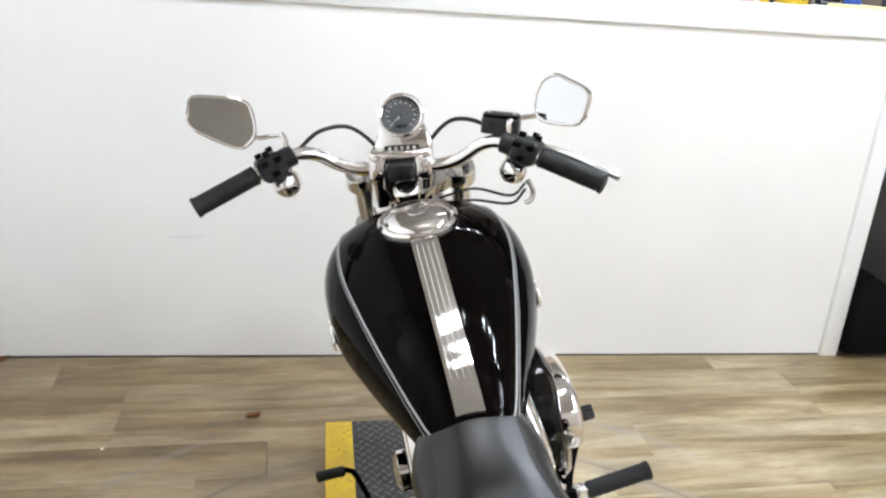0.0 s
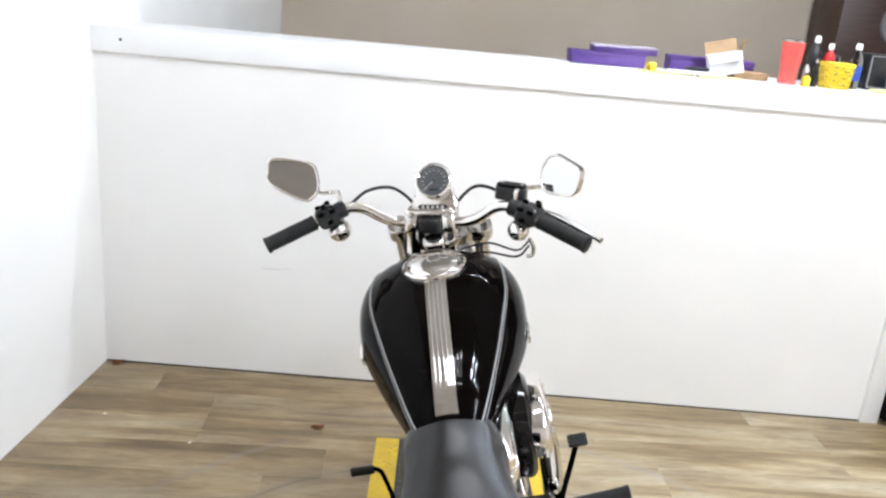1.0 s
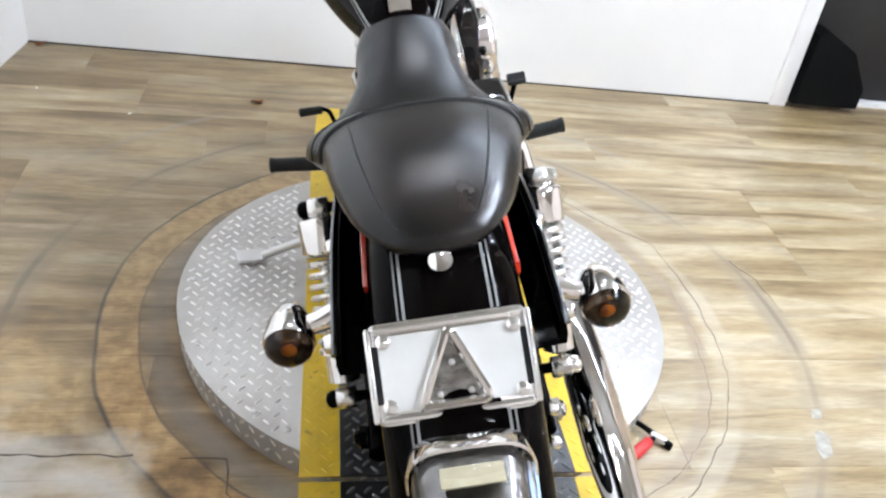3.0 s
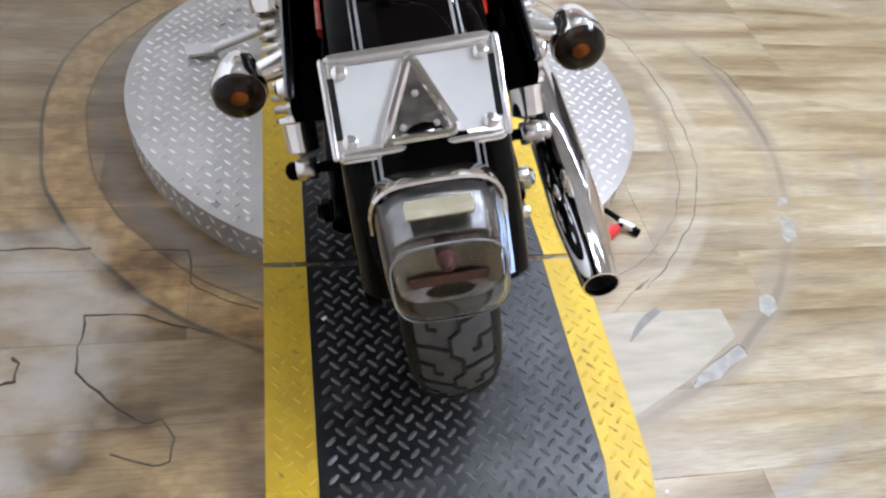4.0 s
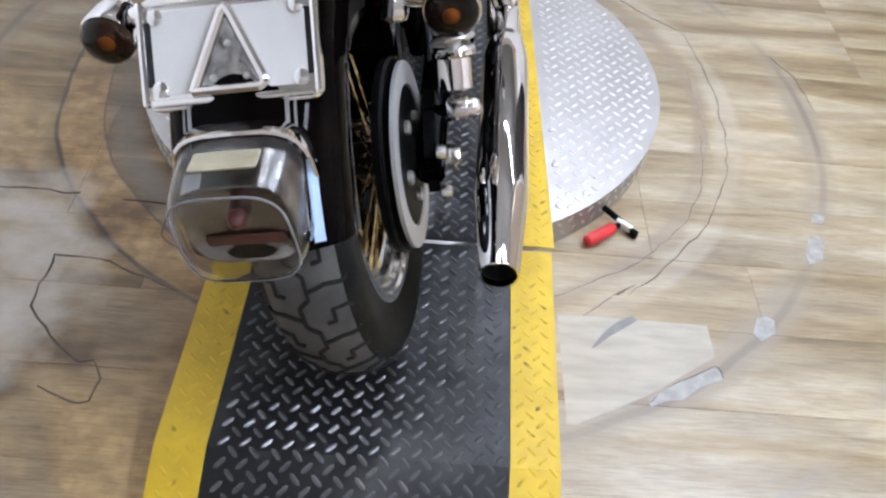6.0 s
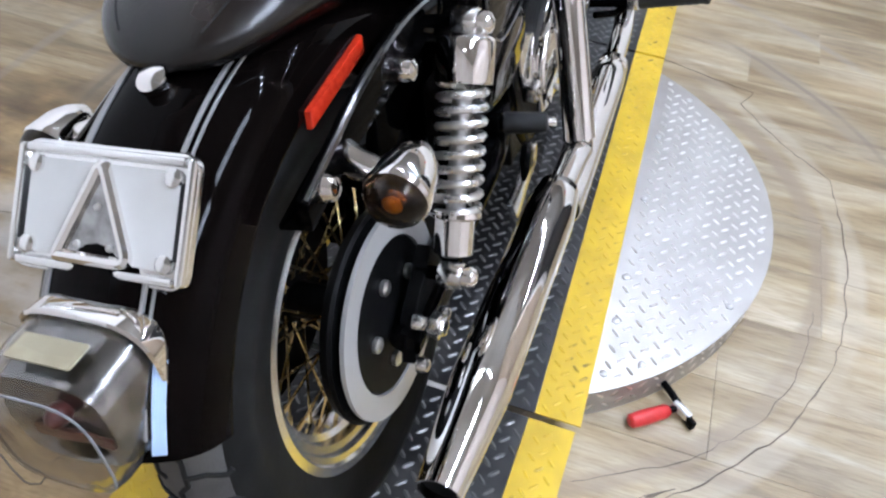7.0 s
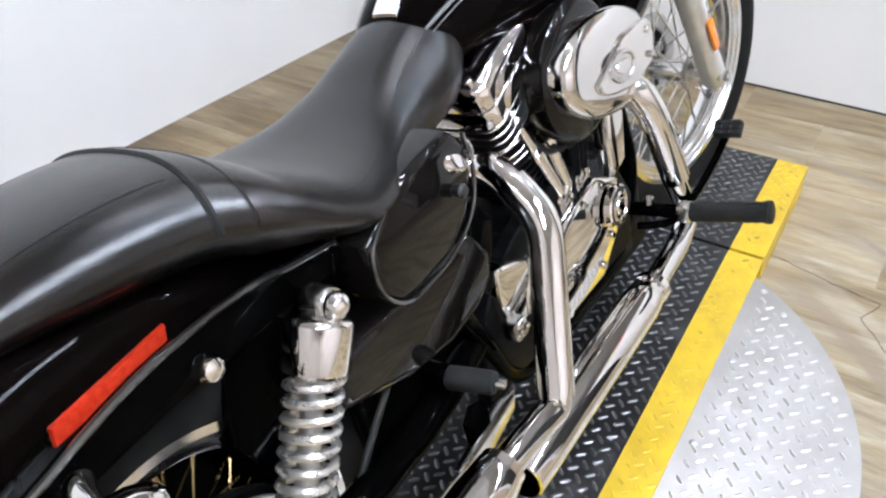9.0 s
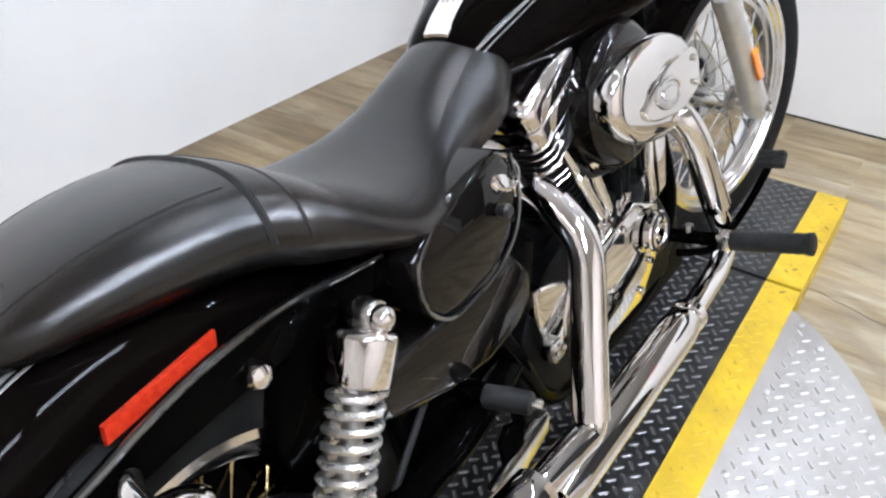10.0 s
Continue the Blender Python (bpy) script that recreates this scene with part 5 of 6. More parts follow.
    sfork("mirror_glass", slab([(x * 0.97, y * 0.97) for x, y in ol], 0.0012, mm), MIRROR, mir, "mirror glass")
    base = perch + Vector((0, 0.002, 0.018))
    back = mm @ Vector((-s * 0.016, -0.006, -0.020))
    edge = mm @ Vector((-s * 0.060, -0.030, -0.024))
    path = smooth_path([base, base + Vector((s * 0.004, 0.006, 0.024)), base.lerp(edge, 0.5) + Vector((0, 0.004, 0.012)), edge, back])
    sfork("mirror_stem", tube(path, 0.0055, 10), CHROME, mir)
    # front signals under the bar
    body_at = perch + Vector((s * 0.006, 0.010, -0.052))
    sig = sfork("front_turn_signal", lathe([(-0.028, 0.004), (-0.026, 0.016), (-0.015, 0.024), (0.002, 0.028), (0.022, 0.026), (0.040, 0.018), (0.050, 0.004)], body_at, (0, -1, 0.1), 20), CHROME, label="chrome bullet front turn signal")
    sfork("stalk", tube([perch + Vector((0, 0.004, -0.01)), body_at], 0.008, 10), CHROME, sig)
    # cables
    path = smooth_path([perch + Vector((-s * 0.01, 0.03, 0.0)), perch + Vector((-s * 0.06, 0.06, 0.034)), BAR_C + Vector((s * 0.09, 0.06, 0.066)), BAR_C + Vector((s * 0.035, 0.07, -0.02)), BAR_C + Vector((s * 0.03, 0.03, -0.20))])
    sfork("control_cable", tube(path, 0.0042, 8), RUBBER, label="black control cable")
# throttle cables below the right side, looping
for k in (0, 1):
    c = BAR_C + Vector((0.20, -0.04, 0.02 - 0.012 * k))
    path = smooth_path([c + Vector((0.04, 0, -0.055)), c + Vector((0.01, -0.002, -0.078 - 0.004 * k)), c + Vector((-0.06, 0.03, -0.070 - 0.012 * k)), c + Vector((-0.13, 0.06, -0.095))])
    sfork("throttle_cable", tube(path, 0.0026, 6), RUBBER)
c = BAR_C + Vector((0.242, -0.060, -0.022))
path = smooth_path([c, c + Vector((0.010, -0.004, -0.022)), c + Vector((0.006, -0.006, -0.040)), c + Vector((-0.006, -0.004, -0.044))])
sfork("cable_elbow", tube(path, 0.0045, 8), CHROME_DULL)
# brake fluid reservoir on the right
rc = BAR_C + Vector((0.200, -0.012, 0.084))
fr = basis(rc, (0.95, -0.25, -0.1), (0.2, 1, -0.05))
res = sfork("brake_reservoir", slab(round_rect(0.074, 0.050, 0.018), 0.030, fr @ pose(0, 0, -0.024), 0.005, segs=3), PLASTIC, label="black brake fluid reservoir")
sfork("reservoir_lid", slab(round_rect(0.070, 0.046, 0.016), 0.006, fr @ pose(0, 0, 0.0065), 0.003), CAST, res)
for u in (-0.024, 0.024):
    sfork("lid_screw", lathe([(0, 0.0035), (0.0015, 0.003)], fr @ Vector((u, 0, 0.0125)), fr.to_3x3() @ Vector((0, 0, 1)), 8), STEEL, res)

# instrument
SP = top_mid + Vector((-0.008, 0.008, 0.105))
SN = Vector((0, -0.86, 0.52)).normalized()
SM = basis(SP, (1, 0, 0), Vector((0, 0.52, 0.86)))
speedo = sfork("speedometer", lathe([(-0.060, 0.020), (-0.055, 0.032), (-0.035, 0.040), (-0.004, 0.0435), (0.003, 0.0460), (0.007, 0.0450), (0.009, 0.0420), (0.007, 0.0385), (0.001, 0.0378)], SP, SN, 40), CHROME, label="round chrome speedometer with a dark dial")
sfork("dial", lathe([(0.0012, 0.0380), (0.0018, 0.0376)], SP, SN, 40), DIAL, speedo, "dark dial with pale marks")
bm = bmesh.new()
for k in range(25):
    a = radians(225 - 270 * k / 24)
    major = k % 2 == 0
    slab(round_rect(0.0055 if major else 0.003, 0.0010, 0.0003, 1), 0.0004, SM @ pose(0.0330 * math.cos(a), 0.0330 * math.sin(a), 0.0020) @ pose(0, 0, 0, 0, 0, math.degrees(a)), bm=bm)
tagged(sfork("dial_mark", bm, INK, speedo), kind="stuff")
bm = bmesh.new()
for k in range(13):
    a = radians(225 - 270 * k / 12)
    slab(round_rect(0.0042, 0.0026, 0.0004, 1), 0.0004, SM @ pose(0.0268 * math.cos(a), 0.0268 * math.sin(a), 0.0020), bm=bm)
tagged(sfork("dial_figure", bm, INK, speedo), kind="stuff")
sfork("odometer_window", slab(round_rect(0.022, 0.007, 0.001), 0.0006, SM @ pose(0, -0.022, 0.0019)), PLASTIC, speedo)
sfork("needle", slab([(-0.004, -0.0012), (0.030, -0.0004), (0.030, 0.0004), (-0.004, 0.0012)], 0.0008, SM @ pose(0, 0, 0.0030, 0, 0, 222)), INK, speedo, "pale needle")
sfork("needle_hub", lathe([(0.0018, 0.004), (0.0045, 0.0035)], SP, SN, 16), PLASTIC, speedo)
glass = sfork("glass", lathe([(0.0052, 0.0384), (0.0060, 0.037)], SP, SN, 32), GLASS, speedo)
glass.visible_shadow = False
vis = slab([(-0.060, -0.050), (0.060, -0.050), (0.058, -0.010), (0.044, 0.028), (-0.044, 0.028), (-0.058, -0.010)], 0.030, basis(SP + Vector((0, 0.020, -0.052)), (1, 0, 0), Vector((0, 0.35, 1))), 0.010, segs=3)
sfork("speedometer_bracket", vis, CHROME, label="chrome bracket and riser cover under the dial")
sfork("indicator_strip", slab(round_rect(0.070, 0.011, 0.004), 0.006, basis(SP + Vector((-0.002, -0.020, -0.060)), (1, 0, 0), Vector((0, 0.45, 1)))), PLASTIC, label="black strip of warning lamps")
for i in range(5):
    sfork("warning_lamp", lathe([(0.006, 0.0035), (0.0072, 0.003)], SP + Vector((-0.026 + 0.012 * i, -0.020, -0.060)), Vector((0, -1, 0.45)), 8), STEEL)
sfork("clamp_cover", box(BAR_C + Vector((0, -0.006, -0.004)), (0.052, 0.05, 0.036), 0.008, 3), PLASTIC)
sfork("warning_cover", box(BAR_C + Vector((0, 0.014, 0.024)), (0.125, 0.05, 0.020), 0.008, 3), CHROME)

# ---- engine ----
CRANK = Vector((0, 0.79, 0.385))


def plate_x(outline, x0, x1, mat, name, bevel=0.006, label="", parent=None):
    """A slab in the y-z plane from x0 to x1."""
    m = basis((x0, 0, 0), (0, 1, 0), (0, 0, 1))
    return part(name, slab(outline, x1 - x0, m, bevel, segs=3), mat, parent or bike, label)


engine = part("crankcase", box((0, 0.78, 0.32), (0.20, 0.36, 0.24), 0.03, 3), CAST, bike, "black engine crankcase")
plate_x([(0.44, 0.22), (0.97, 0.20), (1.0, 0.30), (0.93, 0.42), (0.80, 0.46), (0.66, 0.47), (0.52, 0.42), (0.45, 0.34)], 0.085, 0.112, CAST, "gear_case", label="black cast gear case", parent=engine)
plate_x([(0.585, 0.245), (0.80, 0.235), (0.89, 0.30), (0.90, 0.39), (0.82, 0.43), (0.70, 0.41), (0.63, 0.375), (0.590, 0.33)], 0.112, 0.140, CHROME, "cam_cover", 0.010, "polished chrome cam cover", engine)
plate_x([(0.508, 0.340), (0.520, 0.326), (0.545, 0.318), (0.572, 0.312), (0.590, 0.345), (0.598, 0.380), (0.590, 0.410), (0.560, 0.424), (0.530, 0.436), (0.506, 0.440), (0.502, 0.400)], 0.09, 0.126, CHROME, "sprocket_cover", 0.006, "polished chrome sprocket cover", engine)
TIM = Vector((0.144, 0.858, 0.354))
part("timer_cover", lathe([(0.0, 0.040), (0.012, 0.040), (0.015, 0.037), (0.013, 0.033), (0.016, 0.030), (0.017, 0.024), (0.014, 0.022), (0.014, 0.016), (0.017, 0.014), (0.018, 0.004)], TIM, (1, 0, 0), 36), CHROME, engine, "round ringed chrome timer cover")
part("timer_ring", hoop([(0.014, 0.036), (0.0162, 0.036), (0.0162, 0.031), (0.014, 0.031)], TIM, seg=36), PLASTIC, engine)
for y, z in ((0.605, 0.262), (0.66, 0.255), (0.80, 0.262), (0.845, 0.30), (0.606, 0.33), (0.66, 0.378), (0.76, 0.41)):
    bolt((0.138, y, z), (1, 0, 0), 0.0075, 0.007, CHROME, engine, False)
for sgn, nm in ((-1, "rear"), (1, "front")):
    ang = radians(22.5) * sgn
    ax = Vector((0, math.sin(ang), math.cos(ang)))
    f = Vector((0, math.cos(ang), -math.sin(ang)))
    base = CRANK + ax * (0.098 if sgn < 0 else 0.06) + Vector((0.010 if sgn < 0 else 0.0, 0, 0))
    m = basis(base, (1, 0, 0), f)        # u across, v fore-aft, w up the bore (or down)
    if (m.to_3x3() @ Vector((0, 0, 1))).dot(ax) < 0:
        m = basis(base, (1, 0, 0), -f)
    cyl = part("cylinder", slab(round_rect(0.13, 0.12, 0.05), 0.135, m), CAST, engine, "black finned cylinder")
    for k in range(10):
        wdt = 0.186 if k < 8 else 0.176
        part("fin", slab(round_rect(wdt, wdt * 0.86, 0.055), 0.0030, m @ pose(0, 0, 0.015 + 0.0125 * k), 0.0008, segs=1), CHROME_DULL if k > 5 and sgn < 0 else CAST, cyl)
    head = part("cylinder_head", slab(round_rect(0.17, 0.145, 0.03), 0.062, m @ pose(0, 0, 0.138), 0.004), CAST, engine, "black cylinder head")
    for k in range(4):
        part("fin", slab(round_rect(0.205, 0.172, 0.03), 0.0032, m @ pose(0, 0, 0.143 + 0.0145 * k), 0.0008, segs=1), CHROME_DULL, head)
    rb = part("rocker_box", slab(round_rect(0.222, 0.180, 0.024), 0.030, m @ pose(0, 0, 0.202), 0.004), CHROME, engine, "chrome rocker box")
    part("rocker_cover", slab(round_rect(0.216, 0.174, 0.026), 0.040, m @ pose(0, 0, 0.2325), 0.020, segs=4), CHROME, rb)
    for u in (-0.085, 0.085):
        for v in (-0.07, 0.07):
            part("bolt", lathe([(0, 0.007), (0.010, 0.007), (0.012, 0.005)], m @ Vector((u, v, 0.2705)), ax, 8), CHROME_DULL, rb)
    # push rod tubes on the right
    for k, v in enumerate((-0.022, 0.022)):
        a = CRANK + Vector((0.106, sgn * 0.030 + v * 0.6, 0.055))
        b = m @ Vector((0.088, 0, 0.205)) + f * (v * 1.3)
        t = part("push_rod_tube", tube([a, a.lerp(b, 0.42), a.lerp(b, 0.43), b], [0.0125, 0.0125, 0.0095, 0.0095], 14), CHROME if sgn < 0 else CAST, engine)
        part("collar", lathe([(-0.008, 0.0155), (0.008, 0.0155)], a.lerp(b, 0.42), (b - a), 14), CHROME if sgn < 0 else CAST, t)
    part("tappet_block", box(CRANK + Vector((0.098, sgn * 0.034, 0.045)), (0.035, 0.055, 0.030), 0.006, 2, turn=Matrix.Rotation(-ang, 4, "X")), CHROME, engine)
part("spark_plug_boot", tube(smooth_path([(0.085, 0.665, 0.60), (0.110, 0.675, 0.61), (0.11, 0.70, 0.66), (0.07, 0.74, 0.70)]), 0.008, 10), RUBBER, engine)

part("lower_frame_cover", box((0.0, 0.93, 0.165), (0.17, 0.36, 0.09), 0.02, 3), CAST, engine, "black lower engine cover")
part("voltage_regulator", box((0.0, 1.115, 0.245), (0.13, 0.035, 0.12), 0.010, 2), CAST, engine, "black regulator ahead of the engine")
for k in range(6):
    part("regulator_fin", box((-0.05 + 0.02 * k, 1.140, 0.245), (0.005, 0.02, 0.11), 0.002, 1), CAST, engine)
part("engine_mount", box((0.0, 0.975, 0.47), (0.10, 0.05, 0.16), 0.012, 3), CAST, engine)
part("horn", lathe([(0, 0.030), (0.006, 0.042), (0.022, 0.042), (0.030, 0.030), (0.034, 0.010)], (0.075, 0.93, 0.50), (1, 0.2, 0), 28), CAST, engine, "black horn between the cylinders")
part("ignition_coil", box((0.070, 0.74, 0.535), (0.05, 0.085, 0.075), 0.012, 3), PLASTIC, engine, "black coil under the air cleaner")
for k in range(3):
    part("vacuum_hose", tube(smooth_path([(0.100, 0.70 + 0.03 * k, 0.56), (0.118, 0.72 + 0.03 * k, 0.53 - 0.01 * k), (0.108, 0.78 + 0.03 * k, 0.515), (0.08, 0.84, 0.53)]), 0.005, 8), RUBBER, engine)

# air cleaner
AC = Vector((-0.028, 0.790, 0.640))


def drum(levels, name, mat, label="", parent=None):
    """A round drum along x about AC: x, radius, and the shift of its middle."""
    bm = bmesh.new()
    turns = [2 * math.pi * i / 48 for i in range(48)]
    rings(bm, [[AC + Vector((x, r * math.cos(a) + dy, r * math.sin(a) + dz)) for a in turns] for x, r, dy, dz in levels])
    return part(name, bm, mat, parent or bike, label)


ac = drum([(0.085, 0.104, 0.02, -0.005), (0.10, 0.109, 0.02, -0.005), (0.135, 0.109, 0.02, -0.005), (0.140, 0.105, 0.02, -0.005)], "air_cleaner", GLOSS_TANK, "round black air cleaner with an oval chrome cover")
part("filter_band", hoop([(0.141, 0.107), (0.160, 0.107), (0.160, 0.095), (0.141, 0.095)], AC + Vector((0, 0.014, -0.004)), seg=48), RUBBER, ac)
drum([(0.148, 0.111, 0, 0), (0.172, 0.115, 0, 0), (0.182, 0.114, 0, 0), (0.190, 0.106, 0, 0), (0.193, 0.099, 0, 0)], "cover_base", GLOSS_TANK, "gloss black cover base", ac)


def oval_stack(levels, name, mat, label="", parent=None, turn=-0.20, p=0.86):
    """Rounded ovals in the y-z plane: x, half length, half height, and where the middle lies."""
    c, w = math.cos(turn), math.sin(turn)
    loops = []
    for x, a, b, y0, z0 in levels:
        ring_ = []
        for k in range(56):
            t = 2 * math.pi * k / 56
            y, z = a * math.copysign(abs(math.cos(t)) ** p, math.cos(t)), b * math.copysign(abs(math.sin(t)) ** p, math.sin(t))
            z *= 1.0 + 0.10 * y / a
            ring_.append((x, y0 + y * c - z * w, z0 + y * w + z * c))
        loops.append(ring_)
    return part(name, rings(bmesh.new(), loops), mat, parent or bike, label)


CY, CZ = 0.822, 0.636
cover = oval_stack([(0.150, 0.128, 0.070, CY, CZ), (0.156, 0.140, 0.078, CY, CZ), (0.182, 0.146, 0.083, CY, CZ), (0.190, 0.143, 0.081, CY, CZ), (0.196, 0.134, 0.074, CY, CZ), (0.1985, 0.120, 0.064, CY, CZ), (0.200, 0.06, 0.03, CY, CZ)], "chrome_cover", CHROME, "chrome oval cover with a raised panel", ac)
panel = rounded([(0.752, 0.655, 0), (0.755, 0.612, 0), (0.790, 0.596, 0), (0.880, 0.578, 0), (0.955, 0.592, 0), (0.962, 0.640, 0), (0.945, 0.668, 0), (0.860, 0.668, 0), (0.752, 0.655, 0)], 0.016, 4)
panel = [(q.x, q.y) for q in panel[1:-1]]
part("raised_panel", slab(panel, 0.008, basis((0.1985, 0, 0), (0, 1, 0), (0, 0, 1)), 0.0035, segs=3), CHROME, cover, "raised chrome panel")
oval_stack([(0.2064, 0.046, 0.027, 0.832, 0.628), (0.2105, 0.044, 0.025, 0.832, 0.628), (0.2110, 0.039, 0.021, 0.832, 0.628), (0.2085, 0.036, 0.018, 0.832, 0.628)], "medallion", CHROME_DULL, "plain oval medallion", cover, p=1.0)
oval_stack([(0.2086, 0.026, 0.012, 0.832, 0.628), (0.2112, 0.024, 0.0105, 0.832, 0.628), (0.2118, 0.016, 0.006, 0.832, 0.628)], "medallion_boss", CHROME, "", cover, p=1.0)
for y, z in ((0.935, 0.650), (0.942, 0.605)):
    part("screw", lathe([(0, 0.006), (0.003, 0.006), (0.005, 0.004)], (0.2064, y, z), (1, 0, 0), 12), CHROME_DULL, cover)
part("intake", tube(rounded([(0.02, 0.78, 0.66), (0.06, 0.78, 0.665), (0.09, 0.76, 0.665)], 0.03), 0.03, 16), CAST, bike)
part("carburettor", box((0.03, 0.785, 0.66), (0.08, 0.07, 0.09), 0.015, 3), CAST, bike)
part("breather_bracket", plate := slab([(0.88, 0.40), (0.93, 0.41), (0.945, 0.50), (0.93, 0.555), (0.89, 0.54), (0.875, 0.47)], 0.03, basis((0.115, 0, 0), (0, 1, 0), (0, 0, 1)), 0.010, segs=3), CHROME, bike, "chrome bracket on the front cylinder")
part("horn_cover", lathe([(0, 0.02), (0.004, 0.036), (0.02, 0.036), (0.028, 0.024), (0.030, 0.004)], (-0.10, 0.78, 0.58), (-1, 0, 0), 24), CHROME, bike)

# ---- exhaust ----
ex = part("exhaust_front", tube(rounded([(0.085, 0.915, 0.560), (0.165, 0.905, 0.560), (0.200, 0.920, 0.520), (0.206, 0.985, 0.345), (0.208, 1.035, 0.245), (0.212, 0.97, 0.215), (0.219, 0.80, 0.214), (0.226, 0.42, 0.228)], 0.05, 8), 0.0215, 18), CHROME, bike, "chrome front exhaust pipe with a heat shield")
part("heat_shield", tube(rounded([(0.130, 0.902, 0.566), (0.190, 0.905, 0.562), (0.204, 0.925, 0.510), (0.211, 0.985, 0.350)], 0.04, 6), 0.0262, 18), CHROME, ex)
part("clamp", lathe([(-0.010, 0.0300), (-0.008, 0.0325), (0.008, 0.0325), (0.010, 0.0300)], (0.219, 0.815, 0.2145), (0, -1, 0.02), 24), CHROME, ex)
sh = bmesh.new()
axis_d = Vector((0.014, -0.50, 0.022)).normalized()
o = Vector((0.219, 0.805, 0.215))
prof = [(0.0, 0.026), (0.015, 0.0335), (0.05, 0.0355), (0.44, 0.0355), (0.485, 0.0345), (0.486, 0.0315), (0.30, 0.031), (0.30, 0.010)]
part("lower_heat_shield", lathe(prof, o, axis_d, 28, True, sh), CHROME, ex, "long chrome lower heat shield with an open end")
ey = part("exhaust_rear", tube(rounded([(0.070, 0.585, 0.575), (0.125, 0.560, 0.588), (0.200, 0.548, 0.515), (0.242, 0.425, 0.280), (0.241, 0.385, 0.288), (0.240, 0.250, 0.302)], 0.05, 8), 0.0235, 18), CHROME, bike, "chrome rear exhaust pipe")
part("heat_shield", tube(rounded([(0.150, 0.556, 0.566), (0.200, 0.548, 0.515), (0.240, 0.433, 0.296)], 0.05, 8), 0.0272, 18), CHROME, ey)
mo = Vector((0.240, 0.275, 0.301))
md = (Vector((0.231, -0.255, 0.276)) - mo)
ml = md.length
muffler = part("muffler", lathe([(0.0, 0.028), (0.004, 0.0345), (0.02, 0.0375), (0.06, 0.041), (ml * 0.70, 0.041), (ml * 0.74, 0.040), (ml - 0.006, 0.0290), (ml, 0.0285), (ml, 0.0255), (ml - 0.05, 0.026), (ml - 0.16, 0.020), (ml - 0.16, 0.002)], mo, md, 36), CHROME, bike, "tapered chrome muffler")
part("bore", lathe([(ml - 0.060, 0.0253), (ml - 0.012, 0.0251), (ml - 0.011, 0.0247), (ml - 0.059, 0.0245)], mo, md, 24), GROOVE, muffler)
part("muffler_clamp", lathe([(-0.012, 0.0305), (-0.010, 0.0325), (0.008, 0.0325), (0.010, 0.0305)], mo, md, 24), CHROME, muffler)
part("muffler_bracket", slab([(0, 0), (0.05, 0), (0.05, 0.04), (0.02, 0.055), (0, 0.04)], 0.008, basis((0.175, 0.30, 0.30), (0, 1, 0), (0, 0, 1)), 0.002), FRAME, bike)

# ---- oil tank, covers, footrests ----
oil = plate_x([(0.236, 0.660), (0.240, 0.590), (0.262, 0.562), (0.300, 0.556), (0.370, 0.562), (0.425, 0.590), (0.452, 0.636), (0.450, 0.690), (0.425, 0.712), (0.36, 0.706), (0.29, 0.690)], 0.06, 0.172, GLOSS_TANK, "oil_tank", 0.014, "gloss black oil tank with a chrome cap")
part("oil_cap", lathe([(0, 0.028), (0.006, 0.031), (0.012, 0.030), (0.017, 0.024), (0.019, 0.008)], (0.152, 0.424, 0.674), (0.75, 0.30, 0.55), 24), CHROME, oil, "chrome oil cap")
part("cap_bail", tube([Vector((0.158, 0.430, 0.668)) + Vector((0.012 - 0.012 * math.sin(a), 0.028 * math.cos(a), 0.012 + 0.018 * math.sin(a))) for a in [math.pi * 2 * k / 20 for k in range(21)]], 0.0022, 6), CHROME, oil)
part("oil_tank_edge", tube(rounded([(0.168, 0.290, 0.682), (0.172, 0.236, 0.652), (0.173, 0.240, 0.588), (0.173, 0.275, 0.557), (0.173, 0.37, 0.560), (0.173, 0.43, 0.592), (0.172, 0.455, 0.640), (0.168, 0.452, 0.695)], 0.03), 0.0030, 8), LIP, oil)
plate_x([(0.155, 0.552), (0.25, 0.556), (0.44, 0.556), (0.478, 0.505), (0.470, 0.462), (0.425, 0.438), (0.355, 0.428), (0.265, 0.442), (0.150, 0.485)], 0.10, 0.152, GLOSS_TANK, "side_cover", 0.016, "gloss black side cover")
plate_x([(0.44, 0.44), (0.50, 0.47), (0.52, 0.53), (0.49, 0.57), (0.455, 0.55)], 0.09, 0.135, FRAME, "frame_gusset", 0.008)
part("oil_hose", tube(smooth_path([(0.10, 0.49, 0.42), (0.13, 0.47, 0.47), (0.12, 0.44, 0.52), (0.10, 0.40, 0.54)]), 0.0075, 10), RUBBER, bike)
part("oil_hose", tube(smooth_path([(0.09, 0.53, 0.45), (0.125, 0.505, 0.50), (0.11, 0.47, 0.56), (0.10, 0.44, 0.60)]), 0.0065, 10), RUBBER, bike)
part("cover_knob", lathe([(0, 0.008), (0.014, 0.010), (0.018, 0.007)], (0.172, 0.405, 0.640), (1, 0, 0), 12), PLASTIC, bike)
part("rear_brake_cylinder", box((0.138, 0.508, 0.338), (0.030, 0.034, 0.034), 0.007, 3), CHROME_DULL, bike)
for y in (0.499, 0.517):
    bolt((0.152, y, 0.340), (1, 0, 0), 0.0055, 0.006, CHROME, bike)
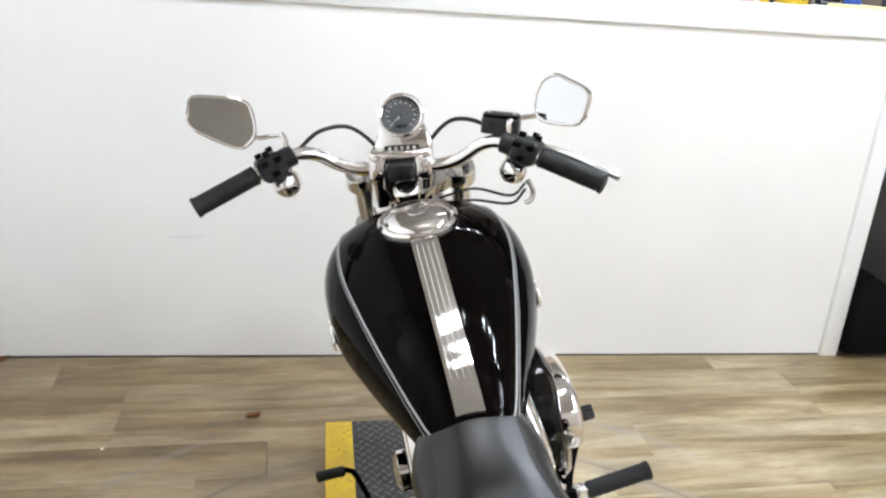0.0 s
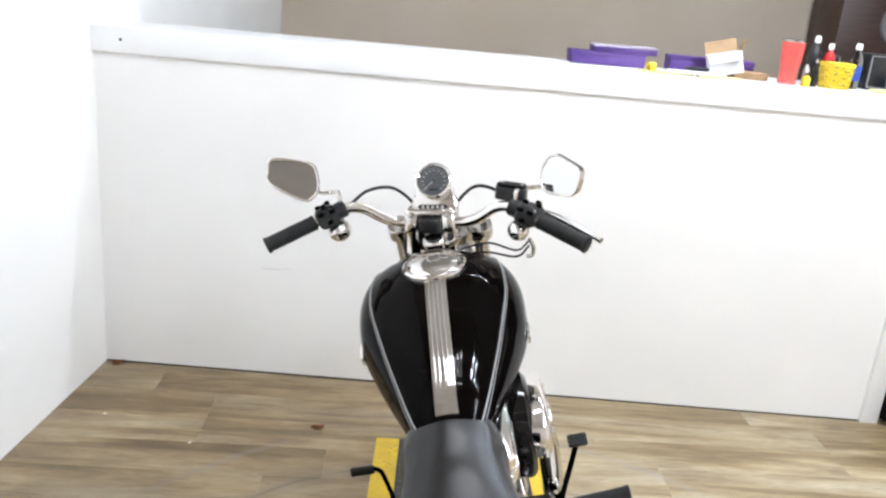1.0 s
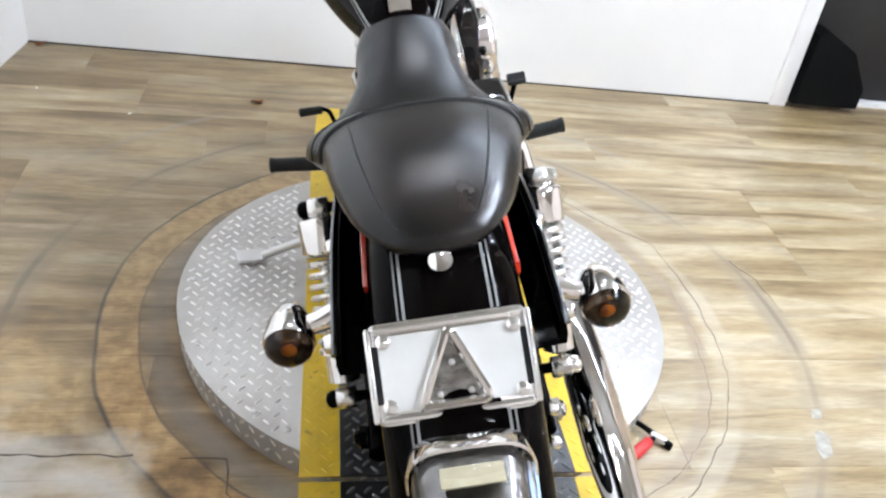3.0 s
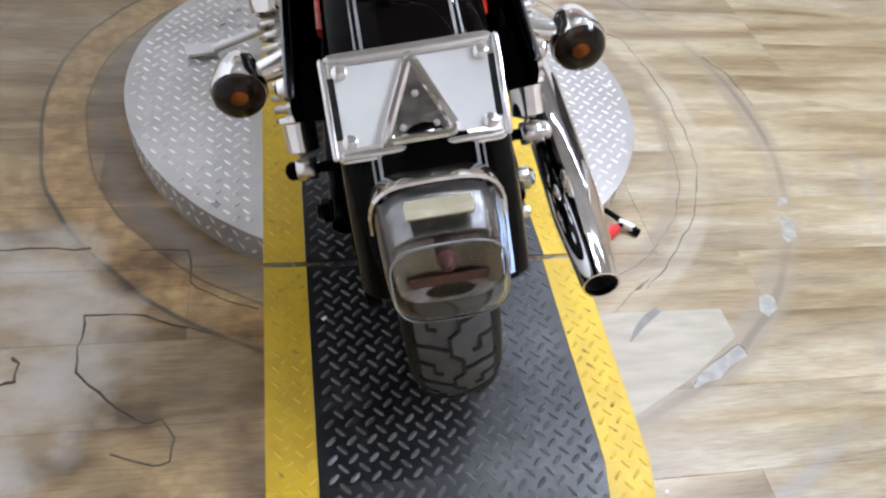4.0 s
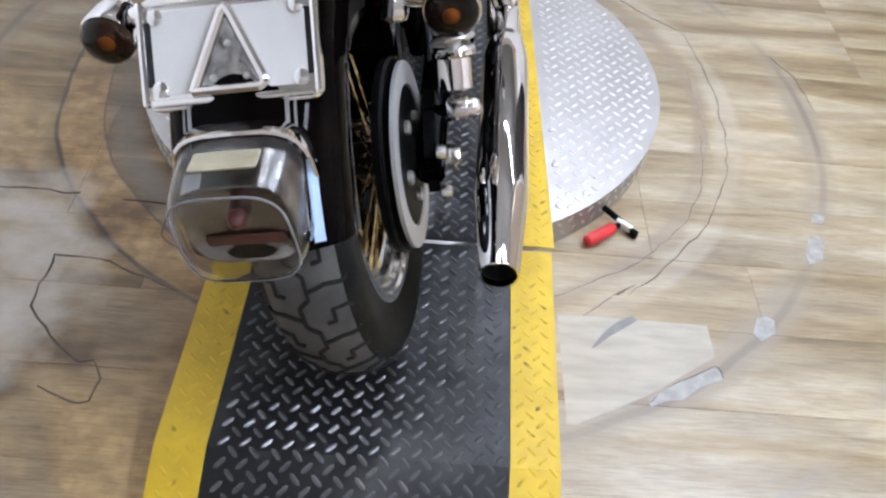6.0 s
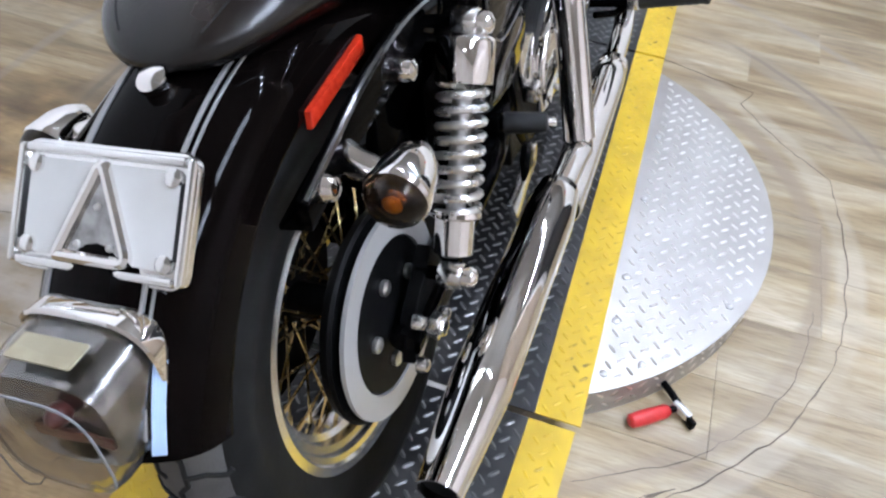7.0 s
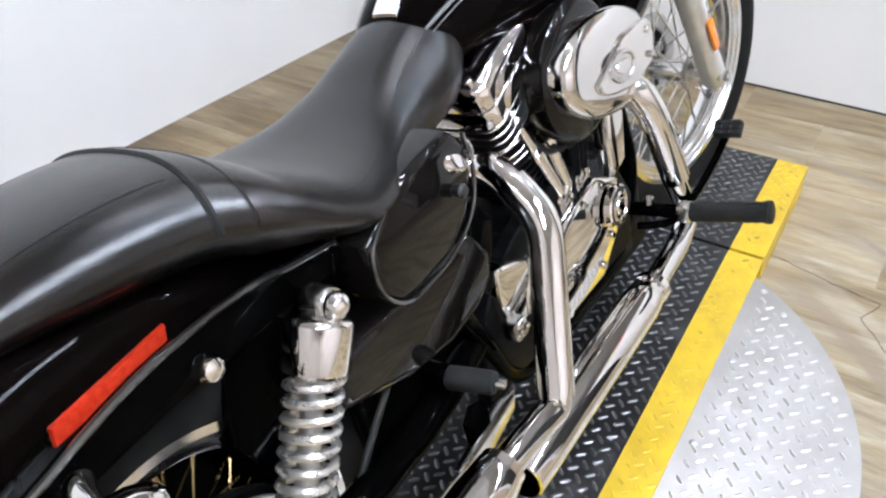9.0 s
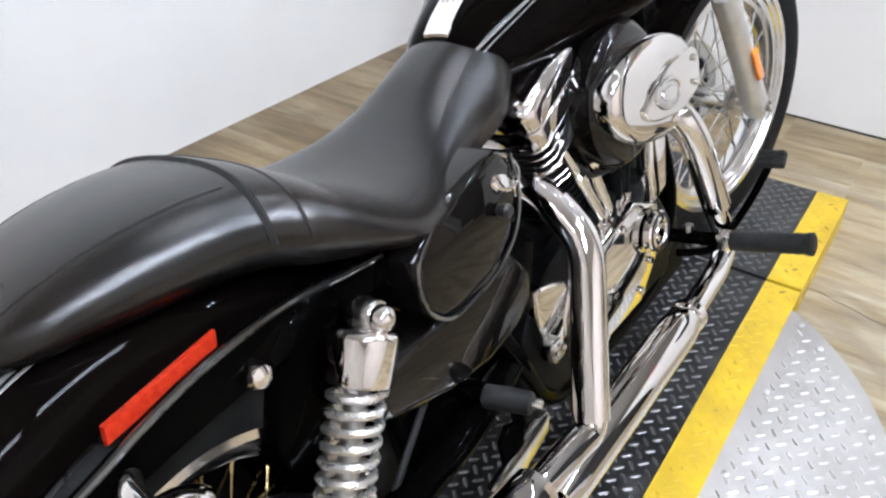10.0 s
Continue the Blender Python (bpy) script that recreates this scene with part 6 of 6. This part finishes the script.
for s in (-1, 1):
    # rider footrest
    arm = part("footrest_mount", tube(rounded([(s * 0.10, 0.935, 0.300), (s * 0.16, 0.945, 0.298), (s * 0.235, 0.945, 0.300)], 0.02), 0.0135, 12), FRAME, bike, "black footrest mount")
    part("clevis", box((s * 0.242, 0.945, 0.301), (0.030, 0.030, 0.034), 0.006, 2), CHROME_DULL, arm)
    prof = [(0.0, 0.012), (0.003, 0.0185)]
    for k in range(18):
        prof.append((0.006 + 0.128 * k / 17, 0.0192 if k % 2 else 0.0180))
    prof += [(0.137, 0.0205), (0.144, 0.0205), (0.146, 0.016)]
    part("footrest", lathe(prof, (s * 0.250, 0.945, 0.302), (s, -0.01, 0.12), 20), RUBBER, bike, "ribbed black rubber footrest")
    part("swivel_nut", lathe([(0, 0.010), (0.010, 0.010), (0.013, 0.006)], (s * 0.172, 0.945, 0.312), (0, 0, 1), 8), CHROME_DULL, bike)
    # passenger footrest, folded half up
    p0 = Vector((s * 0.142, 0.330, 0.388))
    part("passenger_footrest", lathe([(0.0, 0.011), (0.004, 0.0165), (0.030, 0.0172), (0.066, 0.0160), (0.070, 0.0150), (0.073, 0.009)], p0, (s, 0.22, -0.04), 18), RUBBER, bike, "folded black rubber passenger footrest")
    part("end_bolt", lathe([(0.071, 0.008), (0.081, 0.008), (0.085, 0.007), (0.086, 0.004)], p0, (s, 0.22, -0.04), 12), CHROME_DULL, bike, "bright end bolt of the footrest")
    part("passenger_mount", box(p0 - Vector((s * 0.025, 0, 0)), (0.05, 0.03, 0.03), 0.006, 2), FRAME, bike)
# brake pedal
ped = part("brake_pedal", tube(rounded([(0.165, 0.905, 0.285), (0.215, 0.955, 0.268), (0.235, 1.010, 0.300), (0.262, 1.035, 0.350), (0.285, 1.052, 0.405)], 0.03), 0.0075, 12), FRAME, bike, "black brake pedal with a rubber pad")
pm = basis((0.290, 1.055, 0.415), (1, 0, 0.05), (0, 0.75, 0.6))
part("pad", slab(round_rect(0.050, 0.032, 0.005), 0.012, pm, 0.003), RUBBER, ped, "ribbed rubber pad")
for k in range(3):
    for j in range(3):
        part("pad_rib", slab(round_rect(0.013, 0.007, 0.002), 0.004, pm @ pose(-0.016 + 0.016 * j, -0.010 + 0.010 * k, 0.0115)), RUBBER, ped)
# shift lever
lev = part("shift_lever", tube(rounded([(-0.14, 0.87, 0.285), (-0.185, 0.93, 0.290), (-0.200, 1.03, 0.335), (-0.225, 1.066, 0.395), (-0.245, 1.069, 0.402)], 0.03), 0.006, 12), FRAME, bike, "black shift lever with a rubber peg")
part("shift_peg", lathe([(0, 0.009), (0.004, 0.0115), (0.050, 0.0115), (0.058, 0.0125), (0.062, 0.009)], (-0.243, 1.069, 0.399), (-1, 0, -0.01), 16), RUBBER, lev)
# side stand, out to the left
inv = BIKE.inverted()
foot = inv @ Vector((-0.425, 0.80, DISC_Z + 0.022))
st = part("side_stand", tube([Vector((-0.125, 0.845, 0.185)), foot.lerp(Vector((-0.125, 0.845, 0.185)), 0.3), foot], [0.013, 0.012, 0.011], 12), STEEL, bike, "zinc side stand on the turntable")
f2 = inv @ Vector((-0.455, 0.81, DISC_Z + 0.0125))
part("stand_foot", box(f2, (0.075, 0.05, 0.009), 0.003, 2, turn=Matrix.Rotation(radians(13), 4, "Y") @ Matrix.Rotation(radians(12), 4, "Z")), STEEL, st)
# lower frame, belly and battery box fill the middle
part("battery_box", box((-0.02, 0.37, 0.56), (0.20, 0.19, 0.20), 0.02, 3), FRAME, bike)
part("gearbox", box((0, 0.55, 0.33), (0.17, 0.20, 0.18), 0.03, 3), CAST, bike)
plate_x([(0.46, 0.22), (0.93, 0.205), (1.0, 0.29), (0.93, 0.40), (0.70, 0.43), (0.50, 0.40), (0.44, 0.31)], -0.15, -0.085, CHROME, "primary_cover", 0.016, "polished chrome primary cover")
part("coil_cover", box((-0.07, 0.62, 0.63), (0.05, 0.09, 0.08), 0.012, 3), CHROME, bike)
part("swing_arm_guard", slab([(0.30, 0.215), (0.43, 0.245), (0.44, 0.275), (0.40, 0.285), (0.28, 0.262)], 0.012, basis((0.152, 0, 0), (0, 1, 0), (0, 0, 1)), 0.004), CHROME_DULL, bike)

# ---- floor damage and bits on the floor ----
SPLIT = material("dark_split", (0.095, 0.075, 0.055), 0.9, colour2=(0.16, 0.13, 0.10), scale=25)


def crack(points, r=0.0016):
    path = []
    for (x0, y0), (x1, y1) in zip(points, points[1:]):
        k = max(2, int(math.hypot(x1 - x0, y1 - y0) / 0.025))
        path += [Vector((x0 + (x1 - x0) * i / k, y0 + (y1 - y0) * i / k, 0.0003)) for i in range(k)]
    path.append(Vector((*points[-1], 0.0003)))
    rng = random.Random(len(points) * 7 + int(points[0][0] * 1000))
    path = [p + Vector((rng.uniform(-0.004, 0.004), rng.uniform(-0.004, 0.004), 0)) for p in path]
    ob = finish("floor_crack", tube(path, [r * rng.uniform(0.4, 1.35) for _ in path], 5), SPLIT)
    return tagged(ob, "thin dark split in the vinyl floor", "crack", "floor cracks", kind="structure")


crack([(0.318, 1.440), (0.403, 1.414), (0.50, 1.39), (0.581, 1.373), (0.546, 1.300), (0.66, 1.165), (0.783, 1.058), (0.802, 0.93), (0.816, 0.745), (0.803, 0.55), (0.78, 0.444), (0.70, 0.27), (0.579, 0.125), (0.492, 0.045)], 0.0014)
crack([(0.745, 0.586), (0.716, 0.414), (0.656, 0.275), (0.531, 0.141), (0.343, 0.03)], 0.0008)
crack([(-0.95, 0.219), (-0.806, 0.216), (-0.657, 0.213)], 0.0018)
crack([(-0.559, 0.208), (-0.463, 0.204), (-0.461, 0.114), (-0.40, 0.069), (-0.328, 0.036)], 0.0022)
crack([(-0.401, -0.027), (-0.534, 0.031), (-0.642, 0.041), (-0.645, -0.093), (-0.60, -0.135), (-0.526, -0.204), (-0.495, -0.202), (-0.470, -0.234), (-0.472, -0.278), (-0.498, -0.289), (-0.565, -0.262)], 0.0021)
crack([(-0.755, -0.055), (-0.742, -0.062), (-0.743, -0.107), (-0.766, -0.108)], 0.003)
crack([(0.514, 0.08), (0.467, 0.04), (0.495, 0.064), (0.398, -0.014)], 0.0012)
crack([(1.014, 0.971), (1.063, 0.883), (1.07, 0.727)], 0.0012)


def patch(name, points, mat, label, z=0.0006):
    bm = slab(points, z, Matrix.Identity(4))
    ob = finish(name, bm, mat)
    return tagged(ob, label, "floor patch", kind="structure")


BARE = material("bare_filler", (0.40, 0.38, 0.345), 0.6, colour2=(0.28, 0.26, 0.23), scale=40, bump=0.2)
SMEAR = material("grey_smear", (0.17, 0.16, 0.145), 0.5, colour2=(0.24, 0.23, 0.21), scale=30)
patch("floor_patch", [(0.501, -0.197), (0.535, -0.171), (0.59, -0.142), (0.643, -0.111), (0.65, -0.142), (0.60, -0.165), (0.564, -0.194), (0.53, -0.200), (0.501, -0.214)], BARE, "bare pale filler where the vinyl is torn")
patch("floor_patch", [(0.75, 0.012), (0.77, 0.018), (0.784, 0.008), (0.779, -0.023), (0.745, -0.046), (0.732, -0.029)], BARE, "bare pale filler where the vinyl is torn")
patch("floor_patch", [(0.928, 0.26), (0.945, 0.262), (0.957, 0.245), (0.935, 0.186), (0.903, 0.173), (0.902, 0.206)], BARE, "bare pale filler where the vinyl is torn")
patch("floor_patch", [(0.958, 0.334), (0.987, 0.334), (0.968, 0.3), (0.944, 0.305)], BARE, "bare pale filler where the vinyl is torn")
PALE = material("pale_vinyl_patch", (0.45, 0.40, 0.315), 0.4, colour2=(0.36, 0.315, 0.235), scale=9, stretch=(1, 5, 1), detail=8)
patch("floor_patch", [(0.345, -0.015), (0.642, -0.017), (0.643, -0.093), (0.50, -0.19), (0.36, -0.262), (0.345, -0.262)], PALE, "pale replaced piece of vinyl flooring", 0.0004)
crack([(0.501, -0.205), (0.535, -0.171), (0.59, -0.142), (0.643, -0.111), (0.65, -0.142)], 0.0012)
sm = tube([(0.500, -0.012, 0.0), (0.470, -0.030, 0.0), (0.440, -0.055, 0.0), (0.396, -0.105, 0.0)], [0.008, 0.011, 0.009, 0.004], 10)
sm = moved(sm, Matrix.Diagonal((1, 1, 0.08, 1)))
tagged(finish("floor_smear", sm, SMEAR), "grey dried smear on the vinyl floor", "smear", kind="structure")


def leaf(at, size, turn):
    bm = bmesh.new()
    rng = random.Random(int(at[0] * 1000))
    vs = []
    for k in range(9):
        a = 2 * math.pi * k / 9
        r = size * (0.6 + 0.5 * rng.random())
        vs.append(bm.verts.new((r * math.cos(a), r * math.sin(a) * 0.7, rng.uniform(0.0, size * 0.35))))
    c = bm.verts.new((0, 0, 0.002))
    for k in range(9):
        bm.faces.new((vs[k], vs[(k + 1) % 9], c))
    bmesh.ops.solidify(bm, geom=bm.faces, thickness=0.0012)
    ob = finish("dry_leaf", bm, LEAF)
    ob.matrix_world = pose(*at, 0, 0, turn)
    return tagged(ob, "curled dry brown leaf on the floor", "leaf", "dry leaves")


leaf((-0.507, 1.937, 0.001), 0.028, 20)
leaf((-1.395, 2.375, 0.001), 0.034, 80)
for x, y in ((-1.30, 1.95), (-0.945, 1.784), (0.36, -0.42), (-0.21, -0.06)):
    bm = box((0, 0, 0.002), (0.010, 0.006, 0.003), 0.001, 1)
    ob = finish("chip", bm, WHITECARD)
    ob.matrix_world = pose(x, y, 0 if abs(x) > 0.33 else RAMP_Z, 0, 0, 40)
    tagged(ob, "small white chip lying on the floor", "chip", "chips")

# ---- red-handled fitting beside the turntable ----
tool = thing("quick_release_handle", "red-gripped quick release handle with black steel fittings beside the turntable", "handle")
part("grip", lathe([(0, 0.008), (0.004, 0.013), (0.03, 0.0145), (0.075, 0.013), (0.082, 0.010), (0.084, 0.006)], (0.415, 0.172, 0.0148), (0.066, 0.051, 0.0), 16), REDP, tool, "red moulded grip")
part("shaft", tube(rounded([(0.480, 0.222, 0.0155), (0.500, 0.235, 0.018), (0.475, 0.262, 0.022), (0.448, 0.285, 0.026)], 0.012), 0.007, 10), CAST, tool)
part("fitting", tube([(0.488, 0.240, 0.018), (0.505, 0.228, 0.017), (0.518, 0.220, 0.014)], 0.0095, 10), STEEL, tool)
part("jaw", box((0.520, 0.214, 0.012), (0.026, 0.012, 0.020), 0.003, 2, turn=Matrix.Rotation(radians(-50), 4, "Z")), CAST, tool)
part("lug", box((0.448, 0.287, 0.022), (0.030, 0.024, 0.030), 0.004, 2), CAST, tool)


# ---- things on the ledge ----
def ledge(x, y):
    """A place on the ledge: x along the wall, y in from its face."""
    p = ROOM @ Vector((x, y, TOP))
    return p


Z0 = TOP + 0.0005
p = ledge(1.19, 0.06)
cup = thing("tumbler", "coral red insulated tumbler with a steel rim on the ledge", "tumbler", m=pose(p.x, p.y, Z0))
part("body", lathe([(0, 0.030), (0.004, 0.033), (0.07, 0.034), (0.085, 0.038), (0.160, 0.043), (0.162, 0.041)], (0, 0, 0), (0, 0, 1), 32), CORAL, cup)
part("rim", lathe([(0.1605, 0.0432), (0.1685, 0.0435), (0.1690, 0.041), (0.164, 0.0405)], (0, 0, 0), (0, 0, 1), 32), CHROME_DULL, cup, "bare steel rim")
part("lid", lathe([(0.164, 0.040), (0.170, 0.039), (0.171, 0.02)], (0, 0, 0), (0, 0, 1), 24), BOTTLE, cup, "clear plastic lid")
part("foot", lathe([(-0.0004, 0.0315), (0.006, 0.0336), (0.0062, 0.030)], (0, 0, 0), (0, 0, 1), 24), CHROME_DULL, cup)


def flat_box(name, label, cx, cy, size, mat, turn=0, z=Z0, mat2=None):
    p = ledge(cx, cy)
    ob = thing(name, label, "box", m=pose(p.x, p.y, z, 0, 0, math.degrees(WALL_TURN) + turn))
    part("body", box((0, 0, size[2] / 2), (size[0], size[1], size[2]), 0.003, 2), mat, ob)
    part("lid", box((0, 0, size[2] - 0.004), (size[0] + 0.004, size[1] + 0.004, size[2] * 0.30), 0.003, 2), mat2 or mat, ob)
    return ob


flat_box("carton", "long purple cardboard carton lying on the ledge", 0.53, 0.30, (0.30, 0.12, 0.048), PURPLE, 2)
flat_box("carton", "purple and grey printed carton stacked on another", 0.60, 0.315, (0.26, 0.11, 0.030), PURPLE, 1, Z0 + 0.050, SILVERBOX)
flat_box("carton", "purple cardboard carton behind the white box", 0.96, 0.31, (0.34, 0.11, 0.058), PURPLE, -1)
flat_box("carton", "flat brown cardboard carton on the ledge", 1.08, 0.20, (0.14, 0.11, 0.028), CARD, 3)
p = ledge(0.97, 0.115)
wb = thing("open_box", "white card box with its brown flaps open", "box", m=pose(p.x, p.y, Z0 + 0.016, 0, -15, -14))
for sx, sy, w_, d_ in ((0, -0.05, 0.125, 0.003), (0, 0.05, 0.125, 0.003), (-0.061, 0, 0.003, 0.097), (0.061, 0, 0.003, 0.097)):
    part("side", box((sx, sy, 0.041), (w_, d_, 0.082)), WHITECARD, wb)
part("bottom", box((0, 0, 0.002), (0.119, 0.097, 0.003)), CARD, wb)
part("flap", box((0.0, 0.068, 0.103), (0.120, 0.003, 0.058), 0.0, turn=Matrix.Rotation(radians(-38), 4, "X")), CARD, wb, "brown cardboard flap")
part("flap", box((0.074, 0, 0.100), (0.003, 0.090, 0.045), 0.0, turn=Matrix.Rotation(radians(35), 4, "Y")), CARD, wb, "brown cardboard flap")
part("flap", box((0, -0.066, 0.066), (0.118, 0.003, 0.042), 0.0, turn=Matrix.Rotation(radians(-42), 4, "X")), WHITECARD, wb)
for i, (x, y, w_, d_, a, mt) in enumerate(((0.72, 0.06, 0.20, 0.07, 4, PAPER), (0.83, 0.05, 0.22, 0.06, -5, WHITECARD), (0.92, 0.04, 0.16, 0.05, 3, PAPER))):
    p = ledge(x, y)
    ob = finish("paper_pad", box((0, 0, 0.005), (w_, d_, 0.009), 0.001, 1), mt)
    ob.matrix_world = pose(p.x, p.y, Z0 + 0.0003 * i + 0.0097 * (i == 1) + 0.0 * i, 0, 0, a) if i != 1 else pose(p.x, p.y, Z0 + 0.0102, 0, 0, a)
    tagged(ob, "pad of yellow and white paper slips on the ledge", "paper pad", "paper pads")
p = ledge(0.66, 0.05)
ob = finish("tape_roll", hoop([(-0.012, 0.020), (0.012, 0.020), (0.012, 0.012), (-0.012, 0.012)], (0, 0, 0.020), (1, 0.2, 0), 28), YPLASTIC)
ob.matrix_world = pose(p.x, p.y, Z0)
tagged(ob, "small roll of bright yellow tape", "tape roll")
p = ledge(0.86, 0.085)
ob = finish("marker_pen", lathe([(0, 0.003), (0.01, 0.007), (0.12, 0.007), (0.125, 0.004)], (-0.06, 0, 0.0072), (1, 0.1, 0), 12), PLASTIC)
ob.matrix_world = pose(p.x, p.y, Z0 + 0.0205, 0, 0, -8)
tagged(ob, "black marker pen on the paper pads", "pen")

p = ledge(1.385, 0.085)
bk = thing("basket", "yellow woven plastic basket full of small bottles", "basket", m=pose(p.x, p.y, Z0))
part("floor_panel", box((0, 0, 0.003), (0.088, 0.070, 0.005), 0.002, 1), YPLASTIC, bk)
part("rim", tube(rounded([(-0.052, -0.042, 0.094), (0.052, -0.042, 0.094), (0.052, 0.042, 0.094), (-0.052, 0.042, 0.094), (-0.052, -0.042, 0.094)], 0.01), 0.004, 8), YPLASTIC, bk)
for k in range(7):
    z = 0.010 + 0.0125 * k
    gr = 0.040 + 0.0013 * k
    path = []
    for i in range(49):
        a = 2 * math.pi * i / 48
        c, s = math.cos(a), math.sin(a)
        path.append((1.18 * gr * math.copysign(abs(c) ** 0.5, c), 0.95 * gr * math.copysign(abs(s) ** 0.5, s), z + 0.0035 * math.sin(a * 10 + math.pi * k)))
    part("weave", tube(path, 0.0042, 5), YPLASTIC, bk)


def bottle(x, y, h, r, mat, cap_mat, label, name="bottle", z=Z0, band=None):
    p = ledge(x, y)
    b = thing(name, label, "bottle", "bottles on the ledge", m=pose(p.x, p.y, z))
    part("body", lathe([(0, r * 0.9), (0.004, r), (h * 0.60, r), (h * 0.74, r * 0.75), (h * 0.82, r * 0.38), (h * 0.86, r * 0.36)], (0, 0, 0), (0, 0, 1), 20), mat, b)
    part("cap", lathe([(h * 0.855, r * 0.48), (h * 0.97, r * 0.46), (h, r * 0.3)], (0, 0, 0), (0, 0, 1), 16), cap_mat, b)
    if band:
        part("label_band", lathe([(h * 0.18, r * 1.02), (h * 0.5, r * 1.02)], (0, 0, 0), (0, 0, 1), 20, False), band, b, "plain coloured label band")
    return b


bottle(1.40, 0.20, 0.165, 0.024, REDP, WHITECARD, "red bottle with a white nozzle behind the basket")
bottle(1.345, 0.21, 0.19, 0.026, PLASTIC, WHITECARD, "black spray bottle with a white cap")
bottle(1.49, 0.16, 0.175, 0.026, BOTTLE, WHITECARD, "clear plastic bottle with a blue label band", band=BLUEP)
bottle(1.275, 0.10, 0.095, 0.012, STEEL, PLASTIC, "small grey tube with a black cap")
bottle(1.30, 0.075, 0.105, 0.011, PLASTIC, STEEL, "slim black tube with a steel cap")
bottle(1.262, 0.055, 0.05, 0.016, YPLASTIC, PLASTIC, "small yellow bottle with a black cap")
for x, y, w_, h_, lab in ((1.44, 0.30, 0.075, 0.12, "black box with a silver edge"), (1.60, 0.22, 0.10, 0.14, "black machine with a grey frame")):
    p = ledge(x, y)
    g = thing("gadget_box", lab + " on the ledge", "box", m=pose(p.x, p.y, Z0, 0, 0, 4))
    part("body", box((0, 0, h_ / 2), (w_, 0.07, h_), 0.006, 2), PLASTIC, g)
    fr = [(-w_ * 0.42, -0.0355, 0.01), (w_ * 0.42, -0.0355, 0.01), (w_ * 0.42, -0.0355, h_ - 0.008), (-w_ * 0.42, -0.0355, h_ - 0.008), (-w_ * 0.42, -0.0355, 0.01)]
    part("edge_frame", tube(fr, 0.0035, 6), GREYM, g, "pale grey edge")
p = ledge(1.62, 0.06)
ob = finish("cloth", slab(smooth := [(-0.10, -0.04), (0.02, -0.05), (0.11, -0.03), (0.10, 0.04), (0.0, 0.05), (-0.09, 0.035)], 0.012, pose(p.x, p.y, Z0), 0.005), PAPER)
tagged(ob, "folded pale yellow cloth on the ledge", "cloth")
p = ledge(1.66, 0.14)
ob = finish("tin", lathe([(0, 0.030), (0.05, 0.030), (0.052, 0.027)], (0, 0, 0), (0, 0, 1), 20), BLUEP)
ob.matrix_world = pose(p.x, p.y, Z0)
tagged(ob, "small blue tin on the ledge", "tin")

# ---- cabinet with a loudspeaker in the room behind ----
cb = thing("cabinet", "dark brown wooden cabinet against the far beige wall", "cabinet", m=ROOM @ pose(2.80, 2.55, 0))
part("body", box((0, 0, 0.95), (0.80, 0.45, 1.90), 0.01, 2), CABINET, cb)
part("door", box((-0.20, -0.236, 0.72), (0.37, 0.02, 1.36), 0.006, 2), CABINET, cb)
part("door", box((0.20, -0.236, 0.72), (0.37, 0.02, 1.36), 0.006, 2), CABINET, cb)
part("speaker_ring", hoop([(0, 0.155), (0.02, 0.150), (0.02, 0.125), (0, 0.12)], (0.02, -0.226, 1.66), (0, -1, 0), 40), GREYM, cb, "grey metal ring of a loudspeaker")
part("speaker_cone", lathe([(0.004, 0.125), (-0.02, 0.06), (-0.005, 0.045), (0.006, 0.02)], (0.02, -0.232, 1.66), (0, -1, 0), 32), RUBBER, cb, "black loudspeaker cone")
